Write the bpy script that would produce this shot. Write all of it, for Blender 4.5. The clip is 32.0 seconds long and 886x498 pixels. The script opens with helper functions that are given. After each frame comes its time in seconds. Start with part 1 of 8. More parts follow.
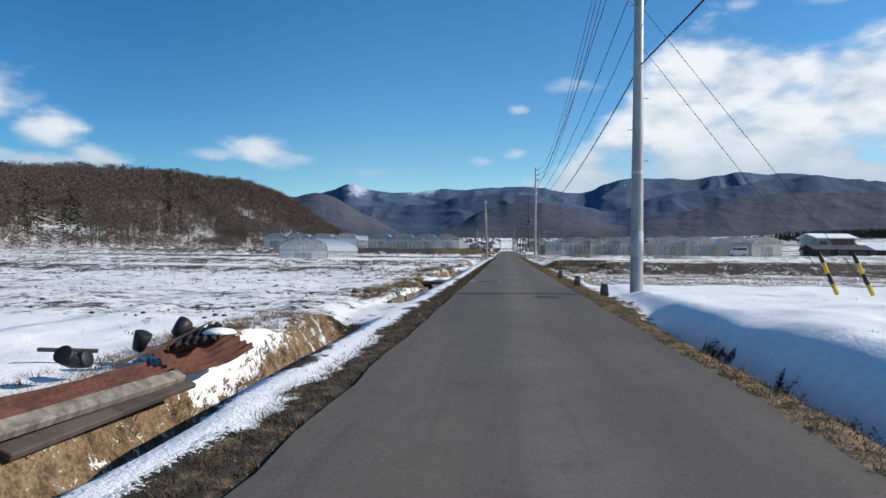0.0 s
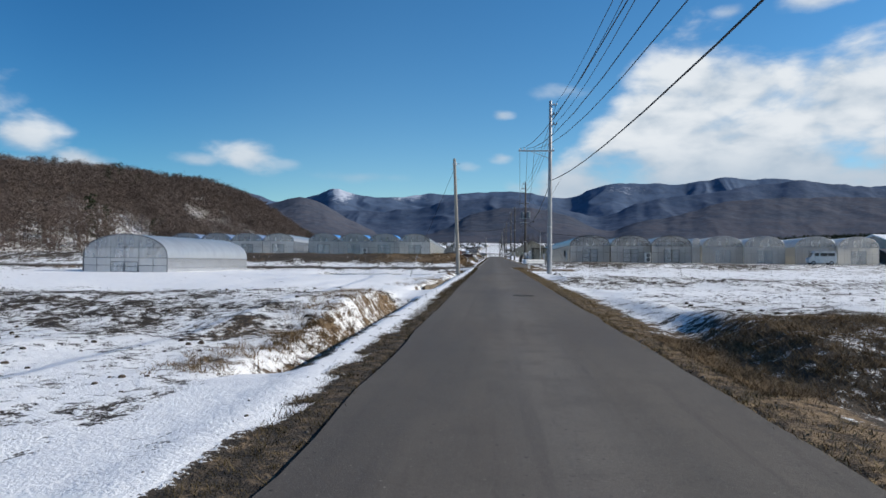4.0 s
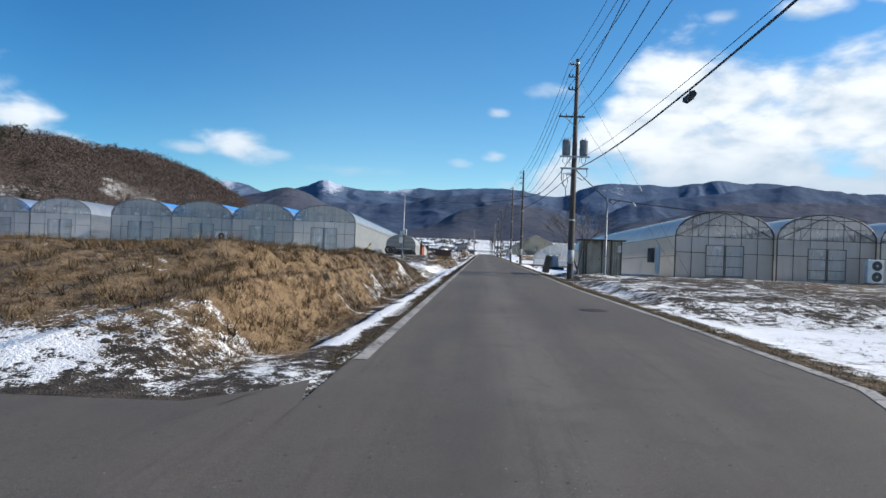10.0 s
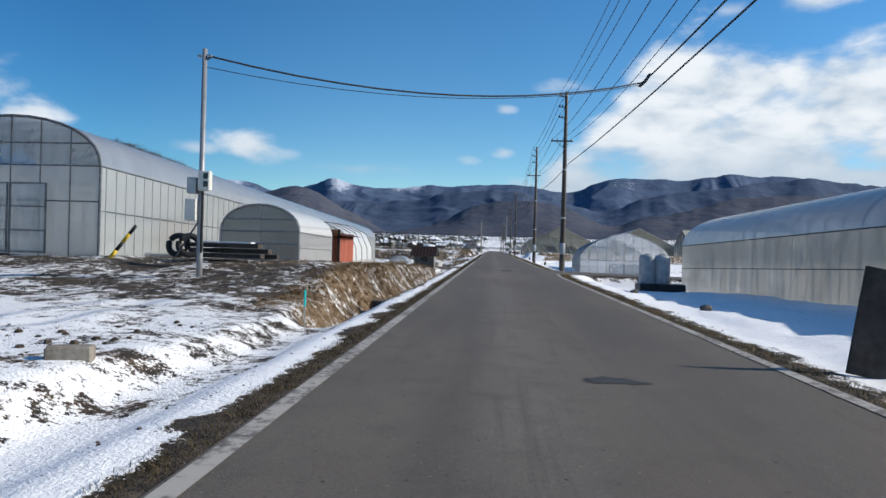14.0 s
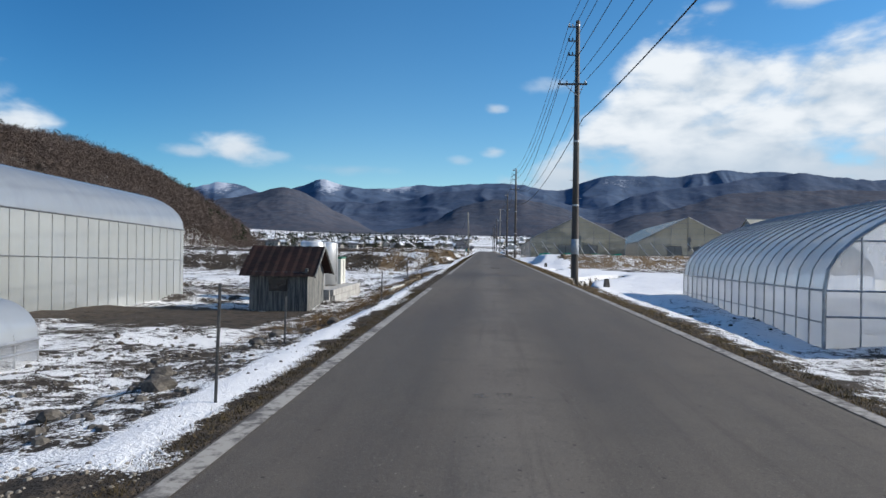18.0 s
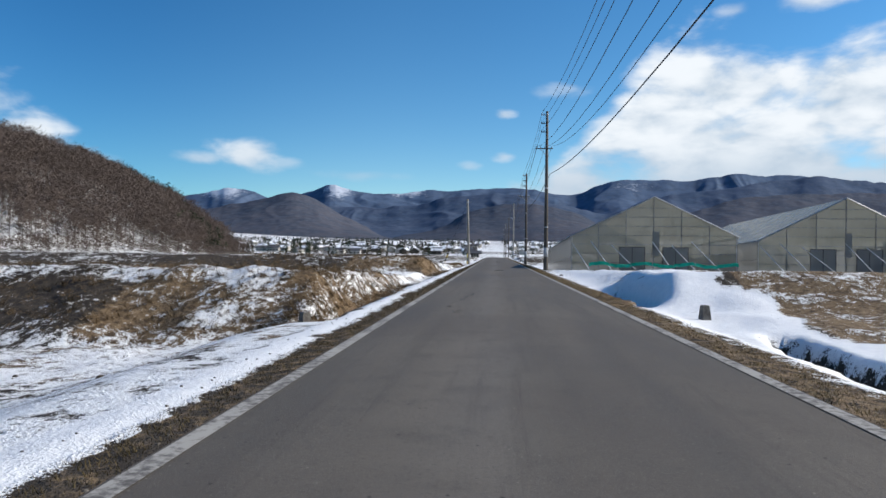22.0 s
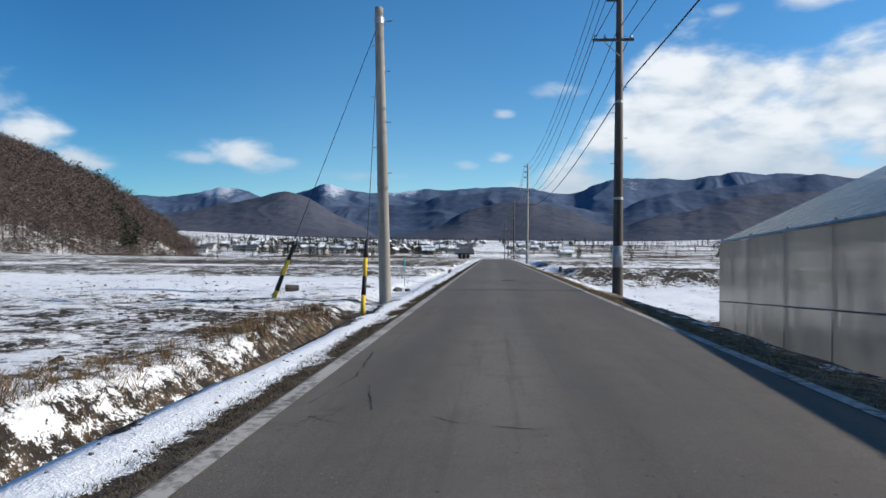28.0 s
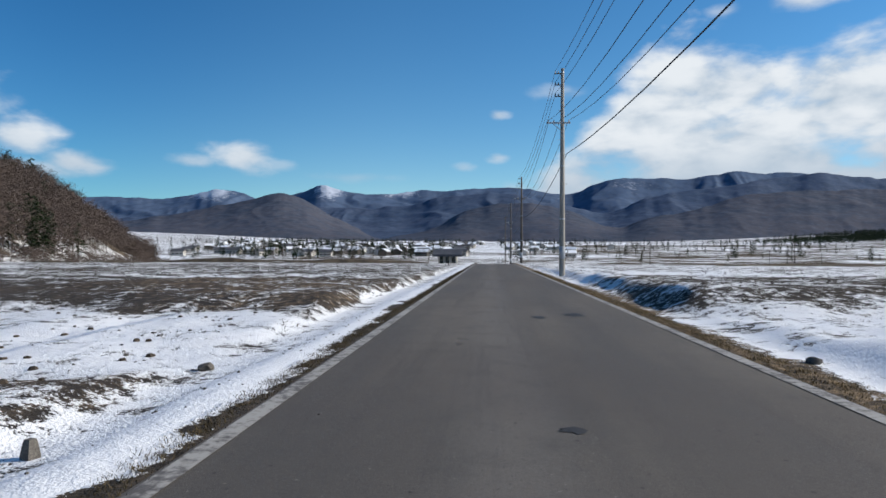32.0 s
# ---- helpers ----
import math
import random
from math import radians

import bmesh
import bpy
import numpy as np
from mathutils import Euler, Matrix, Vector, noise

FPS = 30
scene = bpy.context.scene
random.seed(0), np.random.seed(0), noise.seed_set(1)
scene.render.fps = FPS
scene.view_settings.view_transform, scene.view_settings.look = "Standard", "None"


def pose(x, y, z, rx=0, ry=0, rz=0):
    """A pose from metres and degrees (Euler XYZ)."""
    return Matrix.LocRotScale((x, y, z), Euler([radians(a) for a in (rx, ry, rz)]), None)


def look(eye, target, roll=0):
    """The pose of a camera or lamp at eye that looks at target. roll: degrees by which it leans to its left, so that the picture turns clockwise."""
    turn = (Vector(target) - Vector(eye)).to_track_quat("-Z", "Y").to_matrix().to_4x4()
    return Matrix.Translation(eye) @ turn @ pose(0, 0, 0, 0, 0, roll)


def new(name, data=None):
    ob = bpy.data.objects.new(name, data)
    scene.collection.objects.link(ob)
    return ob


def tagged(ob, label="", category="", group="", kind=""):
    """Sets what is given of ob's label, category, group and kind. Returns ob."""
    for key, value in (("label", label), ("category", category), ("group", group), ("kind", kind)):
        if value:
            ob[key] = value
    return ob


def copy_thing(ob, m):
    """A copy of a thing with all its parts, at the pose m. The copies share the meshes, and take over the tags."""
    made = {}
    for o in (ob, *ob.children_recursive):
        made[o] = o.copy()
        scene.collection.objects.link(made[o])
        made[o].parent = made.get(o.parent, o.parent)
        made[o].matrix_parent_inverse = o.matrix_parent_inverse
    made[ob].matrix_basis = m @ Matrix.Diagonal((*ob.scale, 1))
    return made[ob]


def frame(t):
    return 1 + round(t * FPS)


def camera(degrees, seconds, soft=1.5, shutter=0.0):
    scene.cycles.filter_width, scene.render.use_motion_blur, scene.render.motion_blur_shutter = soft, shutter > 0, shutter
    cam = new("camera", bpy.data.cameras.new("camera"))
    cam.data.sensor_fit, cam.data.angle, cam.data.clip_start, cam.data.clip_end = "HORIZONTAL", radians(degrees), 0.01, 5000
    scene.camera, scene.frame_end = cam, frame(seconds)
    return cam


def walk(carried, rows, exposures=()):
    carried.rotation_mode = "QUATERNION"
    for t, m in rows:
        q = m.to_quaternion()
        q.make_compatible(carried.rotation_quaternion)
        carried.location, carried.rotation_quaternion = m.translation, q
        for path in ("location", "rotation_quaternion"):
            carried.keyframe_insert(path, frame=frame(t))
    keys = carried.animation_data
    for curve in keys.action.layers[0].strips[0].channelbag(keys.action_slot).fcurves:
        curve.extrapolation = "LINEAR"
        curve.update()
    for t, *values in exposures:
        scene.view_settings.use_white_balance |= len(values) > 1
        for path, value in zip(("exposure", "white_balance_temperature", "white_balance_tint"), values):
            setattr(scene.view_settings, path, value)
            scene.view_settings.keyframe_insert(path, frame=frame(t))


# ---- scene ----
cam = camera(67.0, 32.0)
PATH = [
    (0.0, pose(-0.232, 0.000, 1.123, 89.949, -0.506, 5.400)),
    (0.5, pose(-0.253, 4.656, 1.145, 89.832, 0.694, 5.202)),
    (1.0, pose(-0.270, 9.354, 1.117, 90.547, 1.539, 5.021)),
    (1.5, pose(-0.296, 14.115, 1.150, 90.507, 0.342, 4.709)),
    (2.0, pose(-0.320, 18.924, 1.173, 90.084, -0.562, 4.561)),
    (2.5, pose(-0.336, 23.765, 1.150, 89.585, 0.879, 4.344)),
    (3.0, pose(-0.349, 28.602, 1.125, 90.080, 0.675, 4.311)),
    (3.5, pose(-0.364, 33.402, 1.150, 90.408, -0.303, 4.311)),
    (5.5, pose(-0.469, 51.931, 1.146, 90.399, -0.650, 4.160)),
    (6.0, pose(-0.494, 56.653, 1.148, 90.121, -0.726, 4.057)),
    (6.5, pose(-0.477, 61.401, 1.145, 90.355, 0.002, 4.045)),
    (7.0, pose(-0.444, 66.183, 1.143, 90.421, -0.531, 3.744)),
    (7.5, pose(-0.427, 71.022, 1.148, 90.217, -0.772, 3.592)),
    (8.0, pose(-0.485, 75.800, 1.225, 90.205, -1.457, 3.581)),
    (8.5, pose(-0.499, 80.595, 1.150, 89.780, -1.618, 3.766)),
    (9.0, pose(-0.482, 85.316, 1.152, 90.281, -1.864, 3.665)),
    (9.5, pose(-0.447, 89.997, 1.150, 90.173, -1.337, 3.549)),
    (10.0, pose(-0.405, 94.641, 1.156, 90.069, -2.164, 3.380)),
    (10.5, pose(-0.366, 99.248, 1.150, 88.544, -3.034, 3.268)),
    (11.0, pose(-0.314, 103.826, 1.140, 88.901, -3.883, 3.326)),
    (11.5, pose(-0.232, 108.380, 1.150, 90.024, -2.185, 3.153)),
    (12.0, pose(-0.152, 112.915, 1.138, 89.798, -1.382, 3.568)),
    (12.5, pose(-0.105, 117.440, 1.150, 89.923, -0.787, 3.599)),
    (13.0, pose(-0.096, 121.965, 1.164, 89.988, -0.688, 3.978)),
    (13.5, pose(-0.129, 126.500, 1.148, 89.844, -0.743, 4.126)),
    (14.0, pose(-0.177, 131.009, 1.145, 89.814, -1.591, 4.242)),
    (14.5, pose(-0.178, 135.455, 1.140, 89.782, -1.350, 4.192)),
    (16.5, pose(-0.183, 153.428, 1.153, 90.149, -0.806, 3.756)),
    (17.0, pose(-0.183, 158.159, 1.148, 89.677, -1.436, 3.766)),
    (17.5, pose(-0.114, 162.927, 1.147, 89.855, -0.935, 3.774)),
    (18.0, pose(-0.084, 167.634, 1.191, 89.836, -0.771, 3.516)),
    (18.5, pose(-0.086, 172.335, 1.160, 89.575, -0.660, 3.490)),
    (19.0, pose(-0.076, 176.958, 1.170, 90.012, -0.643, 3.291)),
    (19.5, pose(-0.016, 181.630, 1.144, 89.875, -0.754, 3.375)),
    (20.0, pose(0.036, 186.378, 1.169, 90.412, -1.268, 3.437)),
    (20.5, pose(0.149, 191.153, 1.149, 90.332, -0.817, 3.482)),
    (21.0, pose(0.247, 195.946, 1.148, 89.931, 0.092, 3.694)),
    (21.5, pose(0.279, 200.739, 1.151, 90.421, -0.639, 3.964)),
    (22.0, pose(0.209, 205.534, 1.151, 90.284, -0.641, 4.417)),
    (22.5, pose(0.155, 210.346, 1.150, 90.284, -0.358, 4.473)),
    (23.0, pose(0.119, 215.178, 1.138, 90.283, -0.816, 4.571)),
    (23.5, pose(0.088, 220.032, 1.149, 90.281, -1.096, 4.532)),
    (24.0, pose(0.056, 224.876, 1.128, 90.182, -0.064, 4.409)),
    (24.5, pose(0.037, 229.677, 1.151, 90.329, 0.041, 4.256)),
    (25.0, pose(0.025, 234.508, 1.147, 90.536, 0.046, 4.274)),
    (25.5, pose(0.013, 239.358, 1.150, 90.173, -1.024, 4.078)),
    (27.5, pose(-0.047, 259.057, 1.147, 89.803, -0.787, 4.254)),
    (28.0, pose(-0.059, 263.904, 1.144, 90.275, -0.495, 4.184)),
    (28.5, pose(-0.063, 268.746, 1.138, 90.129, -1.050, 4.146)),
    (29.0, pose(-0.010, 273.669, 1.142, 90.618, -0.696, 4.068)),
    (29.5, pose(0.034, 278.652, 1.136, 90.075, -0.254, 3.918)),
    (30.0, pose(-0.014, 283.697, 1.156, 90.089, -0.780, 3.952)),
    (30.5, pose(-0.013, 288.737, 1.150, 90.334, -1.076, 3.966)),
    (31.0, pose(0.008, 293.772, 1.171, 90.224, -0.361, 4.009)),
    (31.5, pose(0.019, 298.804, 1.150, 89.893, -0.733, 4.015)),
    (32.0, pose(0.025, 303.834, 1.137, 90.401, -0.195, 4.011)),
]
EXPOSURES = ((0.0, 0.30), (2.0, 0.22), (4.0, 0.15), (6.0, 0.08), (7.0, 0.06), (8.0, 0.14), (9.0, 0.28), (10.0, 0.50), (12.0, 0.46), (13.0, 0.50), (14.0, 0.30), (17.0, 0.28), (19.0, 0.33), (22.0, 0.36), (23.0, 0.45), (24.0, 0.34), (25.0, 0.30), (28.0, 0.30), (29.0, 0.30), (30.0, 0.22), (31.0, 0.15), (32.0, 0.20))
walk(cam, PATH, EXPOSURES)

# ---- light ----
SUN_EL, SUN_AZ = radians(28.5), radians(9.0)      # azimuth counted from +x towards +y
world = bpy.data.worlds.new("sky")
scene.world = world
world.use_nodes = True
sun_data = bpy.data.lights.new("sun", "SUN")
sun_data.energy, sun_data.angle, sun_data.color = 4.2, radians(0.55), (1.0, 0.935, 0.835)
sun = new("sun", sun_data)
sun.matrix_world = look((math.cos(SUN_EL) * math.cos(SUN_AZ) * 50, math.cos(SUN_EL) * math.sin(SUN_AZ) * 50, math.sin(SUN_EL) * 50), (0, 0, 0))
scene.view_settings.exposure = 0.35


def link(nt, a, b):
    nt.links.new(a, b)


def build_sky():
    nt = world.node_tree
    nt.nodes.clear()
    out = nt.nodes.new("ShaderNodeOutputWorld")
    back = nt.nodes.new("ShaderNodeBackground")
    back.inputs["Strength"].default_value = 0.10
    sky = nt.nodes.new("ShaderNodeTexSky")
    sky.sky_type, sky.sun_disc = "NISHITA", False
    sky.sun_elevation, sky.sun_rotation = SUN_EL, radians(90) - SUN_AZ
    sky.altitude, sky.air_density, sky.dust_density, sky.ozone_density = 800, 1.0, 0.25, 2.2
    geo = nt.nodes.new("ShaderNodeTexCoord")
    sep = nt.nodes.new("ShaderNodeSeparateXYZ")
    link(nt, geo.outputs["Generated"], sep.inputs[0])

    def m(op, a, b=None, c=None):
        n = nt.nodes.new("ShaderNodeMath")
        n.operation = op
        for k, v in enumerate((a, b, c)):
            if v is None:
                continue
            if isinstance(v, (int, float)):
                n.inputs[k].default_value = v
            else:
                link(nt, v, n.inputs[k])
        return n.outputs[0]

    def ramp(v, a, b):
        n = nt.nodes.new("ShaderNodeMapRange")
        n.interpolation_type = "SMOOTHSTEP"
        link(nt, v, n.inputs[0])
        n.inputs[1].default_value, n.inputs[2].default_value = a, b
        return n.outputs[0]
    x, y, z = sep.outputs
    az = m("ARCTAN2", x, y)
    el = m("ARCSINE", z)

    def noise(scale, detail, vec, rough=0.55, dist=0.0):
        n = nt.nodes.new("ShaderNodeTexNoise")
        n.inputs["Scale"].default_value, n.inputs["Detail"].default_value = scale, detail
        n.inputs["Roughness"].default_value, n.inputs["Distortion"].default_value = rough, dist
        link(nt, vec, n.inputs["Vector"])
        return n.outputs["Fac"]
    comb = nt.nodes.new("ShaderNodeCombineXYZ")
    link(nt, az, comb.inputs[0])
    link(nt, m("MULTIPLY", el, 2.05), comb.inputs[1])
    big = noise(6.0, 6, comb.outputs[0], 0.55, 0.25)
    fine = noise(14.0, 5, comb.outputs[0], 0.5, 0.2)
    # thick bank of cloud over the mountains on the sunny side
    reach = m("MULTIPLY_ADD", ramp(az, 0.0, 0.30), 0.215, 0.112)
    low = m("SUBTRACT", 1.0, ramp(m("DIVIDE", el, reach), 0.62, 1.22))
    bank = m("MULTIPLY", low, ramp(az, -0.05, 0.11))
    dens = m("ADD", m("MULTIPLY_ADD", bank, 0.66, -1.00), m("MULTIPLY_ADD", big, 1.25, m("MULTIPLY", fine, 0.50)))
    right = m("MULTIPLY", ramp(dens, 0.12, 0.54), ramp(bank, 0.02, 0.3))

    # separate puffs: azimuth, elevation, half sizes, thickness
    total = right
    for a0, e0, wa, we, thick in ((-0.362, 0.138, 0.056, 0.028, 0.95), (-0.425, 0.128, 0.04, 0.012, 0.6), (-0.32, 0.128, 0.04, 0.010, 0.4), (-0.70, 0.185, 0.07, 0.050, 0.85), (-0.635, 0.146, 0.06, 0.034, 0.95), (-0.575, 0.118, 0.055, 0.022, 0.95),
                                  (-0.64, 0.108, 0.12, 0.020, 0.85), (-0.80, 0.20, 0.12, 0.06, 0.9), (-0.20, 0.112, 0.08, 0.012, 0.3), (0.012, 0.203, 0.022, 0.011, 0.75), (0.012, 0.142, 0.024, 0.010, 0.6), (-0.04, 0.128, 0.022, 0.009, 0.4), (0.10, 0.235, 0.05, 0.018, 0.4),
                                  (0.43, 0.325, 0.06, 0.020, 0.85), (0.33, 0.325, 0.03, 0.014, 0.5), (0.55, 0.33, 0.06, 0.02, 0.8), (-1.4, 0.3, 0.35, 0.06, 0.9), (1.3, 0.5, 0.5, 0.12, 0.9), (2.4, 0.5, 0.5, 0.1, 0.9), (-2.4, 0.4, 0.5, 0.08, 0.9)):
        da = m("DIVIDE", m("SUBTRACT", az, a0), wa)
        de = m("DIVIDE", m("SUBTRACT", el, e0), we)
        r = m("SQRT", m("ADD", m("MULTIPLY", da, da), m("MULTIPLY", de, de)))
        edge = m("ADD", m("SUBTRACT", 1.0, r), m("MULTIPLY_ADD", fine, 1.7, m("MULTIPLY_ADD", big, 0.9, -1.32)))
        total = m("MAXIMUM", total, m("MULTIPLY", ramp(edge, 0.0, 0.9), thick))
    mix = nt.nodes.new("ShaderNodeMix")
    mix.data_type = "RGBA"
    link(nt, total, mix.inputs["Factor"])
    hue = nt.nodes.new("ShaderNodeHueSaturation")
    hue.inputs["Saturation"].default_value, hue.inputs["Value"].default_value = 1.30, 1.06
    link(nt, sky.outputs[0], hue.inputs["Color"])
    # the blue is deepest away from the sun
    deep = nt.nodes.new("ShaderNodeMix")
    deep.data_type, deep.blend_type = "RGBA", "MIX"
    link(nt, ramp(az, -0.62, -0.12), deep.inputs["Factor"])
    deep.inputs["A"].default_value, deep.inputs["B"].default_value = (0.46, 0.76, 0.88, 1), (0.88, 1.04, 1.06, 1)
    tint = nt.nodes.new("ShaderNodeMix")
    tint.data_type, tint.blend_type = "RGBA", "MULTIPLY"
    tint.inputs["Factor"].default_value = 1.0
    link(nt, hue.outputs[0], tint.inputs["A"])
    link(nt, deep.outputs["Result"], tint.inputs["B"])
    link(nt, tint.outputs["Result"], mix.inputs["A"])
    shade = nt.nodes.new("ShaderNodeMix")
    shade.data_type = "RGBA"
    link(nt, m("MULTIPLY", ramp(m("ADD", fine, m("MULTIPLY", big, 0.6)), 0.50, 0.98), m("MULTIPLY_ADD", ramp(el, 0.09, 0.17), 0.75, 0.25)), shade.inputs["Factor"])
    shade.inputs["A"].default_value, shade.inputs["B"].default_value = (3.7, 4.6, 5.6, 1), (7.0, 7.4, 7.8, 1)
    link(nt, shade.outputs["Result"], mix.inputs["B"])
    link(nt, mix.outputs["Result"], back.inputs["Color"])
    link(nt, back.outputs[0], out.inputs["Surface"])


build_sky()


# ---- materials ----
class Mat:
    """A node material under construction."""

    def __init__(self, name, rough=0.8, metal=0.0, spec=0.3):
        self.mat = bpy.data.materials.new(name)
        self.mat.use_nodes = True
        self.nt = self.mat.node_tree
        self.bsdf = self.nt.nodes["Principled BSDF"]
        self.bsdf.inputs["Roughness"].default_value = rough
        self.bsdf.inputs["Metallic"].default_value = metal
        self.bsdf.inputs["Specular IOR Level"].default_value = spec
        self.tc = self.nt.nodes.new("ShaderNodeTexCoord")

    def put(self, socket, value):
        if hasattr(value, "is_linked"):
            self.nt.links.new(value, socket)
        else:
            socket.default_value = value

    def noise(self, scale, detail=4, rough=0.55, stretch=None, dist=0.0, coord="Object"):
        n = self.nt.nodes.new("ShaderNodeTexNoise")
        n.inputs["Scale"].default_value, n.inputs["Detail"].default_value = scale, detail
        n.inputs["Roughness"].default_value, n.inputs["Distortion"].default_value = rough, dist
        v = self.tc.outputs[coord]
        if stretch:
            mp = self.nt.nodes.new("ShaderNodeMapping")
            mp.inputs["Scale"].default_value = stretch
            self.nt.links.new(v, mp.inputs["Vector"])
            v = mp.outputs[0]
        self.nt.links.new(v, n.inputs["Vector"])
        return n.outputs["Fac"]

    def voronoi(self, scale, feature="DISTANCE_TO_EDGE"):
        n = self.nt.nodes.new("ShaderNodeTexVoronoi")
        n.feature = feature
        n.inputs["Scale"].default_value = scale
        self.nt.links.new(self.tc.outputs["Object"], n.inputs["Vector"])
        return n.outputs["Distance"]

    def attr(self, name):
        n = self.nt.nodes.new("ShaderNodeAttribute")
        n.attribute_name = name
        return n.outputs["Fac"]

    def math(self, op, a, b=0.0, c=0.0):
        n = self.nt.nodes.new("ShaderNodeMath")
        n.operation = op
        for k, v in enumerate((a, b, c)):
            self.put(n.inputs[k], v)
        return n.outputs[0]

    def step(self, v, a, b, lo=0.0, hi=1.0):
        n = self.nt.nodes.new("ShaderNodeMapRange")
        n.interpolation_type = "SMOOTHSTEP"
        self.put(n.inputs[0], v)
        for k, q in zip((1, 2, 3, 4), (a, b, lo, hi)):
            n.inputs[k].default_value = q
        return n.outputs[0]

    def mix(self, f, a, b):
        n = self.nt.nodes.new("ShaderNodeMix")
        n.data_type = "RGBA"
        self.put(n.inputs["Factor"], f)
        for s, v in (("A", a), ("B", b)):
            self.put(n.inputs[s], (*v, 1) if isinstance(v, tuple) and len(v) == 3 else v)
        return n.outputs["Result"]

    def random(self):
        n = self.nt.nodes.new("ShaderNodeObjectInfo")
        return n.outputs["Random"]

    def color(self, v):
        self.put(self.bsdf.inputs["Base Color"], (*v, 1) if isinstance(v, tuple) and len(v) == 3 else v)
        return self

    def rough(self, v):
        self.put(self.bsdf.inputs["Roughness"], v)
        return self

    def bump(self, v, strength=0.3, dist=0.02):
        n = self.nt.nodes.new("ShaderNodeBump")
        n.inputs["Strength"].default_value, n.inputs["Distance"].default_value = strength, dist
        self.nt.links.new(v, n.inputs["Height"])
        self.nt.links.new(n.outputs[0], self.bsdf.inputs["Normal"])
        return self


def plain(name, a, b, scale=6.0, rough=0.8, metal=0.0, bump=0.15, stretch=None, spec=0.3):
    """Two tones with broad and fine variation."""
    k = Mat(name, rough, metal, spec)
    broad, fine = k.noise(scale, 4, stretch=stretch), k.noise(scale * 9, 3, stretch=stretch)
    f = k.step(k.math("ADD", k.math("MULTIPLY", broad, 0.65), k.math("MULTIPLY", fine, 0.35)), 0.36, 0.64)
    k.color(k.mix(f, a, b)).bump(fine, bump, 0.01)
    return k.mat


def film_material(name, clear, tint, streak, gloss=0.10, white=0.46):
    """Polythene or fibreglass sheet: lets light through, scatters it, and shines a little."""
    k = Mat(name)
    nt = k.nt
    nt.nodes.remove(k.bsdf)
    out = nt.nodes["Material Output"]
    tr, tl, df, gl = (nt.nodes.new("ShaderNodeBsdf" + n) for n in ("Transparent", "Translucent", "Diffuse", "Glossy"))
    gl.inputs["Roughness"].default_value = 0.22
    dirt = k.step(k.math("ADD", k.math("MULTIPLY", k.noise(0.7, 4), 0.5), k.math("MULTIPLY", k.noise(2.2, 5, stretch=streak), 0.5)), 0.35, 0.68)
    col = k.mix(dirt, tint, tuple(c * 0.8 for c in tint))
    for n in (tl, df):
        nt.links.new(col, n.inputs["Color"])

    def mixer(f, a, b):
        n = nt.nodes.new("ShaderNodeMixShader")
        k.put(n.inputs[0], f)
        nt.links.new(a.outputs[0], n.inputs[1])
        nt.links.new(b.outputs[0], n.inputs[2])
        return n
    body = mixer(white, tl, df)
    sheet = mixer(k.math("MULTIPLY_ADD", dirt, -0.25, clear), body, tr)
    fres = nt.nodes.new("ShaderNodeFresnel")
    fres.inputs[0].default_value = 1.35
    bump = nt.nodes.new("ShaderNodeBump")
    bump.inputs["Strength"].default_value, bump.inputs["Distance"].default_value = 0.5, 0.05
    nt.links.new(k.noise(1.8, 3, stretch=streak), bump.inputs["Height"])
    nt.links.new(bump.outputs[0], gl.inputs["Normal"])
    final = mixer(k.math("ADD", k.math("MULTIPLY", fres.outputs[0], 0.5), gloss), sheet, gl)
    nt.links.new(final.outputs[0], out.inputs["Surface"])
    return k.mat


M = {}
M["film"] = film_material("polythene_film", 0.78, (0.88, 0.92, 0.95), (1.0, 0.25, 0.12), 0.05, 0.30)
M["film_low"] = film_material("dusty_polythene_film", 0.46, (0.90, 0.92, 0.94), (1.0, 0.25, 0.12), 0.04, 0.30)
M["film_roof"] = film_material("polythene_roof", 0.42, (0.66, 0.71, 0.76), (0.3, 1.0, 0.3), 0.16)
M["film_milky"] = film_material("milky_polythene", 0.20, (0.88, 0.89, 0.88), (1.0, 0.8, 0.15), 0.04, 0.62)
M["fibreglass"] = film_material("fibreglass_sheet", 0.44, (0.395, 0.387, 0.31), (1.0, 1.0, 0.2), 0.03, 0.36)
M["yellow_roof"] = plain("yellowed_roof_sheet", (0.42, 0.39, 0.30), (0.56, 0.53, 0.43), 1.2, 0.6, 0, 0.1, (1, 0.3, 1))
M["film_cream"] = film_material("stained_cream_film", 0.22, (0.66, 0.64, 0.57), (1.0, 1.0, 0.12), 0.04, 0.5)
M["film_side"] = film_material("white_side_film", 0.34, (0.84, 0.89, 0.87), (1.0, 0.8, 0.15), 0.07, 0.80)
M["film_grey"] = film_material("grey_polythene", 0.30, (0.33, 0.34, 0.34), (1.0, 0.8, 0.15), 0.04)
M["frame_grey"] = plain("grey_frame_steel", (0.10, 0.11, 0.12), (0.20, 0.21, 0.225), 5, 0.5, 0.2, 0.05)
M["galv"] = plain("galvanised_steel", (0.30, 0.31, 0.32), (0.45, 0.46, 0.47), 5, 0.45, 0.7, 0.05)
M["dark_steel"] = plain("dark_steel", (0.05, 0.055, 0.06), (0.12, 0.12, 0.12), 6, 0.5, 0.6, 0.05)
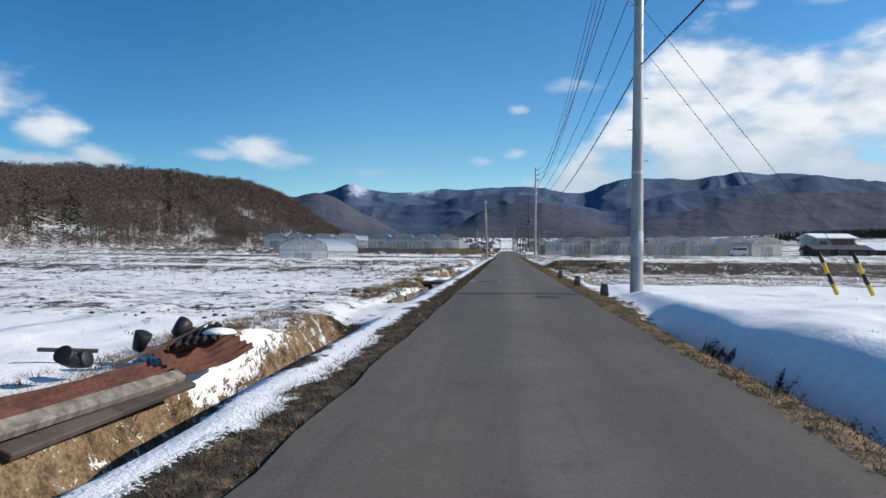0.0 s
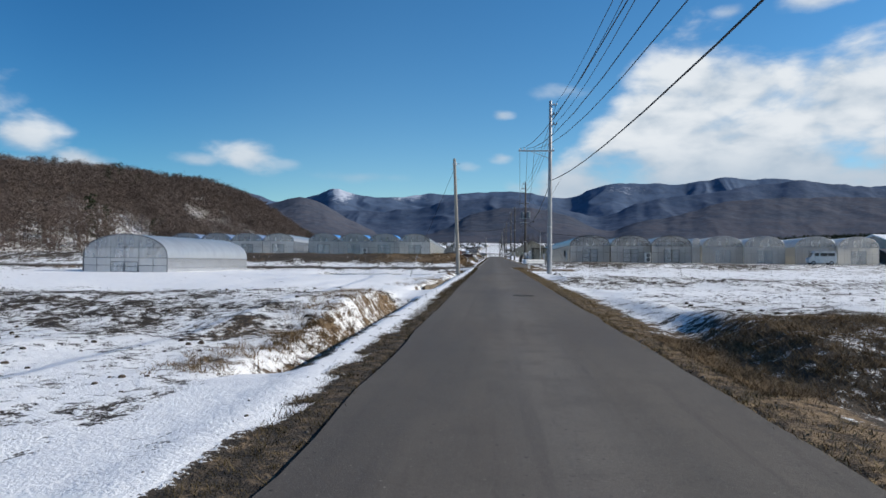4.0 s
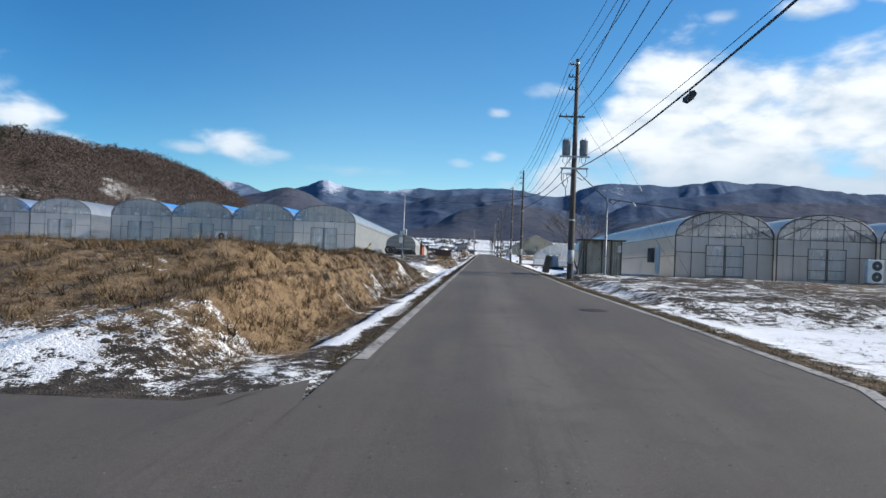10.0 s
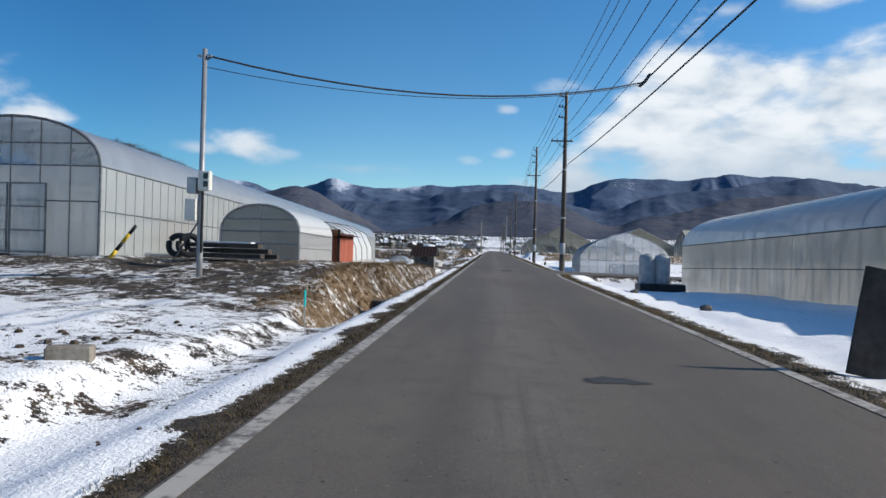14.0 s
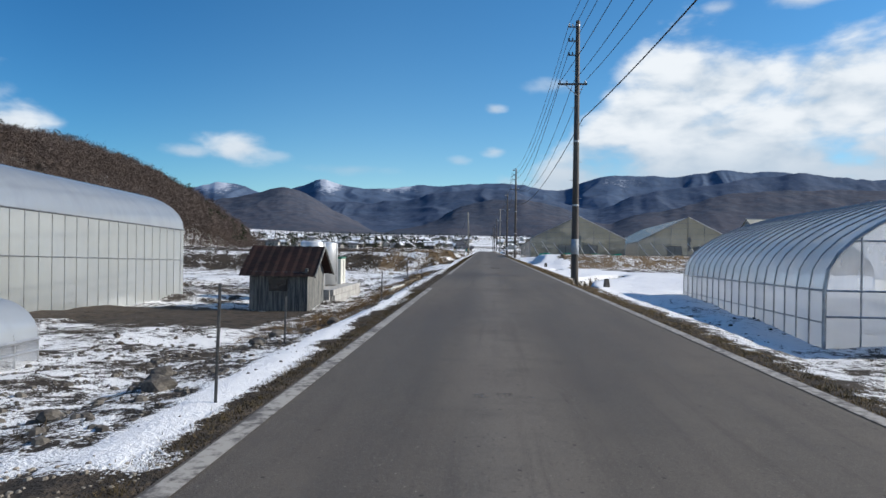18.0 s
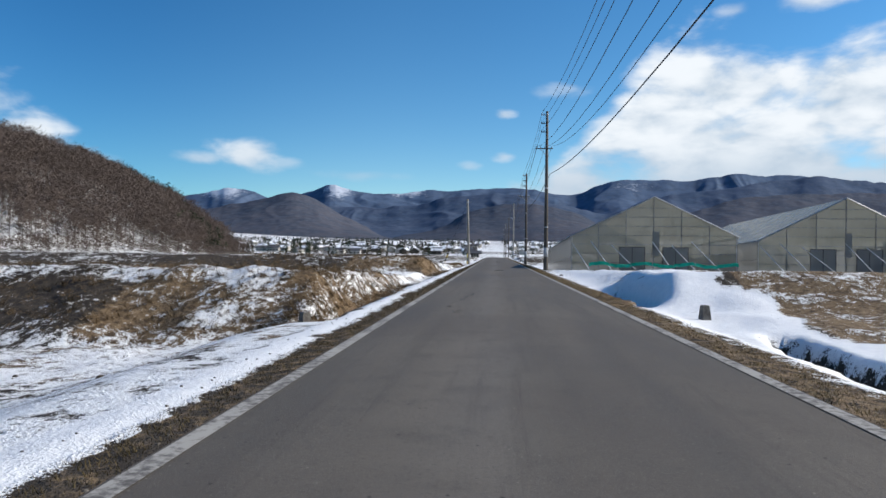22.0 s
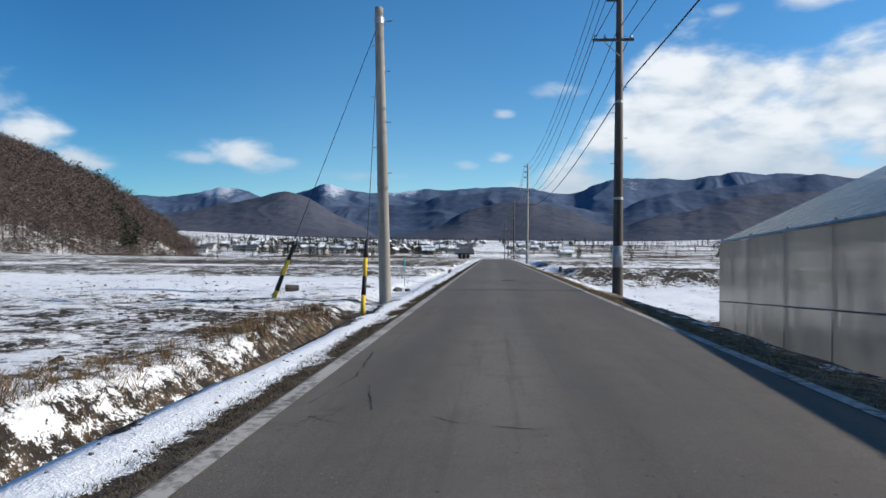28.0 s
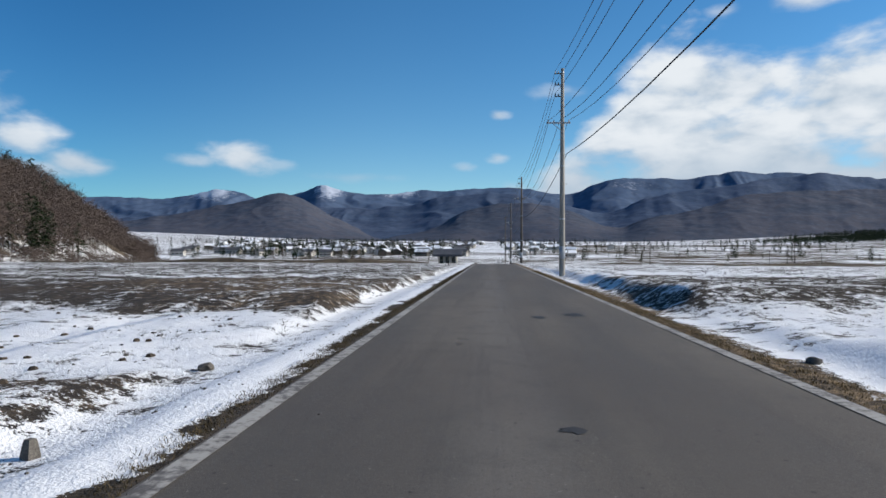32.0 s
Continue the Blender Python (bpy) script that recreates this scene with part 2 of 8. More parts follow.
M["concrete_pole"] = plain("pole_concrete", (0.25, 0.235, 0.21), (0.34, 0.32, 0.285), 1.6, 0.85, 0, 0.12, (1, 1, 0.25))
M["brown_pole"] = plain("brown_pole_paint", (0.055, 0.047, 0.04), (0.10, 0.085, 0.072), 1.6, 0.6, 0, 0.08, (1, 1, 0.25))
M["grey_steel_pole"] = plain("grey_steel_pole", (0.25, 0.26, 0.27), (0.35, 0.36, 0.37), 2, 0.45, 0.3, 0.05, (1, 1, 0.2))
M["old_concrete"] = plain("old_concrete", (0.17, 0.145, 0.115), (0.31, 0.285, 0.24), 2.5, 0.92, 0, 0.4)
M["black_rubber"] = plain("black_rubber", (0.012, 0.012, 0.012), (0.03, 0.03, 0.03), 4, 0.75, 0, 0.15)
M["wire"] = plain("black_wire", (0.015, 0.015, 0.016), (0.03, 0.03, 0.032), 4, 0.6, 0, 0.0)
M["porcelain"] = plain("porcelain", (0.55, 0.56, 0.55), (0.7, 0.7, 0.68), 4, 0.25, 0, 0.0, None, 0.5)
M["wrap"] = plain("grey_wrap_sheet", (0.27, 0.29, 0.31), (0.40, 0.42, 0.44), 5, 0.6, 0, 0.1)
M["white_paint"] = plain("white_paint", (0.62, 0.62, 0.60), (0.78, 0.78, 0.76), 3, 0.55, 0, 0.05)
M["yellow_paint"] = plain("yellow_plastic", (0.62, 0.40, 0.02), (0.72, 0.50, 0.04), 3, 0.5, 0, 0.03)
M["black_plastic"] = plain("black_plastic", (0.012, 0.012, 0.014), (0.025, 0.025, 0.025), 3, 0.5, 0, 0.03)
M["rust"] = plain("rusty_iron", (0.05, 0.020, 0.014), (0.125, 0.052, 0.036), 2.2, 0.85, 0.1, 0.35)
M["red_sheet"] = plain("faded_red_sheet", (0.30, 0.075, 0.045), (0.40, 0.13, 0.08), 1.6, 0.7, 0, 0.1, (1, 1, 0.3))
M["orange_sheet"] = plain("rust_orange_sheet", (0.42, 0.13, 0.05), (0.5, 0.26, 0.14), 2, 0.75, 0, 0.1)
M["blue_sheet"] = plain("blue_sheet", (0.03, 0.20, 0.55), (0.05, 0.27, 0.65), 2, 0.5, 0, 0.05)
M["green_net"] = plain("green_net", (0.0, 0.30, 0.19), (0.01, 0.42, 0.28), 3, 0.7, 0, 0.1)
M["wood_grey"] = plain("weathered_wood", (0.10, 0.09, 0.078), (0.26, 0.235, 0.20), 3.5, 0.9, 0, 0.35, (2.5, 2.5, 0.22))
M["shed_board"] = plain("peeling_shed_boards", (0.045, 0.05, 0.054), (0.25, 0.25, 0.235), 7, 0.9, 0, 0.4, (3.0, 3.0, 0.16))
M["wood_pale"] = plain("pale_board", (0.42, 0.36, 0.27), (0.55, 0.49, 0.39), 3, 0.8, 0, 0.15, (2, 2, 0.3))
M["tin_brown"] = plain("brown_tin_wall", (0.24, 0.22, 0.175), (0.42, 0.385, 0.31), 2.5, 0.8, 0, 0.2, (1, 1, 0.3))
M["rust_dark"] = plain("dark_rusty_roof", (0.012, 0.008, 0.008), (0.045, 0.02, 0.016), 1.6, 0.8, 0.1, 0.3, (0.4, 1, 1))
M["tank_steel"] = plain("tank_steel", (0.62, 0.63, 0.63), (0.72, 0.73, 0.73), 1.2, 0.38, 0.45, 0.03, (1, 1, 0.15))
M["cream"] = plain("cream_panel", (0.55, 0.55, 0.50), (0.66, 0.66, 0.61), 2, 0.6, 0, 0.03)
M["green_lid"] = plain("green_lid", (0.03, 0.14, 0.09), (0.05, 0.2, 0.13), 2, 0.5, 0, 0.03)
M["grey_block"] = plain("concrete_block_wall", (0.30, 0.295, 0.28), (0.42, 0.41, 0.39), 2.5, 0.9, 0, 0.2)
M["blue_grey"] = plain("blue_grey_plastic", (0.12, 0.15, 0.18), (0.2, 0.24, 0.28), 2, 0.45, 0, 0.05)
M["valve_blue"] = plain("pale_blue_paint", (0.45, 0.55, 0.65), (0.55, 0.63, 0.70), 3, 0.5, 0, 0.05)
M["dark_glass"] = plain("dark_glass", (0.012, 0.014, 0.016), (0.02, 0.022, 0.025), 3, 0.1, 0, 0.0, None, 0.6)
M["bark"] = plain("bark", (0.055, 0.045, 0.038), (0.14, 0.12, 0.10), 6, 0.9, 0, 0.4, (1, 1, 0.25))
M["plank_red"] = plain("red_brown_boards", (0.13, 0.055, 0.045), (0.2, 0.09, 0.07), 3, 0.8)
M["roof_dark"] = plain("dark_tile_roof", (0.05, 0.052, 0.058), (0.10, 0.10, 0.11), 1, 0.7)
M["house_wall"] = plain("house_wall", (0.33, 0.31, 0.28), (0.5, 0.48, 0.44), 0.3, 0.85)
M["dark_timber"] = plain("dark_timber", (0.04, 0.035, 0.03), (0.09, 0.075, 0.065), 1, 0.85)
M["snow_cap"] = plain("snow", (0.80, 0.82, 0.85), (0.88, 0.89, 0.90), 3, 0.75, 0, 0.2)
M["stone"] = plain("field_stone", (0.06, 0.053, 0.046), (0.16, 0.145, 0.125), 5, 0.9, 0, 0.4)


# ---- building helpers ----
def vnoise(x, y, seed=0):
    """Smooth value noise in -1..1 on arrays."""
    x, y = np.asarray(x, float), np.asarray(y, float)
    xi, yi = np.floor(x).astype(np.int64), np.floor(y).astype(np.int64)
    fx, fy = x - xi, y - yi
    fx, fy = fx * fx * (3 - 2 * fx), fy * fy * (3 - 2 * fy)

    def h(a, b):
        n = (a * 374761393 + b * 668265263 + seed * 974711) & 0x7FFFFFFF
        n = ((n ^ (n >> 13)) * 1274126177) & 0x7FFFFFFF
        return ((n ^ (n >> 16)) & 0xFFFF) / 32767.5 - 1
    a, b, c, d = h(xi, yi), h(xi + 1, yi), h(xi, yi + 1), h(xi + 1, yi + 1)
    return (a * (1 - fx) + b * fx) * (1 - fy) + (c * (1 - fx) + d * fx) * fy


def fbm(x, y, octaves=4, seed=0, gain=0.5):
    total, amp = 0.0, 1.0
    for k in range(octaves):
        total = total + amp * vnoise(np.asarray(x) * 2**k, np.asarray(y) * 2**k, seed + k * 17)
        amp *= gain
    return total


def smooth(v, a, b):
    t = np.clip((np.asarray(v, float) - a) / (b - a), 0, 1)
    return t * t * (3 - 2 * t)


class Geo:
    """Collects corners and faces for one mesh."""

    def __init__(self):
        self.v, self.f = [], []

    def add(self, verts, faces):
        o = len(self.v)
        self.v += [tuple(p) for p in verts]
        self.f += [tuple(i + o for i in q) for q in faces]
        return self

    def box(self, c, s, rot=None, bevel=0.0):
        """A box with chamfered upright and top edges."""
        hx, hy, hz = s[0] / 2, s[1] / 2, s[2] / 2
        b = min(bevel, hx * 0.45, hy * 0.45, hz * 0.45)
        if b <= 0:
            ring = [(-hx, -hy), (hx, -hy), (hx, hy), (-hx, hy)]
            levels = [(-hz, 0), (hz, 0)]
        else:
            ring = [(-hx + b, -hy), (hx - b, -hy), (hx, -hy + b), (hx, hy - b), (hx - b, hy), (-hx + b, hy), (-hx, hy - b), (-hx, -hy + b)]
            levels = [(-hz, b), (-hz + b, 0), (hz - b, 0), (hz, b)]
        n, pts = len(ring), []
        for z, inset in levels:
            for x, y in ring:
                pts.append(Vector((x - math.copysign(min(inset, abs(x)), x), y - math.copysign(min(inset, abs(y)), y), z)))
        if rot is not None:
            pts = [rot @ p for p in pts]
        pts = [p + Vector(c) for p in pts]
        faces = [tuple(range(n - 1, -1, -1)), tuple(range((len(levels) - 1) * n, len(levels) * n))]
        for k in range(len(levels) - 1):
            faces += [(k * n + i, k * n + (i + 1) % n, (k + 1) * n + (i + 1) % n, (k + 1) * n + i) for i in range(n)]
        return self.add(pts, faces)

    def tube(self, pts, r, n=6, caps=True):
        """A round bar along points; r is one radius or one for each point."""
        pts = [Vector(p) for p in pts]
        rs = r if isinstance(r, (list, tuple)) else [r] * len(pts)
        verts, up = [], Vector((0, 0, 1))
        for i, p in enumerate(pts):
            d = (pts[min(i + 1, len(pts) - 1)] - pts[max(i - 1, 0)]).normalized()
            ref = up if abs(d.z) < 0.9 else Vector((1, 0, 0))
            a = d.cross(ref).normalized()
            b = a.cross(d)
            for k in range(n):
                t = 2 * math.pi * k / n
                verts.append(p + (a * math.cos(t) + b * math.sin(t)) * rs[i])
        faces = []
        for i in range(len(pts) - 1):
            faces += [(i * n + k, i * n + (k + 1) % n, (i + 1) * n + (k + 1) % n, (i + 1) * n + k) for k in range(n)]
        if caps:
            faces += [tuple(range(n - 1, -1, -1)), tuple(range((len(pts) - 1) * n, len(pts) * n))]
        return self.add(verts, faces)

    def sheet(self, rows):
        """A surface through rows of points."""
        m = len(rows[0])
        faces = [(i * m + k, i * m + k + 1, (i + 1) * m + k + 1, (i + 1) * m + k) for i in range(len(rows) - 1) for k in range(m - 1)]
        return self.add([p for r in rows for p in r], faces)

    def slab(self, outline, z0, z1):
        """An upright prism over an outline of (x, y)."""
        n = len(outline)
        faces = [tuple(range(n - 1, -1, -1)), tuple(range(n, 2 * n))] + [(i, (i + 1) % n, n + (i + 1) % n, n + i) for i in range(n)]
        return self.add([(x, y, z0) for x, y in outline] + [(x, y, z1) for x, y in outline], faces)

    def mesh(self, name, mat, shade=False):
        me = bpy.data.meshes.new(name)
        me.from_pydata(self.v, [], self.f)
        me.materials.append(mat)
        if shade:
            me.shade_smooth()
        me.update()
        return me


def part(name, geo, mat, parent=None, label="", shade=False, at=None):
    """Links the geometry as one mesh object under a thing or a part."""
    ob = new(name, geo if isinstance(geo, bpy.types.Mesh) else geo.mesh(name, mat, shade))
    if parent is not None:
        ob.parent = parent
    if at is not None:
        ob.matrix_basis = at
    if label:
        ob["label"] = label
    return ob


def thing(name, label, category, at=(0, 0, 0), rz=0.0, group="", kind=""):
    e = new(name)
    e.matrix_basis = pose(*at, 0, 0, rz)
    e.empty_display_size = 0.2
    return tagged(e, label, category, group, kind)


def grid_mesh(name, xs, ys, height, mat, attrs=None):
    """A sheet over a grid, heights and named values from arrays."""
    X, Y = np.meshgrid(xs, ys)
    Z = height(X, Y)
    m, n = len(xs), len(ys)
    me = bpy.data.meshes.new(name)
    co = np.stack([X, Y, Z], -1).reshape(-1, 3).astype(np.float32)
    idx = np.arange(m * n).reshape(n, m)
    quads = np.stack([idx[:-1, :-1], idx[:-1, 1:], idx[1:, 1:], idx[1:, :-1]], -1).reshape(-1, 4)
    fill_mesh(me, co, quads)
    me.materials.append(mat)
    for key, fn in (attrs or {}).items():
        a = me.attributes.new(key, "FLOAT", "POINT")
        a.data.foreach_set("value", fn(X, Y, Z).reshape(-1).astype(np.float32))
    me.shade_smooth()
    return me


def fill_mesh(me, co, faces):
    k = faces.shape[1]
    me.vertices.add(len(co))
    me.vertices.foreach_set("co", np.ascontiguousarray(co, np.float32).reshape(-1))
    me.loops.add(faces.size)
    me.loops.foreach_set("vertex_index", np.ascontiguousarray(faces, np.int32).reshape(-1))
    me.polygons.add(len(faces))
    me.polygons.foreach_set("loop_start", np.arange(0, faces.size, k, dtype=np.int32))
    me.update(calc_edges=True)


# ---- the lie of the land ----
def left_edge(y):
    return np.interp(y, (30, 60, 88, 92, 96, 101, 104), (-1.50, -1.54, -1.53, -1.55, -1.68, -1.72, -1.72))


def right_edge(y):
    return np.interp(y, (6, 24, 88, 91, 95.5, 97.5, 99.2, 101, 108, 117, 160, 163, 164.6, 169.3, 170.6, 172), (1.70, 1.60, 1.52, 1.26, 1.28, 1.80, 2.75, 3.32, 3.2, 2.9, 2.86, 3.05, 3.6, 3.5, 3.0, 2.86))


def road_level(y):
    """Level until the brow, then falling away."""
    d = np.clip(np.asarray(y, float) - 372, 0, 200)
    return np.where(d < 60, -0.0005 * d**2, -1.8 - 0.06 * (d - 60) * 0.55)


def far_level(y):
    return np.interp(y, (372, 420, 480, 620, 760, 950, 1300, 1900, 2600), (0, -0.9, -3.4, -7.0, -4.0, 1.5, 12.0, 27.0, 44.0))


LEFT_Y = (-20, 14, 21, 28.4, 31.2, 36, 49.5, 52, 57.5, 62, 82, 94.5, 100.5, 105, 118, 122.5, 126.5, 143, 147.4, 156, 174, 187, 218, 221, 231, 237, 241.2, 244.0, 262, 280, 297, 299.5, 309, 311, 316.5, 318.5, 345, 372)
LEFT_Z = (0.05, 0.02, -0.1, -0.12, 0.18, 0.0, -0.22, 0.2, 0.0, 0.0, -0.30, -0.4, -0.05, 1.02, 0.9, 0.75, 0.15, 0.1, 0.66, 0.42, -0.25, -0.62, -0.75, 0.66, 0.34, 0.06, 0.02, 0.86, 0.05, -0.06, -0.06, 0.10, 0.06, -0.02, 0.0, 0.24, 0.08, 0)
RIGHT_Y = (-20, 11, 15, 22, 25, 43.5, 46, 66.5, 69, 80, 111, 114, 133, 137, 156, 163, 171, 180, 187, 193, 196.5, 200, 218, 221.0, 223.6, 256, 284, 297, 299.5, 316.5, 319, 345, 372)
RIGHT_Z = (0.46, 0.24, 0.06, 0.04, -0.30, -0.42, 0.32, -0.28, 0.12, -0.12, -0.32, 0.14, 0.10, 0.03, -0.30, -0.70, -0.35, -0.60, -0.45, -0.34, -0.20, -0.06, -0.30, -0.15, 0.70, -0.12, -1.05, -0.45, 0.38, 0.0, 0.42, 0.15, 0.0)
LEFT_SNOW_Y = (-20, 8.5, 12, 28, 30.5, 34, 42, 47, 50, 55, 57, 60, 80, 92, 99.5, 101.1, 102.2, 122, 126, 133, 140, 143.5, 150, 164, 168, 176, 190, 200, 212, 217, 219.5, 224, 228, 231, 240.5, 242, 249, 256, 262, 276, 284, 294, 296.5, 301, 306, 309.5, 311, 315.5, 317.5, 329, 331, 336, 345, 372, 420)
LEFT_SNOW = (0.9, 0.98, 0.7, 0.78, 0.32, 0.74, 0.9, 0.8, 0.42, 0.5, 0.82, 0.97, 1, 0.9, 0.8, 0.7, 0.08, 0.05, 0.62, 0.85, 0.8, 0.2, 0.35, 0.48, 0.45, 0.55, 0.55, 0.5, 0.72, 0.62, 0.36, 0.90, 0.93, 0.72, 0.70, 0.1, 0.28, 0.6, 0.7, 0.48, 0.85, 0.9, 0.42, 0.4, 0.3, 0.4, 0.86, 0.82, 0.15, 0.15, 0.55, 0.35, 0.36, 0.42, 0.5)
RIGHT_SNOW_Y = (-20, 22, 24, 42, 44, 47, 51, 60, 66, 69, 72, 90, 98, 104, 110, 112, 126, 133, 138, 150, 168, 176, 182, 193, 197, 200, 215, 219, 224, 230, 248, 255, 258, 284, 287, 296, 298.5, 304, 308, 316, 318.5, 329, 332, 345, 420)
RIGHT_SNOW = (0.95, 1.0, 0.7, 0.66, 0.12, 0.15, 0.65, 0.85, 0.66, 0.45, 0.86, 0.86, 0.75, 0.7, 0.85, 0.42, 0.2, 0.34, 0.95, 0.97, 0.9, 0.5, 0.85, 0.93, 0.93, 0.97, 0.97, 0.97, 0.95, 0.9, 0.9, 0.5, 0.2, 0.3, 0.9, 0.9, 0.22, 0.35, 0.92, 0.88, 0.36, 0.42, 0.85, 0.6, 0.6)


def ditch_depth(y):
    """How deep the left ditch lies open along the road."""
    return 0.62 * np.interp(y, (-20, 10.7, 11.05, 14.4, 14.9, 20.0, 23.0, 27.0, 40.0, 40.5, 44.8, 45.3, 56, 56.6, 61.0, 61.5, 92.2, 92.55, 101.5, 103, 121, 122, 130.5, 132, 141, 142, 156, 158, 166.8, 167.6, 177, 179, 205, 207, 217, 218.5, 224, 226, 262, 263, 276, 279, 302, 303.5, 320),
                            (1, 1, 0.03, 0.03, 0.7, 0.7, 1, 1, 0.9, 0.04, 0.04, 0.7, 0.7, 0.04, 0.04, 0.9, 0.9, 0, 0, 0.25, 0.25, 0.22, 0.22, 0.13, 0.13, 0.7, 0.5, 0.6, 0.6, 0.04, 0.04, 0.5, 0.4, 0.03, 0.03, 0.5, 0.5, 0.14, 0.14, 0.55, 0.55, 0.12, 0.12, 0.12, 0.05))


def verge_width(y):
    return np.interp(y, (0, 60, 85, 100, 135, 180, 200, 230, 250, 262, 275, 300), (0.44, 0.42, 0.27, 0.24, 0.27, 0.28, 0.36, 0.50, 0.48, 0.36, 0.28, 0.26))


def snow_strip(y):
    return np.interp(y, (0, 40, 75, 100, 105, 123, 130, 200, 230, 280), (0.42, 0.45, 0.5, 0.45, 0.33, 0.33, 0.43, 0.4, 0.5, 0.45))


def hill_height(x, y):
    """The wooded ridge on the left."""
    crest_x = np.interp(y, (-200, 250, 420, 560, 720), (-215, -190, -178, -190, -215))
    crest_z = np.interp(y, (-300, 0, 150, 230, 320, 460, 545, 605, 650, 690), (13, 16, 18, 20.5, 27, 36, 31, 13, 2, 0))
    foot = np.interp(y, (-200, 200, 420, 540, 650), (-105, -98, -95, -120, -180))
    up = smooth(x, foot, crest_x) ** 0.8
    back = smooth(x, crest_x - 260, crest_x)
    return crest_z * np.where(x > crest_x, up, 0.35 + 0.65 * back) * (1 + 0.10 * fbm(x / 45, y / 45, 3, 5))


def pond(x, y):
    return smooth(x, -14.0, -12.8) * (1 - smooth(x, -5.2 + 0.09 * (y - 88), -4.4 + 0.09 * (y - 88))) * smooth(y, 83.5, 85.2) * (1 - smooth(y, 92.2, 93.6))


TRENCHES = (((3.35, 190.5), (3.95, 195.5), (4.5, 198.2), (6.6, 200.4)), ((4.4, 211.5), (4.75, 214.1), (5.4, 217.8)))


def trench(x, y):
    """Narrow dug channels beside the road, 1 at their bottom."""
    best = np.full(np.broadcast(x, y).shape, 9.0)
    for line in TRENCHES:
        for (ax, ay), (bx, by) in zip(line[:-1], line[1:]):
            dx, dy = bx - ax, by - ay
            t = np.clip(((x - ax) * dx + (y - ay) * dy) / (dx * dx + dy * dy), 0, 1)
            best = np.minimum(best, np.hypot(x - ax - t * dx, y - ay - t * dy))
    return 1 - smooth(best, 0.16, 0.46)


def ground_height(x, y):
    x, y = np.asarray(x, float), np.asarray(y, float)
    xl, xr = left_edge(y), right_edge(y)
    wav = y + 0.9 * vnoise(x / 6, y / 30, 3) + 0.35 * vnoise(x / 1.7, y / 9, 4)
    tl, tr = np.interp(wav, LEFT_Y, LEFT_Z), np.interp(wav, RIGHT_Y, RIGHT_Z)
    fade = smooth(np.abs(x), 45, 95)
    tl, tr = tl * (1 - fade) + 0.2 * fade, tr * (1 - fade) + 0.3 * fade
    rough = 0.055 * fbm(x / 1.0, y / 1.0, 3, 8) + 0.05 * fbm(x / 4, y / 4, 2, 9)
    # left
    d = xl - x
    w1 = verge_width(y)
    d1 = w1 + snow_strip(y) + 0.06 * vnoise(y / 1.3, 0 * y, 6)
    dep = ditch_depth(y)
    lined = smooth(y, 13.9, 14.5) * (1 - smooth(y, 21.3, 22)) + smooth(y, 61, 61.8) * (1 - smooth(y, 77, 78))
    wide = (0.80 + 0.12 * vnoise(y / 2.1, 0 * y, 7)) * (1 - 0.45 * lined)
    strip = -0.02 - 0.05 * d + 0.035 * smooth(d, w1 - 0.05, w1 + 0.15) * (1 - 0.3 * smooth(d, d1 - 0.1, d1))
    run = 0.45 + 0.75 * np.abs(tl) + 1.7 * smooth(y, 198, 205) * (1 - smooth(y, 216, 218))
    run = run * (1 - 0.5 * lined)
    field = tl + rough + 0.16 * fbm(x / 1.9, y / 1.9, 2, 11) * smooth(y, 186, 190) * (1 - smooth(y, 206, 214))
    mound = smooth(y, 100.5, 102) * (1 - smooth(y, 122, 126)) + smooth(y, 218, 219.5) * (1 - smooth(y, 229, 232)) + smooth(y, 241, 242.5) * (1 - smooth(y, 249, 252))
    field = field + mound * (0.07 * fbm(x / 0.55, y / 0.55, 2, 13) + 0.07 * fbm(x / 1.4, y / 1.4, 2, 15)) * smooth(d, d1 + 0.6, d1 + 1.4)
    bank = smooth(d, d1 + wide * 0.72, d1 + wide * 0.72 + run)
    floor = strip - dep * smooth(d, d1, d1 + 0.16)
    left = np.where(d < d1 + 0.3, floor, floor + (field - floor) * bank)
    # right
    e = x - xr
    hollow = smooth(y, 221.6, 222.8) * (1 - smooth(y, 228.0, 230.0))
    v2 = np.interp(y, (10, 14), (0.32, 0.55)) + 0.1 * vnoise(y / 1.8, 0 * y, 12) + 0.35 * hollow
    gutter = 0.55 * smooth(y, -30, -10) * (1 - smooth(y, 11, 14)) + 0.75 * hollow
    verge = -0.02 - 0.06 * e + 0.02 * fbm(x / 0.3, y / 0.3, 2, 14)
    dip = verge - gutter * smooth(e, v2, v2 + 0.18) * (1 - smooth(e, v2 + 0.45, v2 + 0.9))
    right = dip + (tr + rough - dip) * smooth(e, v2 + 0.25, v2 + 0.25 + 0.7 + 0.9 * np.abs(tr) - 0.15 * hollow + 1.6 * smooth(y, 228.8, 230.5) * (1 - smooth(y, 245, 252)) + 0.2 * (1 - smooth(y, 9, 13)))
    z = np.where(d > 0, left, np.where(e > 0, right, -0.07))
    z = z - 0.45 * pond(x, y) - 0.6 * trench(x, y)
    # the lane on the left, the lane on the right
    lane = smooth(y, 94.6, 95.4) * (1 - smooth(y, 99.6, 100.4)) * (x < xl)
    z = z * (1 - lane) + lane * (-0.03 - 0.012 * np.clip(-x, 0, 12))
    lane2 = smooth(y, 163.8, 164.6) * (1 - smooth(y, 169.4, 170.2)) * (x > xr)
    z = z * (1 - lane2) + lane2 * (-0.05 - 0.02 * np.clip(x - 3, 0, 25))
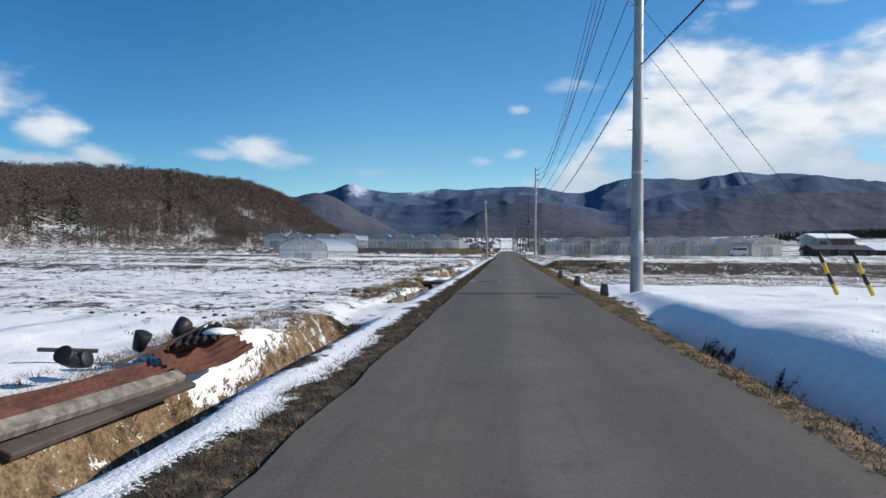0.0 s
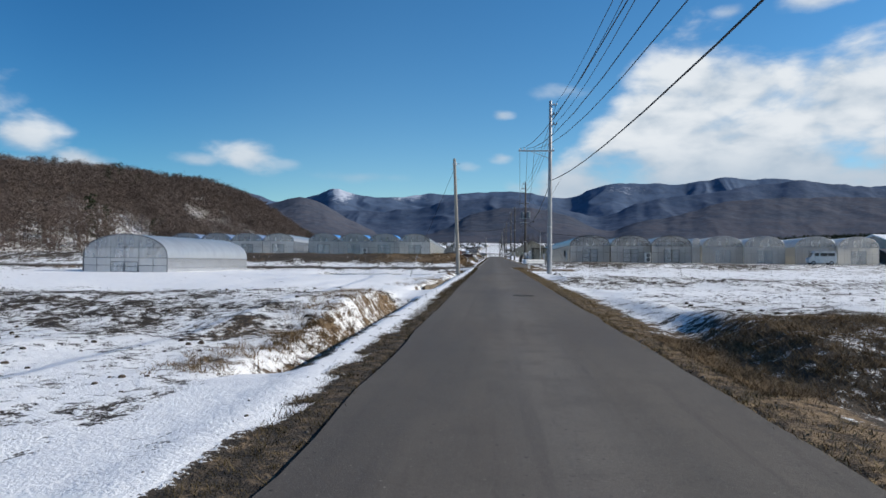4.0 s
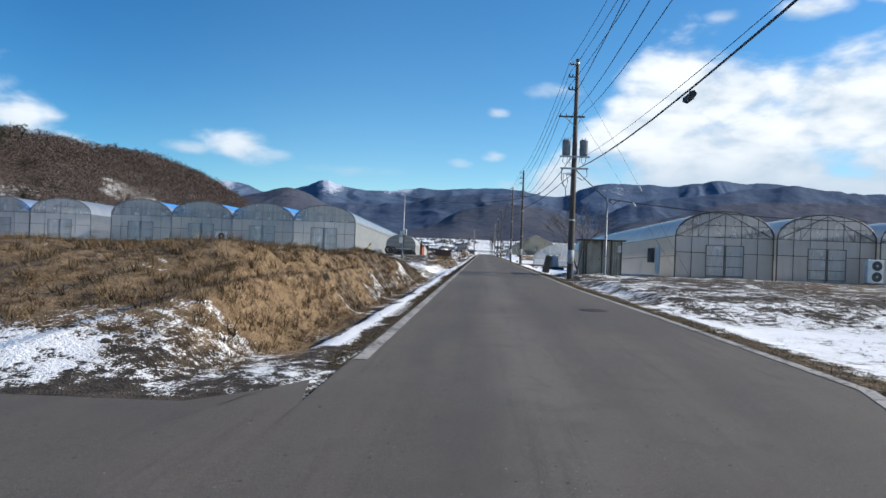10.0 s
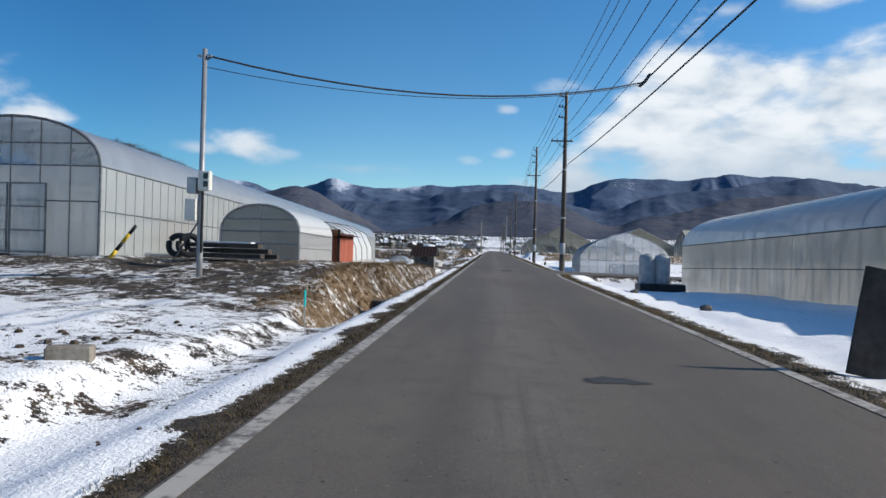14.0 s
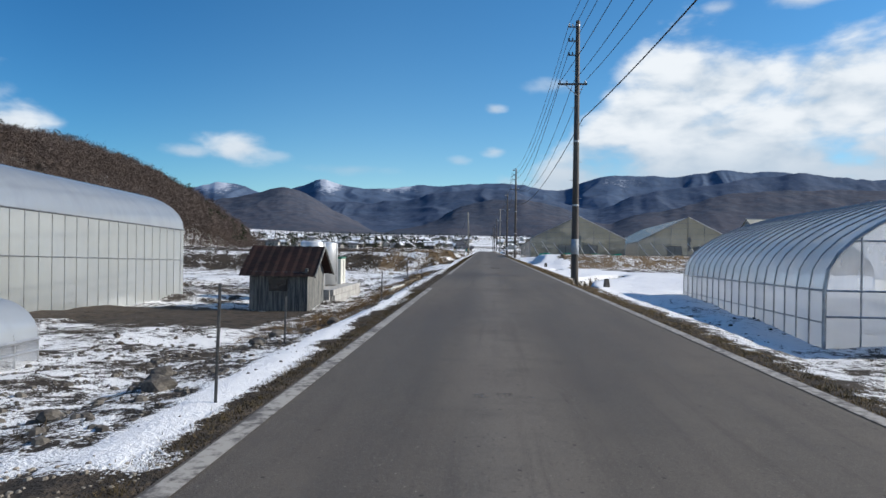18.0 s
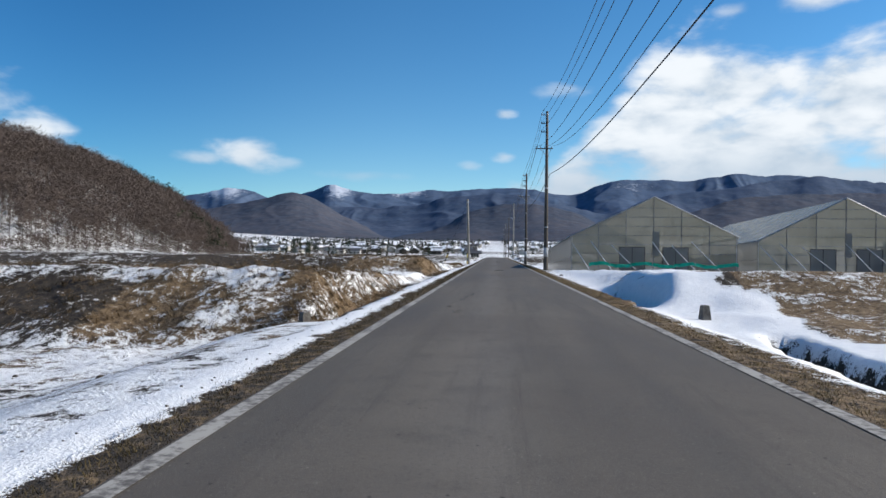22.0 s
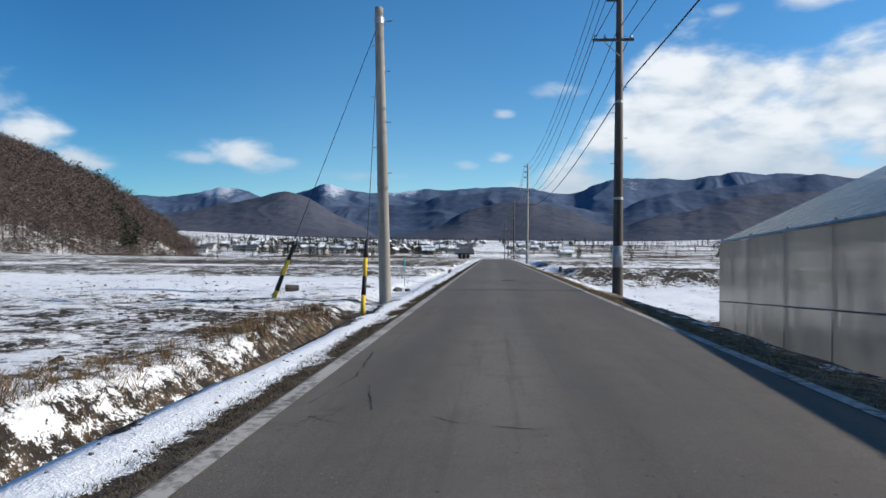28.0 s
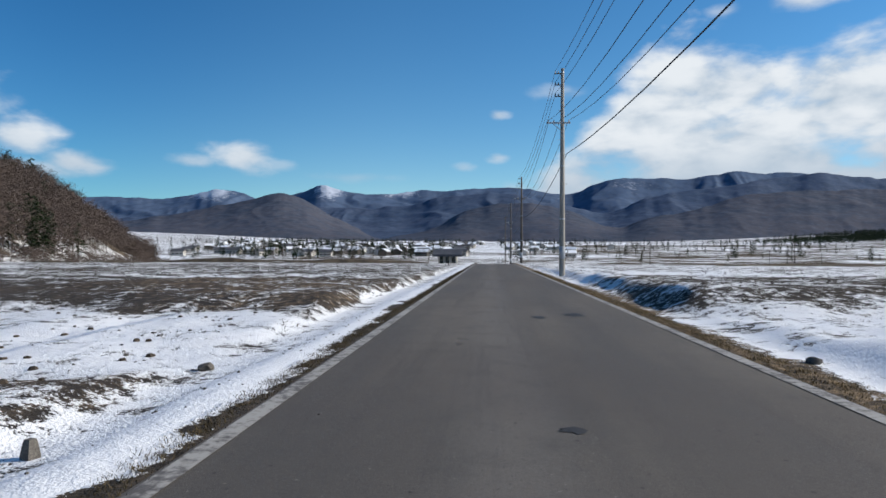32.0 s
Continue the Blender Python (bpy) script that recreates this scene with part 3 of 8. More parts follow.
    gone = smooth(y, 366, 395)
    z = z * (1 - gone) + gone * (far_level(y) + np.where((d < 0) & (e < 0) & (y < 522), road_level(y) - far_level(y) - 0.1, 0.35 * fbm(x / 30, y / 30, 3, 21)))
    side = smooth(np.abs(x), 300, 1500)
    z = z + side * 35 + hill_height(x, y) * (x < -60)
    z = z + smooth(x, 120, 420) * 6 * (1 - gone)
    return z


HOUSES = ((10.2, 52.4, 133.2, 163.2), (6.1, 18.8, 258.4, 282.7), (20.6, 33.8, 259.4, 285.0), (36.0, 78.0, 256.0, 268.5))


def under_cover(x, y):
    hit = np.zeros(np.broadcast(x, y).shape)
    for x0, x1, y0, y1 in HOUSES:
        hit = np.maximum(hit, (x > x0) * (x < x1) * (y > y0) * (y < y1))
    return hit


def ground_snow(x, y, z):
    xl, xr = left_edge(y), right_edge(y)
    wav = y + 0.9 * vnoise(x / 6, y / 30, 3) + 0.6 * vnoise(x / 1.7, y / 9, 4)
    s = np.where(x < 0, np.interp(wav, LEFT_SNOW_Y, LEFT_SNOW), np.interp(wav, RIGHT_SNOW_Y, RIGHT_SNOW))
    wide_view = smooth(np.abs(x), 22, 48)
    s = s * (1 - wide_view) + wide_view * (0.30 * s + 0.34 + 0.20 * vnoise(x / 40, y / 3.5, 34))
    s = np.where((y > 217.6) & (y < 252) & (x > 6.6 + vnoise(y / 1.5, x / 1.5, 35)), 0.30, s)
    s = np.where((y > 207) & (y < 216.5) & (x > 8.5 + vnoise(y / 2, 0 * y, 36)), 0.32, s)
    d, e = xl - x, x - xr
    w1 = verge_width(y) + 0.10 * vnoise(y / 0.7, x / 0.4, 31) + 0.10 * vnoise(y / 3.5, 0 * y, 37)
    st = snow_strip(y) + 0.12 * vnoise(y / 1.6, 0 * y, 38)
    near = np.where(d < w1, 0.0, np.where(d < w1 + st, 0.97, np.where(d < w1 + st + 0.75 + 0.4 * ditch_depth(y) + 1.1 * smooth(y, 156, 159) * (1 - smooth(y, 167, 169)), np.where((y > 11) & (y < 22), 0.66, np.interp(y, (60, 62, 90, 92, 121, 123, 132, 136), (0.22, 0.8, 0.7, 0.22, 0.22, 0.58, 0.58, 0.22))) + np.where((y > 11) & (y < 22), 0.2, np.interp(y, (62, 70, 210, 226, 276, 284), (0.74, 0.6, 0.5, 0.42, 0.42, 0.55))) * (ditch_depth(y) < 0.09), s)))
    near = np.where((wav > 218.2) & (wav < 220.6) & (d > 4.0 + vnoise(y / 1.5, x / 3, 42)) & (d < 70), 0.16, near)
    face = smooth(d, w1 + st + 0.4, w1 + st + 0.7) * (1 - smooth(d, w1 + st + 1.6, w1 + st + 2.3)) * smooth(np.interp(y, LEFT_Y, LEFT_Z), 0.2, 0.4) * np.interp(y, (28, 30, 48, 52, 99, 101, 125, 127, 216, 217.5, 234, 238, 241, 243, 248, 251), (0, 0.5, 0.35, 0, 0, 1, 0.9, 0, 0, 0.85, 0.35, 0, 0, 0.75, 0.75, 0))
    near = near * (1 - 0.95 * face)
    near = np.where((y > 69.5) & (y < 73.6) & (d > 1.25) & (d < 2.3 + 0.7 * vnoise(y / 0.9, x / 0.9, 44)), 0.22, near)
    near = np.where(d > 0, near, s)
    rv = np.interp(y, (9, 13, 100, 112, 176, 190, 270, 282), (0.66, 0.6, 0.6, 0.34, 0.36, 0.55, 0.55, 0.34)) + 0.12 * vnoise(y / 0.7, 0 * y, 33) + 0.35 * smooth(y, 221.6, 222.8) * (1 - smooth(y, 228, 230))
    near = np.where(e > 0, np.where(e < rv, 0.0, np.where(e < rv + 0.25, 0.45 * s, s)), near)
    near = np.where((d < 0) & (e < 0), 0.0, near)
    lane = smooth(y, 94.8, 95.4) * (1 - smooth(y, 99.4, 100.2)) * (d > 0) + smooth(y, 164.0, 164.6) * (1 - smooth(y, 169.4, 170)) * (e > 0)
    turn = y + 0.8 * vnoise(x / 3, 0 * x, 39)
    track = smooth(turn, 180.3, 181.0) * (1 - smooth(turn, 186, 186.8)) * (d > 3.0) * (d < 30)
    near = np.where((d > 0.7) & (d < 1.5 + 0.5 * vnoise(y / 0.8, x / 0.8, 43)) & (y > 108) & (y < 124), 0.30, near)
    near = np.where((d > 0) & (d < 2.2) & (y > 99) & (y < 102.5), 0.3, near)
    near = near * (1 - np.clip(lane, 0, 1)) * (1 - 0.93 * track) * (1 - 0.9 * pond(x, y)) * (1 - 0.97 * smooth(trench(x, y), 0.02, 0.3))
    apron = smooth(turn, 167.4, 167.9) * (1 - smooth(turn, 171.0, 171.4)) * (d > 0) * (d < 7)
    rubble = smooth(turn, 171.6, 172.2) * (1 - smooth(turn, 176.5, 178.5)) * (d > 0.75) * (1 - smooth(d, 2.6, 4.4))
    near = near * (1 - apron) * (1 - rubble) + 0.42 * rubble
    far = smooth(y, 350, 480)
    near = near * (1 - far) + far * (0.60 + 0.34 * vnoise(x / 90, y / 16, 40))
    hilly = smooth(-x, 96, 120) * (1 - smooth(y, 600, 680))
    near = near * (1 - under_cover(x, y))
    return near * (1 - hilly) + hilly * (0.15 + 0.32 * smooth(x, -160, -120) + 0.25 * vnoise(x / 18, y / 18, 41))


def ground_straw(x, y, z):
    """How much pale dry grass, against bare earth."""
    d, e = left_edge(y) - x, x - right_edge(y)
    g = 0.22 + 0.28 * vnoise(x / 5, y / 5, 51)
    ditchside = np.where((d > 0.8) & (d < 2.3) & (ditch_depth(y) > 0.2), np.interp(y, (258, 266), (0.62, 0.42)), g)
    bank = smooth(y, 100, 101.5) * (1 - smooth(y, 122, 126)) * (d > 0.5) * (0.70 - 0.5 * smooth(d + 0.8 * (104 - y), 6.5, 10) + 0.30 * vnoise(x / 1.3, y / 1.3, 55) - 0.25 * smooth(y, 106, 112))
    bank2 = smooth(y, 218, 219.5) * (1 - smooth(y, 227, 230)) * (d > 0.5) * (0.65 - 0.55 * smooth(d, 3.0, 5.5))
    g = np.maximum(np.maximum(ditchside, bank), bank2)
    g = np.where((y > 124) & (y < 137) & (d > 1) & (d < 6), 0.48, g)
    g = np.where((y > 214) & (y < 252) & (d > 1) & (d < 6.5), 0.6, g)
    g = np.where((e > 0) & (e < 0.9), np.interp(y, (100, 112, 176, 186), (0.52, 0.28, 0.3, 0.52)), g)
    g = np.where((d > 0) & (d < 0.6), np.interp(y, (90, 110, 200, 212, 256, 268), (0.36, 0.2, 0.2, 0.4, 0.4, 0.22)), g)
    g = np.where((y > 176) & (y < 188) & (d > 0.6) & (d < 30), 0.02, g)
    g = np.where((y > 217) & (y < 253) & (e > 3.5), 0.62, g)
    g = np.where((y > 186) & (y < 203) & (d > 0) & (d < 0.85), 0.08, g)
    g = np.where(y > 480, 0.3, g)
    g = np.where((y > 167.2) & (y < 179) & (d > 0) & (d < 7), 0.04, g)
    g = np.where((y > 148) & (y < 167.2) & (d > 0.6) & (d < 5), 0.50, g)
    return np.clip(g, 0, 1) * (1 - 0.8 * pond(x, y)) * (1 - 0.8 * trench(x, y))


def ground_material():
    k = Mat("snowy_ground", 0.9)
    snow, straw = k.attr("snow"), k.attr("straw")
    n1, n2, n3 = k.noise(1.1, 5, 0.62), k.noise(5.5, 5, 0.66), k.noise(34, 3, 0.65)
    n4 = k.noise(0.13, 4, 0.6)
    pat = k.math("ADD", k.math("MULTIPLY", n1, 0.46), k.math("ADD", k.math("MULTIPLY", n2, 0.46), k.math("MULTIPLY", n3, 0.36)))
    lean = k.math("ADD", k.math("MULTIPLY", k.math("SUBTRACT", snow, 0.5), 0.22), k.math("ADD", k.math("MULTIPLY", k.math("MAXIMUM", k.math("SUBTRACT", snow, 0.88), 0.0), 0.75), k.math("MULTIPLY", k.math("MINIMUM", k.math("SUBTRACT", snow, 0.12), 0.0), 1.2)))
    cover = k.math("ADD", lean, k.math("ADD", pat, k.math("MULTIPLY", k.math("SUBTRACT", n4, 0.5), 0.25)))
    f = k.step(cover, 0.624, 0.650)
    earth = k.mix(k.step(n2, 0.35, 0.65), (0.030, 0.024, 0.019), (0.085, 0.066, 0.048))
    dry = k.mix(k.step(k.math("ADD", k.math("MULTIPLY", n2, 0.5), k.math("MULTIPLY", n3, 0.5)), 0.36, 0.64), (0.085, 0.053, 0.029), (0.30, 0.208, 0.118))
    green = k.mix(k.step(n1, 0.58, 0.76, 0.0, 0.7), dry, (0.090, 0.076, 0.034))
    under = k.mix(k.step(k.math("ADD", straw, k.math("MULTIPLY", k.math("SUBTRACT", n2, 0.5), 0.9)), 0.34, 0.62), earth, green)
    white = k.mix(k.step(n2, 0.3, 0.7), (0.82, 0.825, 0.835), (0.91, 0.91, 0.905))
    k.color(k.mix(f, under, white))
    k.rough(k.step(f, 0, 1, 0.95, 0.62))
    relief = k.math("ADD", k.math("MULTIPLY", n3, 0.45), k.math("ADD", k.math("MULTIPLY", n2, 0.8), k.math("MULTIPLY", f, 0.55)))
    relief = k.math("MULTIPLY", k.math("SUBTRACT", relief, 1.05), k.step(snow, 0.6, 0.97, 1.0, 0.35))
    k.bump(relief, 0.85, 0.09)
    return k.mat


M["ground"] = ground_material()


def spread(a, b, first, growth):
    out, s = [a], first
    while out[-1] < b:
        out.append(out[-1] + s)
        s *= growth
    return out


def build_ground():
    inner = list(np.arange(-7.0, 8.01, 0.15))
    right = spread(8.0, 2600, 0.2, 1.11)[1:]
    left = [-q + 1.0 for q in spread(8.0, 2600, 0.2, 1.11)[1:]][::-1]
    xs = np.array(left + inner + right)
    ys = np.array(spread(-14, 40, 0.26, 1.0) + list(np.arange(40.3, 345, 0.34)) + spread(345.3, 2600, 0.4, 1.055))
    ys = np.unique(np.concatenate([ys, np.arange(10.6, 11.2, 0.07), np.arange(92.1, 92.7, 0.07)]).round(3))
    me = grid_mesh("ground", xs, ys, ground_height, M["ground"], {"snow": ground_snow, "straw": ground_straw})
    tagged(new("ground", me), "snow-patched winter fields with brown grass banks and a ditch", "ground", kind="structure")


build_ground()


# ---- the road ----
def asphalt_material():
    k = Mat("asphalt", 0.82, 0, 0.35)
    fine, mid, broad = k.noise(150, 2, 0.7), k.noise(2.2, 6, 0.65), k.noise(0.45, 5, 0.6, (2.0, 0.22, 1))
    grain, streak, patch = k.noise(34, 3, 0.7), k.noise(1.6, 5, 0.7, (3.2, 0.10, 1)), k.noise(0.16, 4, 0.6)
    sep = k.nt.nodes.new("ShaderNodeSeparateXYZ")
    k.nt.links.new(k.tc.outputs["Object"], sep.inputs[0])
    # darker wheel tracks, paler strips between and beside them
    off = k.math("ADD", sep.outputs[0], k.math("MULTIPLY", k.math("SUBTRACT", broad, 0.5), 0.5))
    crest = k.step(k.math("ABSOLUTE", k.math("SUBTRACT", off, 0.10)), 0.62, 0.05)
    tone = k.mix(k.step(broad, 0.33, 0.67), (0.084, 0.072, 0.060), (0.120, 0.104, 0.087))
    tone = k.mix(k.math("MULTIPLY", crest, 0.7), tone, (0.150, 0.132, 0.112))
    tone = k.mix(k.step(streak, 0.50, 0.72, 0.0, 0.55), tone, (0.064, 0.054, 0.047))
    tone = k.mix(k.step(patch, 0.46, 0.60, 0.0, 0.35), tone, (0.074, 0.060, 0.052))
    tone = k.mix(k.step(mid, 0.45, 0.80, 0.0, 0.7), tone, (0.070, 0.062, 0.053))
    tone = k.mix(k.step(grain, 0.54, 0.72, 0.0, 0.7), tone, (0.052, 0.046, 0.040))
    tone = k.mix(k.step(fine, 0.58, 0.72), tone, (0.210, 0.195, 0.167))
    # loose pale and dark chips
    chips = k.voronoi(9.0, "F1")
    tone = k.mix(k.step(chips, 0.075, 0.045, 0.0, 0.8), tone, (0.240, 0.220, 0.186))
    pits = k.voronoi(5.3, "F1")
    tone = k.mix(k.step(pits, 0.085, 0.05, 0.0, 0.8), tone, (0.025, 0.023, 0.020))
    k.color(tone).rough(k.step(broad, 0.3, 0.7, 0.74, 0.9)).bump(k.math("ADD", fine, k.math("MULTIPLY", grain, 0.9)), 0.45, 0.007)
    return k.mat


def line_material():
    k = Mat("worn_road_paint", 0.75)
    worn = k.step(k.math("ADD", k.math("MULTIPLY", k.noise(11, 5, 0.65), 0.6), k.math("MULTIPLY", k.noise(1.1, 3), 0.4)), 0.40, 0.56)
    k.color(k.mix(worn, (0.11, 0.10, 0.092), (0.37, 0.35, 0.315))).bump(k.noise(60, 2), 0.2, 0.004)
    return k.mat


M["asphalt"], M["line"] = asphalt_material(), line_material()


def crown(y, u):
    """Height of the road surface; u runs from -1 to 1 across it."""
    return road_level(y) + 0.0 - 0.012 * np.abs(u) ** 2 + 0.008 * fbm(y / 3.0, u * 1.5, 2, 61) * (1 - np.abs(u))


def build_road():
    ys = np.arange(-14, 520, 0.75)
    us = np.linspace(-1, 1, 13)
    rows = []
    for y in ys:
        a, b = float(left_edge(y)), float(right_edge(y))
        a += 0.035 * float(vnoise(y / 0.8, 0.0, 62)) * (y < 95)
        b += 0.035 * float(vnoise(y / 0.8, 5.0, 63)) * (y < 95)
        row = [(a - 0.02, y, float(road_level(y)) - 0.12)]
        row += [((a + b) / 2 + (b - a) / 2 * u, y, float(crown(y, u))) for u in us]
        row += [(b + 0.02, y, float(road_level(y)) - 0.12)]
        rows.append(row)
    road = part("road", Geo().sheet(rows), M["asphalt"])
    tagged(road, "narrow grey asphalt farm road, worn and patched", "road", kind="structure")
    return road


road = build_road()


def paint(points, width, name="edge_line"):
    """A painted strip along points (x, y), just above the road."""
    rows = []
    for i, (x, y) in enumerate(points):
        x2, y2 = points[min(i + 1, len(points) - 1)]
        x1, y1 = points[max(i - 1, 0)]
        n = Vector((y2 - y1, x1 - x2)).normalized() * width / 2
        rows.append([(x - n.x, y - n.y, float(road_level(y)) + 0.004 - 0.008), (x + n.x, y + n.y, float(road_level(y)) + 0.004 - 0.008)])
    return part(name, Geo().sheet(rows), M["line"], road, "worn white edge line")


paint([(left_edge(y) + 0.10, y) for y in np.arange(101.5, 188, 1.5)], 0.14)
paint([(left_edge(y) + 0.10, y) for y in np.arange(197.0, 480, 1.5)], 0.14)
paint([(right_edge(y) - 0.10, y) for y in np.arange(99.5, 164.2, 0.8)], 0.14)
paint([(right_edge(y) - 0.10, y) for y in np.arange(171.0, 480, 1.5)], 0.14)
paint([(right_edge(y) - 0.07, y) for y in np.arange(91.3, 94.4, 0.5)], 0.15)
paint([(-1.46, 91.3), (-1.45, 92.3), (-1.47, 93.3), (-1.55, 94.2), (-1.75, 94.9), (-2.1, 95.25)], 0.16)


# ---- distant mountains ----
def hazed_mountain_material():
    k = Mat("hazed_wooded_mountain", 0.95, 0, 0.05)
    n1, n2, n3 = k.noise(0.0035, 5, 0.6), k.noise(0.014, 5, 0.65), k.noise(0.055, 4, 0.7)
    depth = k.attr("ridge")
    # Haze is painted into these colours: bluer with each ridge, palest at the back.
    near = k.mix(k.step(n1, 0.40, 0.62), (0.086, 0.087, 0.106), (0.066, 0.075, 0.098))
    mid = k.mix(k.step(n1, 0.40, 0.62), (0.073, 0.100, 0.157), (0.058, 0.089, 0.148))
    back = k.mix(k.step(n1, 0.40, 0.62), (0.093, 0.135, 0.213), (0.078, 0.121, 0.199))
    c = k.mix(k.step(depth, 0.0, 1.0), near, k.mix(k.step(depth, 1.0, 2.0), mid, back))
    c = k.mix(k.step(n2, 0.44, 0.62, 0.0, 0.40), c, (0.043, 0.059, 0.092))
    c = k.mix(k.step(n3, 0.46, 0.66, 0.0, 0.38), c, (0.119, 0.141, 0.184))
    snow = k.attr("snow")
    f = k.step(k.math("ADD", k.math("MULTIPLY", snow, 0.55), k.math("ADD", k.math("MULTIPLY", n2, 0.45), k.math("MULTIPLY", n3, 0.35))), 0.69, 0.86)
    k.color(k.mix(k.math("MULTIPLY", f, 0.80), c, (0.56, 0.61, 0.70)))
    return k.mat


M["mountain"] = hazed_mountain_material()
SKYLINE = ((-1.2, 0.10), (-0.75, 0.10), (-0.56, 0.084), (-0.50, 0.086), (-0.45, 0.091), (-0.408, 0.101), (-0.375, 0.094), (-0.345, 0.084), (-0.32, 0.082), (-0.27, 0.093), (-0.250, 0.105), (-0.228, 0.096), (-0.19, 0.092), (-0.14, 0.092), (-0.10, 0.094), (-0.07, 0.091),
           (-0.034, 0.101), (0.036, 0.104), (0.08, 0.096), (0.12, 0.092), (0.155, 0.102), (0.19, 0.112), (0.24, 0.112), (0.30, 0.113), (0.34, 0.122), (0.39, 0.116), (0.45, 0.117), (0.52, 0.110), (0.60, 0.108), (0.8, 0.115), (1.2, 0.11))
MIDDLE = ((-1.2, 0.06), (-0.60, 0.05), (-0.36, 0.066), (-0.22, 0.074), (-0.17, 0.062), (-0.12, 0.072), (-0.05, 0.084), (0.0, 0.088), (0.06, 0.084), (0.12, 0.070), (0.17, 0.062), (0.22, 0.084), (0.293, 0.097), (0.355, 0.104), (0.41, 0.110), (0.46, 0.116), (0.54, 0.106), (0.8, 0.09), (1.2, 0.08))
NEAREST = ((-1.2, 0.04), (-0.62, 0.048), (-0.49, 0.056), (-0.41, 0.070), (-0.35, 0.083), (-0.31, 0.095), (-0.28, 0.086), (-0.245, 0.066), (-0.20, 0.042), (-0.16, 0.026), (-0.11, 0.034), (-0.07, 0.046), (-0.034, 0.066), (0.012, 0.075), (0.045, 0.078), (0.08, 0.074), (0.12, 0.062), (0.155, 0.046),
           (0.18, 0.036), (0.22, 0.050), (0.29, 0.068), (0.37, 0.088), (0.45, 0.098), (0.54, 0.094), (0.8, 0.08), (1.2, 0.08))


def build_mountains():
    ax = np.tan(np.concatenate([np.linspace(-0.95, -0.52, 50), np.linspace(-0.518, 0.58, 560), np.linspace(0.582, 0.95, 40)]))
    far = np.concatenate([np.linspace(1500, 2100, 12), np.linspace(2110, 3350, 120), np.linspace(3364, 4900, 100)])
    A, R = np.meshgrid(ax, far)
    y = R + 200
    x = A * R
    base = np.interp(R, (1500, 2250, 2420, 3000, 4900), (0, 18, 44, 52, 60))
    z, ridge = base.copy(), np.zeros_like(R)
    for level, (line, dist, wide, seed) in enumerate(((NEAREST, 2950, 850, 71), (MIDDLE, 3600, 900, 81), (SKYLINE, 4500, 1150, 91))):
        la, le = np.array(line).T
        wander = dist + 170 * vnoise(A * 4, 0 * A, seed) + 45 * vnoise(A * 17, 0 * A, seed + 1)
        jag = 0.0018 * fbm(A * 26, 0 * A, 3, seed + 2, 0.5)
        line_el = sum(np.interp(A + o, la, le) for o in (-0.008, 0.0, 0.008)) / 3
        crest = (line_el + 0.0032 * fbm(A * 13, 0 * A, 2, seed + 6) + jag) * (wander - 94)
        t = np.clip((wander - R) / wide, 0, 1)
        # side ridges and gullies running down from the crest
        wa = A * dist / 330 + 0.9 * fbm(x / 600, y / 600, 2, seed + 3)
        gully = np.abs(fbm(wa, R / 1500, 3, seed + 4, 0.55))
        cut = np.clip(1.25 * gully, 0, 0.9) * np.sin(np.pi * np.clip(t * 1.08, 0, 1)) ** 0.8
        front = (1 - t) ** 1.12 * (1 - (0.05, 0.10, 0.13)[level] * cut)
        behind = np.exp(-(np.maximum(R - wander, 0) / 260) ** 2)
        h = base + (crest - base) * np.where(R < wander, front, behind)
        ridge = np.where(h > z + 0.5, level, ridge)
        z = np.maximum(z, h)
    z = z + (2.2 * fbm(x / 90, y / 90, 2, 74) + 1.6 * fbm(x / 34, y / 34, 2, 75)) * smooth(z - base, 5, 60)
    m, n = len(ax), len(far)
    me = bpy.data.meshes.new("mountain_range")
    idx = np.arange(m * n).reshape(n, m)
    fill_mesh(me, np.stack([x, y, z], -1).reshape(-1, 3), np.stack([idx[:-1, :-1], idx[:-1, 1:], idx[1:, 1:], idx[1:, :-1]], -1).reshape(-1, 4))
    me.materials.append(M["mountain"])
    a = me.attributes.new("snow", "FLOAT", "POINT")
    peak = 0.9 * np.exp(-((A + 0.235) / 0.035) ** 2) + 1.0 * np.exp(-((A + 0.42) / 0.055) ** 2) + 0.55 * np.exp(-((A - 0.20) / 0.05) ** 2) + 0.85 * np.exp(-((A + 0.13) / 0.05) ** 2) + 0.5 * np.exp(-((A - 0.12) / 0.03) ** 2)
    a.data.foreach_set("value", (smooth(z / R, 0.055, 0.098) * np.clip(peak, 0, 1) * (ridge == 2)).reshape(-1).astype(np.float32))
    # ridge number, which picks how much haze the colour carries
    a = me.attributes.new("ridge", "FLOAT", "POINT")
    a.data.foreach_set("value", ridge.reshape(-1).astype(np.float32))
    me.shade_smooth()
    tagged(new("mountain_range", me), "long wooded mountain range with snow on its peaks", "mountains", kind="structure")


build_mountains()


# ---- overhead lines ----
POLES = ((3.35, -38.0, 0.0, 11.0, 7.7), (3.09, 17.5, 0.0, 11.2, 7.7), (3.20, 80.8, -0.20, 10.9, 7.7), (3.93, 127.9, -0.24, 10.8, 7.92), (3.93, 171.0, -0.06, 10.5, 7.57), (3.89, 197.3, 0.0, 11.2, 8.38),
         (3.91, 254.6, -0.04, 11.5, 8.76), (3.87, 285.2, -0.23, 10.6, 7.81), (3.92, 340.4, -0.06, 11.2, 8.22), (3.95, 388.0, -0.3, 10.8, 8.0), (3.95, 431.0, -1.3, 10.8, 7.0), (3.95, 476.0, -3.2, 10.8, 5.0))


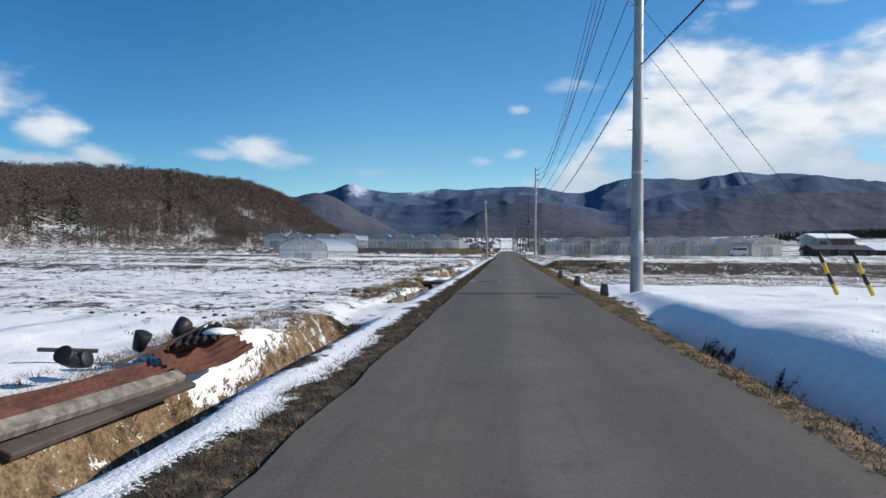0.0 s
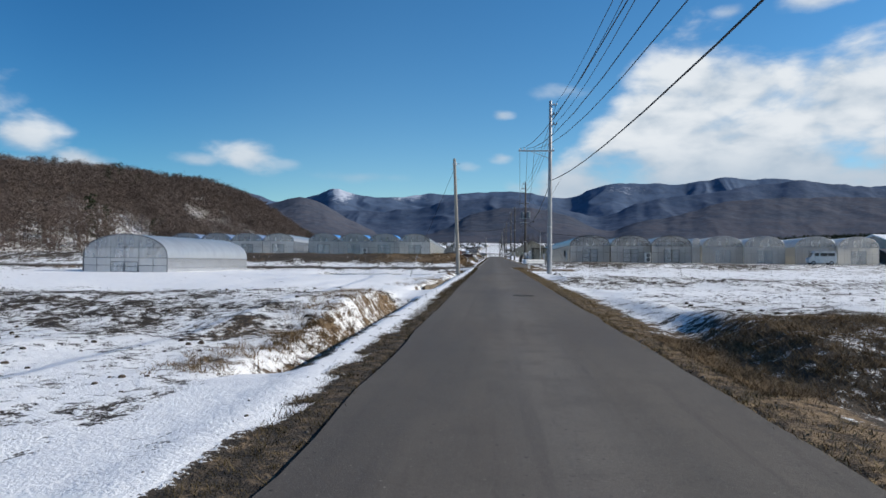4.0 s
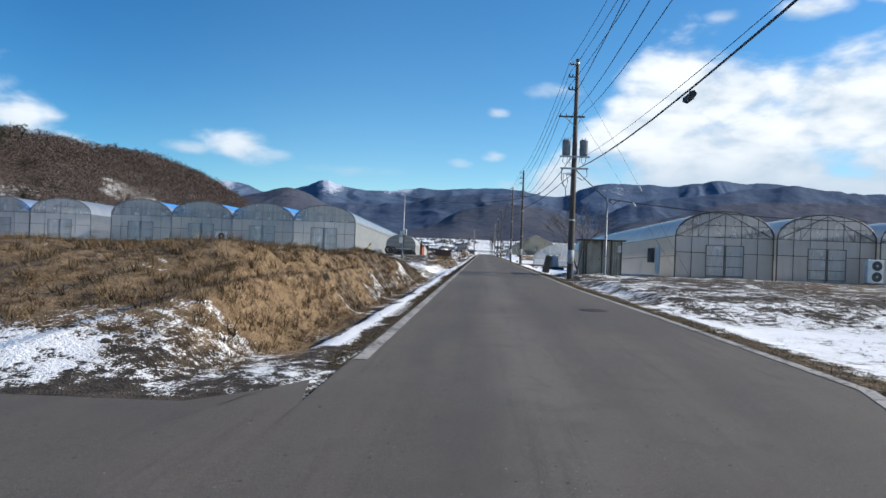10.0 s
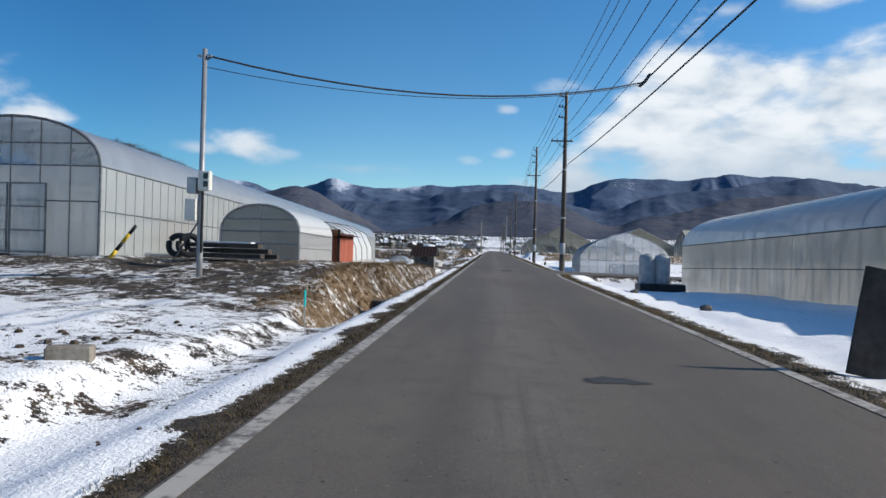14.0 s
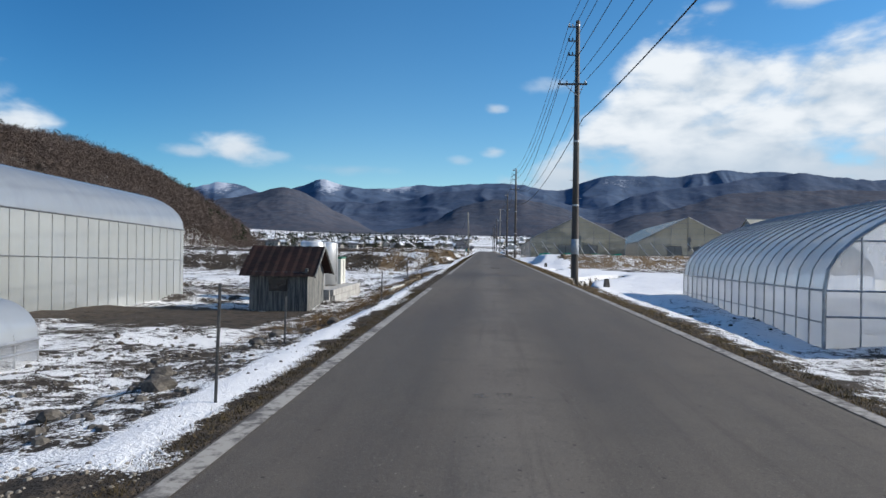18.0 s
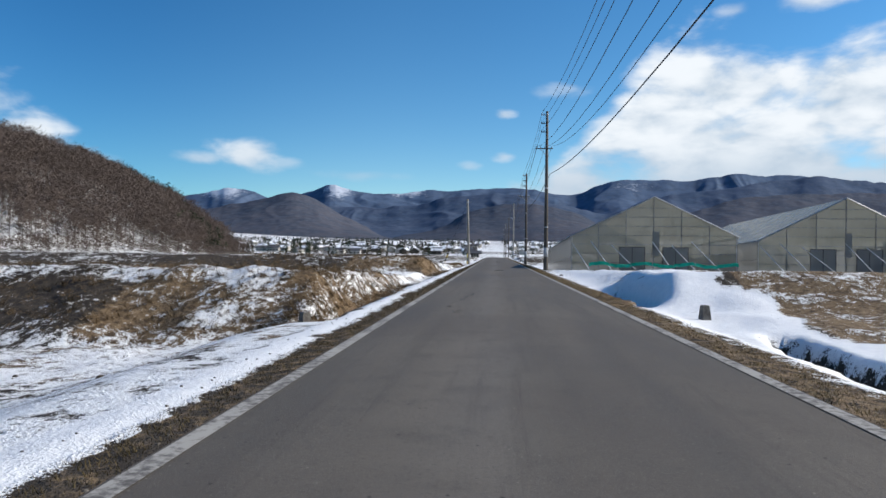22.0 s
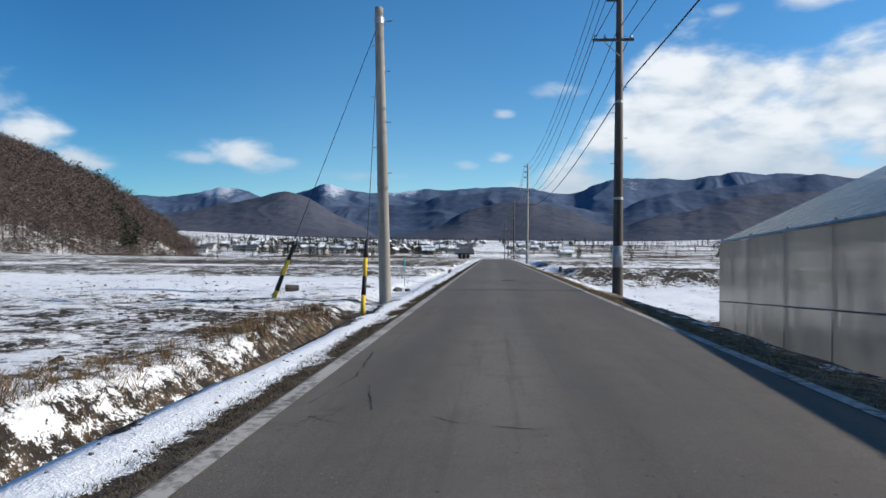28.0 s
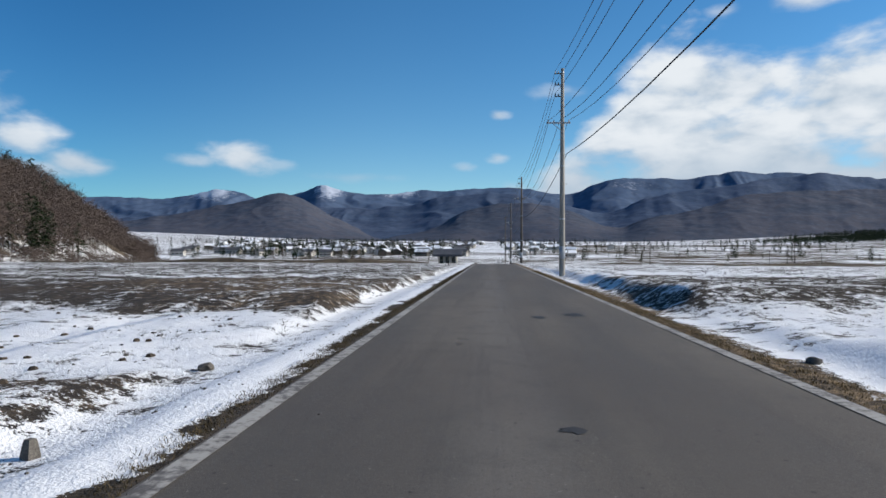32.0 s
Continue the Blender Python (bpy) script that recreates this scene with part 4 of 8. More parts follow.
def insulator(geo, x, y, z, r=0.05):
    geo.tube([(x, y, z), (x, y, z + 0.03), (x, y, z + 0.05), (x, y, z + 0.08), (x, y, z + 0.10), (x, y, z + 0.14)], [r * 0.5, r, r * 0.55, r, r * 0.5, r * 0.3], 8)


def utility_pole(x, y, z0, top, arm_z, look_of, racks=-1, arm=(-0.85, 0.42), wrap=True, base_r=0.165):
    words = {"concrete_pole": "grey concrete utility pole beside the farm road", "brown_pole": "dark brown utility pole with a grey wrap beside the road", "grey_steel_pole": "pale grey steel utility pole beside the road"}
    p = thing("utility_pole", words[look_of], "utility pole", (x, y, z0), group="poles along the road")
    h = top - z0
    mat = M[look_of]
    radius = lambda z: base_r - 0.075 * z / 11.0
    part("shaft", Geo().tube([(0, 0, -0.5), (0, 0, 0), (0, 0, h * 0.5), (0, 0, h - 0.03), (0, 0, h)], [base_r, base_r, radius(h * 0.5), radius(h), radius(h) * 0.8], 18), mat, p, shade=True)
    if wrap:
        part("warning_wrap", Geo().tube([(0, 0, 0.95), (0, 0, 1.62)], [radius(0.9) + 0.006, radius(1.6) + 0.006], 18), M["wrap"], p, "grey plastic sheet wrapped round the pole", True)
    for z in (h - 0.22, arm_z - z0, 5.9 - z0, 3.1):
        part("band", Geo().tube([(0, 0, z - 0.04), (0, 0, z + 0.04)], radius(z) + 0.008, 14), M["galv"], p)
    for k in range(9):
        z = 2.6 + k * 0.42 * 1.9
        if z < h - 0.5:
            s = 1 if k % 2 else -1
            part("step_bolt", Geo().tube([(s * radius(z) * 0.8, 0, z), (s * (radius(z) + 0.13), 0, z)], 0.011, 5), M["galv"], p)
    for k in range(3):
        z = h - 0.28 - 0.62 * k
        a = part("bracket", Geo().tube([(0, 0, z), (racks * 0.40, 0, z)], 0.028, 6), M["dark_steel"], p)
        for ox, rr in ((0.38, 0.055), (0.22, 0.045)):
            g = Geo()
            insulator(g, racks * ox, 0, z + 0.02, rr)
            part("insulator", g, M["porcelain"] if k == 0 else M["dark_steel"], a, shade=True)
    za = arm_z - z0
    c = part("crossarm", Geo().box(((arm[0] + arm[1]) / 2, -0.13, za), (arm[1] - arm[0], 0.075, 0.075)), M["galv"] if look_of != "brown_pole" else M["dark_steel"], p)
    for q in (arm[0] + 0.08, arm[0] + 0.38, arm[1] - 0.08):
        g = Geo()
        insulator(g, q, -0.13, za + 0.035, 0.05)
        part("insulator", g, M["porcelain"], c, shade=True)
    part("brace", Geo().tube([(0, -0.12, za - 0.5), (arm[0] * 0.62, -0.13, za - 0.03)], 0.018, 5), M["galv"], p)
    return p


kinds = ("concrete_pole", "grey_steel_pole", "grey_steel_pole", "brown_pole", "brown_pole", "brown_pole", "brown_pole", "brown_pole", "concrete_pole", "brown_pole", "brown_pole", "brown_pole")
POLE_OBS = []
for q, kind_of in zip(POLES, kinds):
    long_arm = q[1] == 80.8
    POLE_OBS.append(utility_pole(*q, kind_of, 1 if long_arm else -1, (-2.0, 0.25) if long_arm else (-0.85, 0.42), q[1] > 100 or q[1] == 17.5))

# the transformer pole
tp = POLE_OBS[3]
for s in (-0.42, 0.42):
    can = part("transformer", Geo().tube([(s, -0.14, 6.25), (s, -0.14, 6.30), (s, -0.14, 6.92), (s, -0.14, 6.97), (s, -0.14, 7.02)], [0.17, 0.20, 0.20, 0.215, 0.15], 16), M["blue_grey"], tp, "grey cylindrical transformer", True)
    for dx in (-0.08, 0.08):
        g = Geo()
        insulator(g, s + dx, -0.14, 7.0, 0.04)
        part("bushing", g, M["porcelain"], can, shade=True)
part("platform_arm", Geo().box((0, -0.17, 6.20), (1.45, 0.08, 0.08)), M["galv"], tp)
part("platform_arm", Geo().box((0, -0.15, 5.62), (1.35, 0.08, 0.08)), M["galv"], tp)
part("drop_cable", Geo().tube([(-0.6, -0.16, 5.6), (-0.62, -0.2, 5.1), (-0.5, -0.22, 4.75), (-0.36, -0.2, 4.7), (-0.3, -0.18, 5.0), (-0.38, -0.15, 5.3), (-0.05, -0.12, 5.35)], 0.022, 6), M["wire"], tp)
part("drop_cable", Geo().tube([(0.6, -0.16, 5.6), (0.62, -0.2, 5.25), (0.4, -0.2, 5.05), (0.15, -0.15, 5.2)], 0.018, 6), M["wire"], tp)
for k in range(4):
    a = -0.55 + 0.3 * k
    part("drop_cable", Geo().tube([(a, -0.2, 6.18), (a - 0.05, -0.24, 5.95), (a + 0.06, -0.24, 5.8), (a + 0.16, -0.22, 5.9), (a + 0.2, -0.2, 6.2)], 0.013, 5), M["wire"], tp)
part("drop_cable", Geo().tube([(-0.42, -0.18, 4.72), (-0.36, -0.22, 4.2), (-0.22, -0.24, 4.05), (-0.12, -0.22, 4.3), (-0.1, -0.2, 4.9)], 0.02, 6), M["wire"], tp)
part("conduit_frame", Geo().tube([(-0.52, -0.15, 4.75), (-0.52, -0.15, 5.35), (-0.12, -0.13, 5.40)], 0.025, 6), M["galv"], tp)


def cable(name, pts, sag, r, label, category="cable"):
    """A hanging cable through its supports."""
    g, line = Geo(), []
    for (a, b) in zip(pts[:-1], pts[1:]):
        a, b = Vector(a), Vector(b)
        n = 12
        s = sag * ((b - a).length / 50) ** 2
        for k in range(n):
            t = k / n
            p = a.lerp(b, t)
            p.z -= 4 * s * t * (1 - t)
            line.append(p)
    line.append(Vector(pts[-1]))
    g.tube(line, r, 5)
    return tagged(part(name, g, M["wire"]), label, category)


for k in range(3):
    cable("power_line", [(x + (0.38 if y == 80.8 else -0.38), y, top - 0.12 - 0.62 * k) for x, y, z0, top, az in POLES], 1.25, 0.012, "thin black overhead power line along the road", "power line")
for off, off_long in ((-0.72, -1.92), (-0.14, -1.45), (0.34, -1.0)):
    cable("power_line", [(x + (off if y != 80.8 else off_long), y, az + 0.17) for x, y, z0, top, az in POLES], 1.55, 0.012, "thin black overhead power line on crossarms", "power line")
PHONE = [(x + (0.26 if y > 100 else 0.05), y, float(np.interp(y, (80, 128, 171, 197, 255, 285, 345, 480), (5.85, 5.45, 6.3, 6.9, 6.95, 6.5, 6.6, 4.0)))) for x, y, z0, top, az in POLES]
cable("telephone_cable", PHONE[:3], 0.8, 0.020, "thick black telephone cable hung below the power lines")
cable("telephone_cable", [PHONE[2], PHONE[3]], 1.05, 0.022, "thick black telephone cable hung below the power lines")
cable("telephone_cable", [PHONE[3], PHONE[4]], 0.35, 0.022, "thick black telephone cable hung below the power lines")
cable("service_cable", [(3.98, 127.9, 6.25), (4.08, 151.0, 6.12)], 1.4, 0.022, "black service cable from the transformer pole to the joint")
cable("telephone_cable", PHONE[4:], 0.9, 0.020, "thick black telephone cable hung below the power lines")
cable("cable_joint", [(3.86, 108.9, 4.62), (3.87, 109.0, 4.60), (3.88, 109.4, 4.60), (3.89, 109.5, 4.62)], 0.0, 0.085, "thick black joint box hung on the telephone cable", "cable joint")
cable("service_cable", [(4.0, 80.8, 6.2), (4.25, 127.9, 5.9)], 0.9, 0.008, "thin service wire beside the telephone cable")
cable("service_cable", [(4.08, 151.0, 6.12), (-6.42, 144.9, 5.1)], 10.4, 0.022, "black service cable slung across the road")
cable("service_cable", [(4.08, 151.0, 6.06), (-6.42, 144.9, 4.85)], 9.0, 0.009, "thin service cable slung across the road")
cable("cable_joint", [(4.09, 150.2, 6.14), (4.09, 150.6, 6.1), (4.09, 151.0, 6.1), (4.09, 151.5, 6.14)], 0.0, 0.05, "thick black joint on the telephone cable", "cable joint")
cable("service_cable", [(4.0, 127.9, 5.35), (6.0, 130.6, 4.2), (20.0, 131.6, 3.5)], 3.0, 0.026, "black service cable hung beside the greenhouses")


for x0, z0, x1 in ((3.93, 8.2, 9.2), (3.93, 9.9, 9.7)):
    w = cable("stay_wire", [(x0, 127.8, z0), (x1, 127.6, 0.15)], 0.0, 0.006, "thin steel stay wire from the transformer pole to the field")
    part("insulator", Geo().tube([(x0 + (x1 - x0) * t, 127.8 - 0.2 * t, z0 + (0.15 - z0) * t) for t in (0.545, 0.55, 0.565, 0.57)], [0.02, 0.045, 0.045, 0.02], 8), M["porcelain"], w)


def old_pole(x, y, z0, dx, dy, h, r=0.15):
    p = thing("telephone_pole", "leaning grey concrete pole with step bolts", "pole", (x, y, z0))
    part("shaft", Geo().tube([(0, 0, -0.5), (0, 0, 0), (dx * 0.5, dy * 0.5, h * 0.5), (dx, dy, h - 0.1), (dx, dy, h)], [r, r, r * 0.87, r * 0.70, r * 0.67], 16), M["concrete_pole"], p, shade=True)
    for k in range(7):
        t = (2.6 + k * 0.62) / h
        s = 1 if k % 2 else -1
        part("step_bolt", Geo().tube([(dx * t, dy * t, h * t), (dx * t + s * 0.24, dy * t, h * t)], 0.011, 5), M["galv"], p)
    part("top_clamp", Geo().tube([(dx * 0.95, dy * 0.95, h * 0.945), (dx * 0.96, dy * 0.96, h * 0.965)], 0.125, 12), M["galv"], p)
    part("stay_bracket", Geo().tube([(dx * 0.95, dy, h * 0.95), (dx * 0.95 + 0.35, dy, h * 0.955)], 0.014, 5), M["galv"], p)
    return p


old_pole(-2.46, 78.75, -0.05, -0.27, -0.30, 6.95, 0.118)
old_pole(-2.66, 280.2, -0.15, -0.2, -0.15, 7.25)
cable("stay_wire", [(-2.64, 78.46, 6.5), (-5.34, 77.95, -0.2)], 0.0, 0.008, "steel stay wire from the pole to the snow")
cable("stay_wire", [(-2.85, 280.0, 6.7), (-5.45, 279.9, -0.1)], 0.0, 0.008, "steel stay wire from the pole to the field")
cable("stay_wire", [(-2.85, 280.0, 6.5), (-2.72, 277.7, -0.1)], 0.0, 0.008, "steel stay wire from the pole to the verge")


def stay_guard(x, y, z, dx, dy, h=2.0):
    g = thing("stay_guard", "yellow and black striped plastic stay-wire guard", "stay guard", (x, y, z), group="striped guards")
    for k in range(4):
        a, b = k / 4, (k + 1) / 4
        part("sleeve", Geo().tube([(dx * a, dy * a, h * a), (dx * b, dy * b, h * b)], [0.05 - 0.006 * a, 0.05 - 0.006 * b], 10), M["yellow_paint" if k % 2 == 0 else "black_plastic"], g, shade=True)
    return g


stay_guard(-2.72, 277.6, -0.16, -0.03, 0.55, 1.55)
stay_guard(-5.42, 279.9, -0.2, 0.55, 0.02, 1.5)
stay_guard(7.65, 16.8, 0.1, -0.32, 0.26, 1.0)
stay_guard(8.36, 16.6, 0.1, -0.34, 0.26, 1.0)
cable("stay_wire", [(7.65, 16.8, 0.15), (3.1, 17.5, 6.4)], 0.0, 0.007, "steel stay wire from the pole to the field")
cable("stay_wire", [(8.36, 16.6, 0.15), (3.1, 17.5, 7.4)], 0.0, 0.007, "steel stay wire from the pole to the field")


# ---- greenhouses ----
def arch(w, eave, top, n=16, power=0.92, peak=0.0):
    pts = []
    for k in range(n + 1):
        t = math.pi * k / n
        pts.append((-math.cos(t) * w / 2, eave + (top - eave) * ((1 - peak) * math.sin(t) ** power + peak * (1 - abs(math.cos(t))))))
    return pts


def tunnel(label, x0, x1, y0, y1, z0, z1, eave, top, rib_gap=1.2, rz=0.0, group="plastic greenhouses", wall="film", roof="film_roof", side="film", door=True, front_bars=5, frame="galv", power=0.92, skirt=0.0, side_bars=True, back=True, outer=False, truss=False, peak=0.0):
    """A round-roofed plastic greenhouse whose front faces -y; heights count from the ground at its front."""
    w, L, dz = x1 - x0, y1 - y0, z1 - z0
    g = thing("greenhouse", label, "greenhouse", ((x0 + x1) / 2, y0, z0), rz, group)
    prof = arch(w, eave, top, 16, power, peak)
    height_at = lambda x: float(np.interp(x, [p[0] for p in prof], [p[1] for p in prof]))
    low = lambda y: dz * y / L
    steps = [L * k / max(2, int(L / 2.4)) for k in range(max(2, int(L / 2.4)) + 1)]
    drop = lambda y: 0.92 * dz * y / L
    part("roof_film", Geo().sheet([[(x, y, z + drop(y)) for x, z in prof] for y in steps]), M[roof], g, shade=True)
    for s in (-1, 1):
        part("side_film", Geo().sheet([[(s * w / 2, y, low(y) - 0.15), (s * w / 2, y, eave + drop(y))] for y in steps]), M[side], g)
        part("side_rail", Geo().tube([(s * (w / 2 + 0.01), 0, eave), (s * (w / 2 + 0.01), L, eave + drop(L))], 0.022, 5), M[frame], g)
        part("side_rail", Geo().tube([(s * (w / 2 + 0.01), 0, eave * 0.5), (s * (w / 2 + 0.01), L, eave * 0.5 + drop(L) * 0.9)], 0.016, 5), M[frame], g)
    outline = [(-w / 2, -0.15)] + prof + [(w / 2, -0.15)]
    for y, on in ((0.0, True), (L, back)):
        if on:
            g2 = Geo().add([(x, y, z + drop(y)) for x, z in prof], [tuple(range(len(prof)))])
            part("gable_film", g2, M[wall], g)
            part("end_film", Geo().sheet([[(-w / 2, y, low(y) - 0.15), (w / 2, y, low(y) - 0.15)], [(-w / 2, y, eave + drop(y)), (w / 2, y, eave + drop(y))]]), M["film_low" if wall == "film" else wall], g)
    n = max(2, int(round(L / rib_gap)))
    k_out = 1.006 if outer else 0.985
    rib = Geo().tube([(-w / 2 * k_out, 0, -0.1)] + [(x * k_out, 0, z + (0.015 if outer else -0.03)) for x, z in prof] + [(w / 2 * k_out, 0, -0.1)], 0.017, 5).mesh("rib", M[frame])
    for k in range(n + 1):
        y = L * k / n
        part("rib", rib, None, g, at=pose(0, y, drop(y)))
    if side_bars and rib_gap <= 0.9 and L > 12:
        post = Geo().box((0, 0, eave / 2 - 0.05), (0.012, 0.022, eave + 0.1)).mesh("side_post", M["galv"])
        for j in range(int(L / 0.5)):
            part("side_post", post, None, g, at=pose(w / 2 + 0.01 if x1 < 0 else -w / 2 - 0.01, 0.25 + 0.5 * j, drop(0.25 + 0.5 * j)))
    part("end_rib", Geo().tube([(-w / 2, -0.02, -0.1)] + [(x, -0.02, z) for x, z in prof] + [(w / 2, -0.02, -0.1)], 0.032, 6), M[frame], g)
    zs = [eave * 0.60, eave * 1.0, eave + (top - eave) * 0.45]
    for z in zs:
        half = w / 2 if z <= eave else float(np.interp(-z, [-p[1] for p in prof[8:]][::1], [p[0] for p in prof[8:]]))
        part("bar", Geo().tube([(-half, -0.03, z), (half, -0.03, z)], 0.020, 5), M[frame], g)
    for k in range(1, front_bars + 1):
        x = -w / 2 + w * k / (front_bars + 1)
        zt = height_at(x)
        part("bar", Geo().tube([(x, -0.03, -0.1), (x, -0.03, zt)], 0.018, 5), M[frame], g)
    if truss:
        for sgn in (-1, 1):
            part("truss_chord", Geo().tube([(sgn * w / 2, -0.05, eave), (0, -0.05, top - 0.1)], 0.026, 5), M[frame], g)
            for q, r in ((0.22, 0.46), (0.46, 0.46), (0.46, 0.72)):
                part("truss_web", Geo().tube([(sgn * w / 2 * (1 - q), -0.05, eave), (sgn * w / 2 * (1 - r), -0.05, eave + (top - 0.1 - eave) * r)], 0.014, 4), M[frame], g)
    if door:
        for sgn in (-1, 1):
            d = part("sliding_door", Geo().box((sgn * 0.55, -0.07, eave * 0.40), (1.04, 0.012, eave * 0.80)), M[wall], g)
            f = Geo()
            for bx in (sgn * 0.55 - 0.51, sgn * 0.55 + 0.51):
                f.box((bx, -0.08, eave * 0.40), (0.045, 0.03, eave * 0.80))
            for bz in (0.05, eave * 0.26, eave * 0.53, eave * 0.79):
                f.box((sgn * 0.55, -0.08, bz), (1.0, 0.026, 0.04))
            part("door_frame", f, M[frame], d)
    return g


def heater(x, y, z):
    """An outdoor unit with two fans."""
    u = thing("heat_pump", "white outdoor heat pump with two round fans", "heat pump", (x, y, z), group="heat pumps")
    part("casing", Geo().box((0, 0, 0.66), (0.85, 0.33, 1.28), None, 0.03), M["white_paint"], u)
    for zc in (0.36, 0.96):
        ring = part("fan_grille", Geo().tube([(0.08, -0.165, zc), (0.08, -0.185, zc)], [0.27, 0.26], 20), M["dark_steel"], u, shade=False)
        part("fan_hub", Geo().tube([(0.08, -0.186, zc), (0.08, -0.20, zc)], [0.07, 0.06], 12), M["galv"], ring)
    for s in (-0.3, 0.3):
        part("foot", Geo().box((s, 0, 0.0), (0.1, 0.36, 0.06)), M["old_concrete"], u)
    return u


# left: joined row of four
LEFT_W = 5.1
for k in range(4):
    b = -10.74 - LEFT_W * k
    t = tunnel("translucent round-roofed plastic greenhouse in a joined row", b - LEFT_W, b, 148.3, 190.8, 0.66, -0.85, 2.4, 3.74, 1.5 if k else 0.9, frame="frame_grey", side="film_side", front_bars=5, group="joined greenhouses on the left field")
    if k:
        # blue valley sheet, carried up the roof slope to paint in reflected sky
        part("valley_sheet_and_sky_sheen", Geo().sheet([[(LEFT_W / 2 - 0.95, y, 3.50), (LEFT_W / 2 - 0.45, y, 3.14), (LEFT_W / 2, y, 2.56), (LEFT_W / 2 + 0.25, y, 2.86)] for y in (-0.03, 5.0)]), M["blue_sheet"], t, "blue plastic valley sheet, widened as painted sky sheen")
        part("downpipe", Geo().tube([(LEFT_W / 2, -0.08, -0.1), (LEFT_W / 2, -0.08, 2.5)], 0.06, 8), M["galv"], t, shade=True)
heater(-21.6, 147.8, 0.64)
for k in range(4):
    b = -34.4 - 5.5 * k
    t = tunnel("translucent round-roofed plastic greenhouse in a farther joined row", b - 5.5, b, 150.8, 176.0, 0.66, 0.1, 2.4, 3.75, 2.5, frame="frame_grey", front_bars=3, group="farther joined greenhouses on the left")
    if k:
        # same sheet here, its upper part a painted sky reflection
        part("valley_sheet_and_sky_sheen", Geo().sheet([[(LEFT_W / 2 - 0.95, y, 3.45), (LEFT_W / 2 - 0.45, y, 3.1), (LEFT_W / 2, y, 2.56), (LEFT_W / 2 + 0.25, y, 2.86)] for y in (-0.03, 5.0)]), M["blue_sheet"], t, "blue plastic valley sheet, widened as painted sky sheen")
heater(-45.3, 150.2, 0.6)
tunnel("single rounded plastic greenhouse standing alone in snow", -29.2, -22.6, 82.9, 94.2, -0.62, -0.75, 1.3, 2.95, 1.0, rz=-7, power=0.8, front_bars=5, side="film_roof", frame="frame_grey", group="lone greenhouses")

# right: three rows
RIGHT_W = 5.6
for gx, count in ((10.45, 3), (28.6, 2), (41.0, 2)):
    for k in range(count):
        a = gx + RIGHT_W * k
        t = tunnel("arched plastic greenhouse with a dark steel frame", a, a + RIGHT_W, 133.4, 163.0, 0.2, -0.85, 2.25, 3.72, 0.9 if gx < 11 and k == 0 else 2.0, rz=3.6, frame="dark_steel" if gx < 28 else "galv", front_bars=5, truss=True, side_bars=False, roof="film_roof", side="film_cream", group="arched greenhouses on the right field")
        if k or gx > 11:
            continue
        part("wooden_shutter", Geo().box((-RIGHT_W / 2 - 0.03, 4.2, 1.1), (0.03, 1.3, 0.9)), M["dark_timber"], t, "dark square vent in the side")
        part("grey_panel", Geo().box((-RIGHT_W / 2 - 0.03, 2.9, 0.85), (0.03, 0.8, 1.7)), M["cream"], t, "pale panel fixed to the side")
heater(21.0, 132.6, 0.2)
tunnel("tall narrow plastic greenhouse beside the row", 27.25, 28.4, 133.6, 150, 0.2, 0.0, 2.5, 3.4, 3.0, rz=3.6, door=False, front_bars=1, group="lone greenhouses")

# right: low tunnel by the side lane
tunnel("low round plastic tunnel with a gridded end wall", 6.2, 12.45, 180.2, 191.6, -0.72, -0.9, 1.2, 3.25, 0.62, frame="galv", front_bars=9, side="film_milky", power=0.80, rz=-4, outer=True, peak=0.34, side_bars=False, group="lone greenhouses")
# left: small tunnels
tunnel("small plastic tunnel with a dark open end", -8.6, -6.1, 151.2, 155.4, 0.52, 0.42, 0.95, 1.78, 0.7, wall="film_grey", roof="film_milky", side="film_milky", door=False, front_bars=1, group="lone greenhouses")
tunnel("tiny plastic cloche tunnel on the field edge", -6.85, -5.65, 174.0, 175.7, -0.3, -0.3, 0.28, 0.78, 0.45, door=False, front_bars=3, group="lone greenhouses")


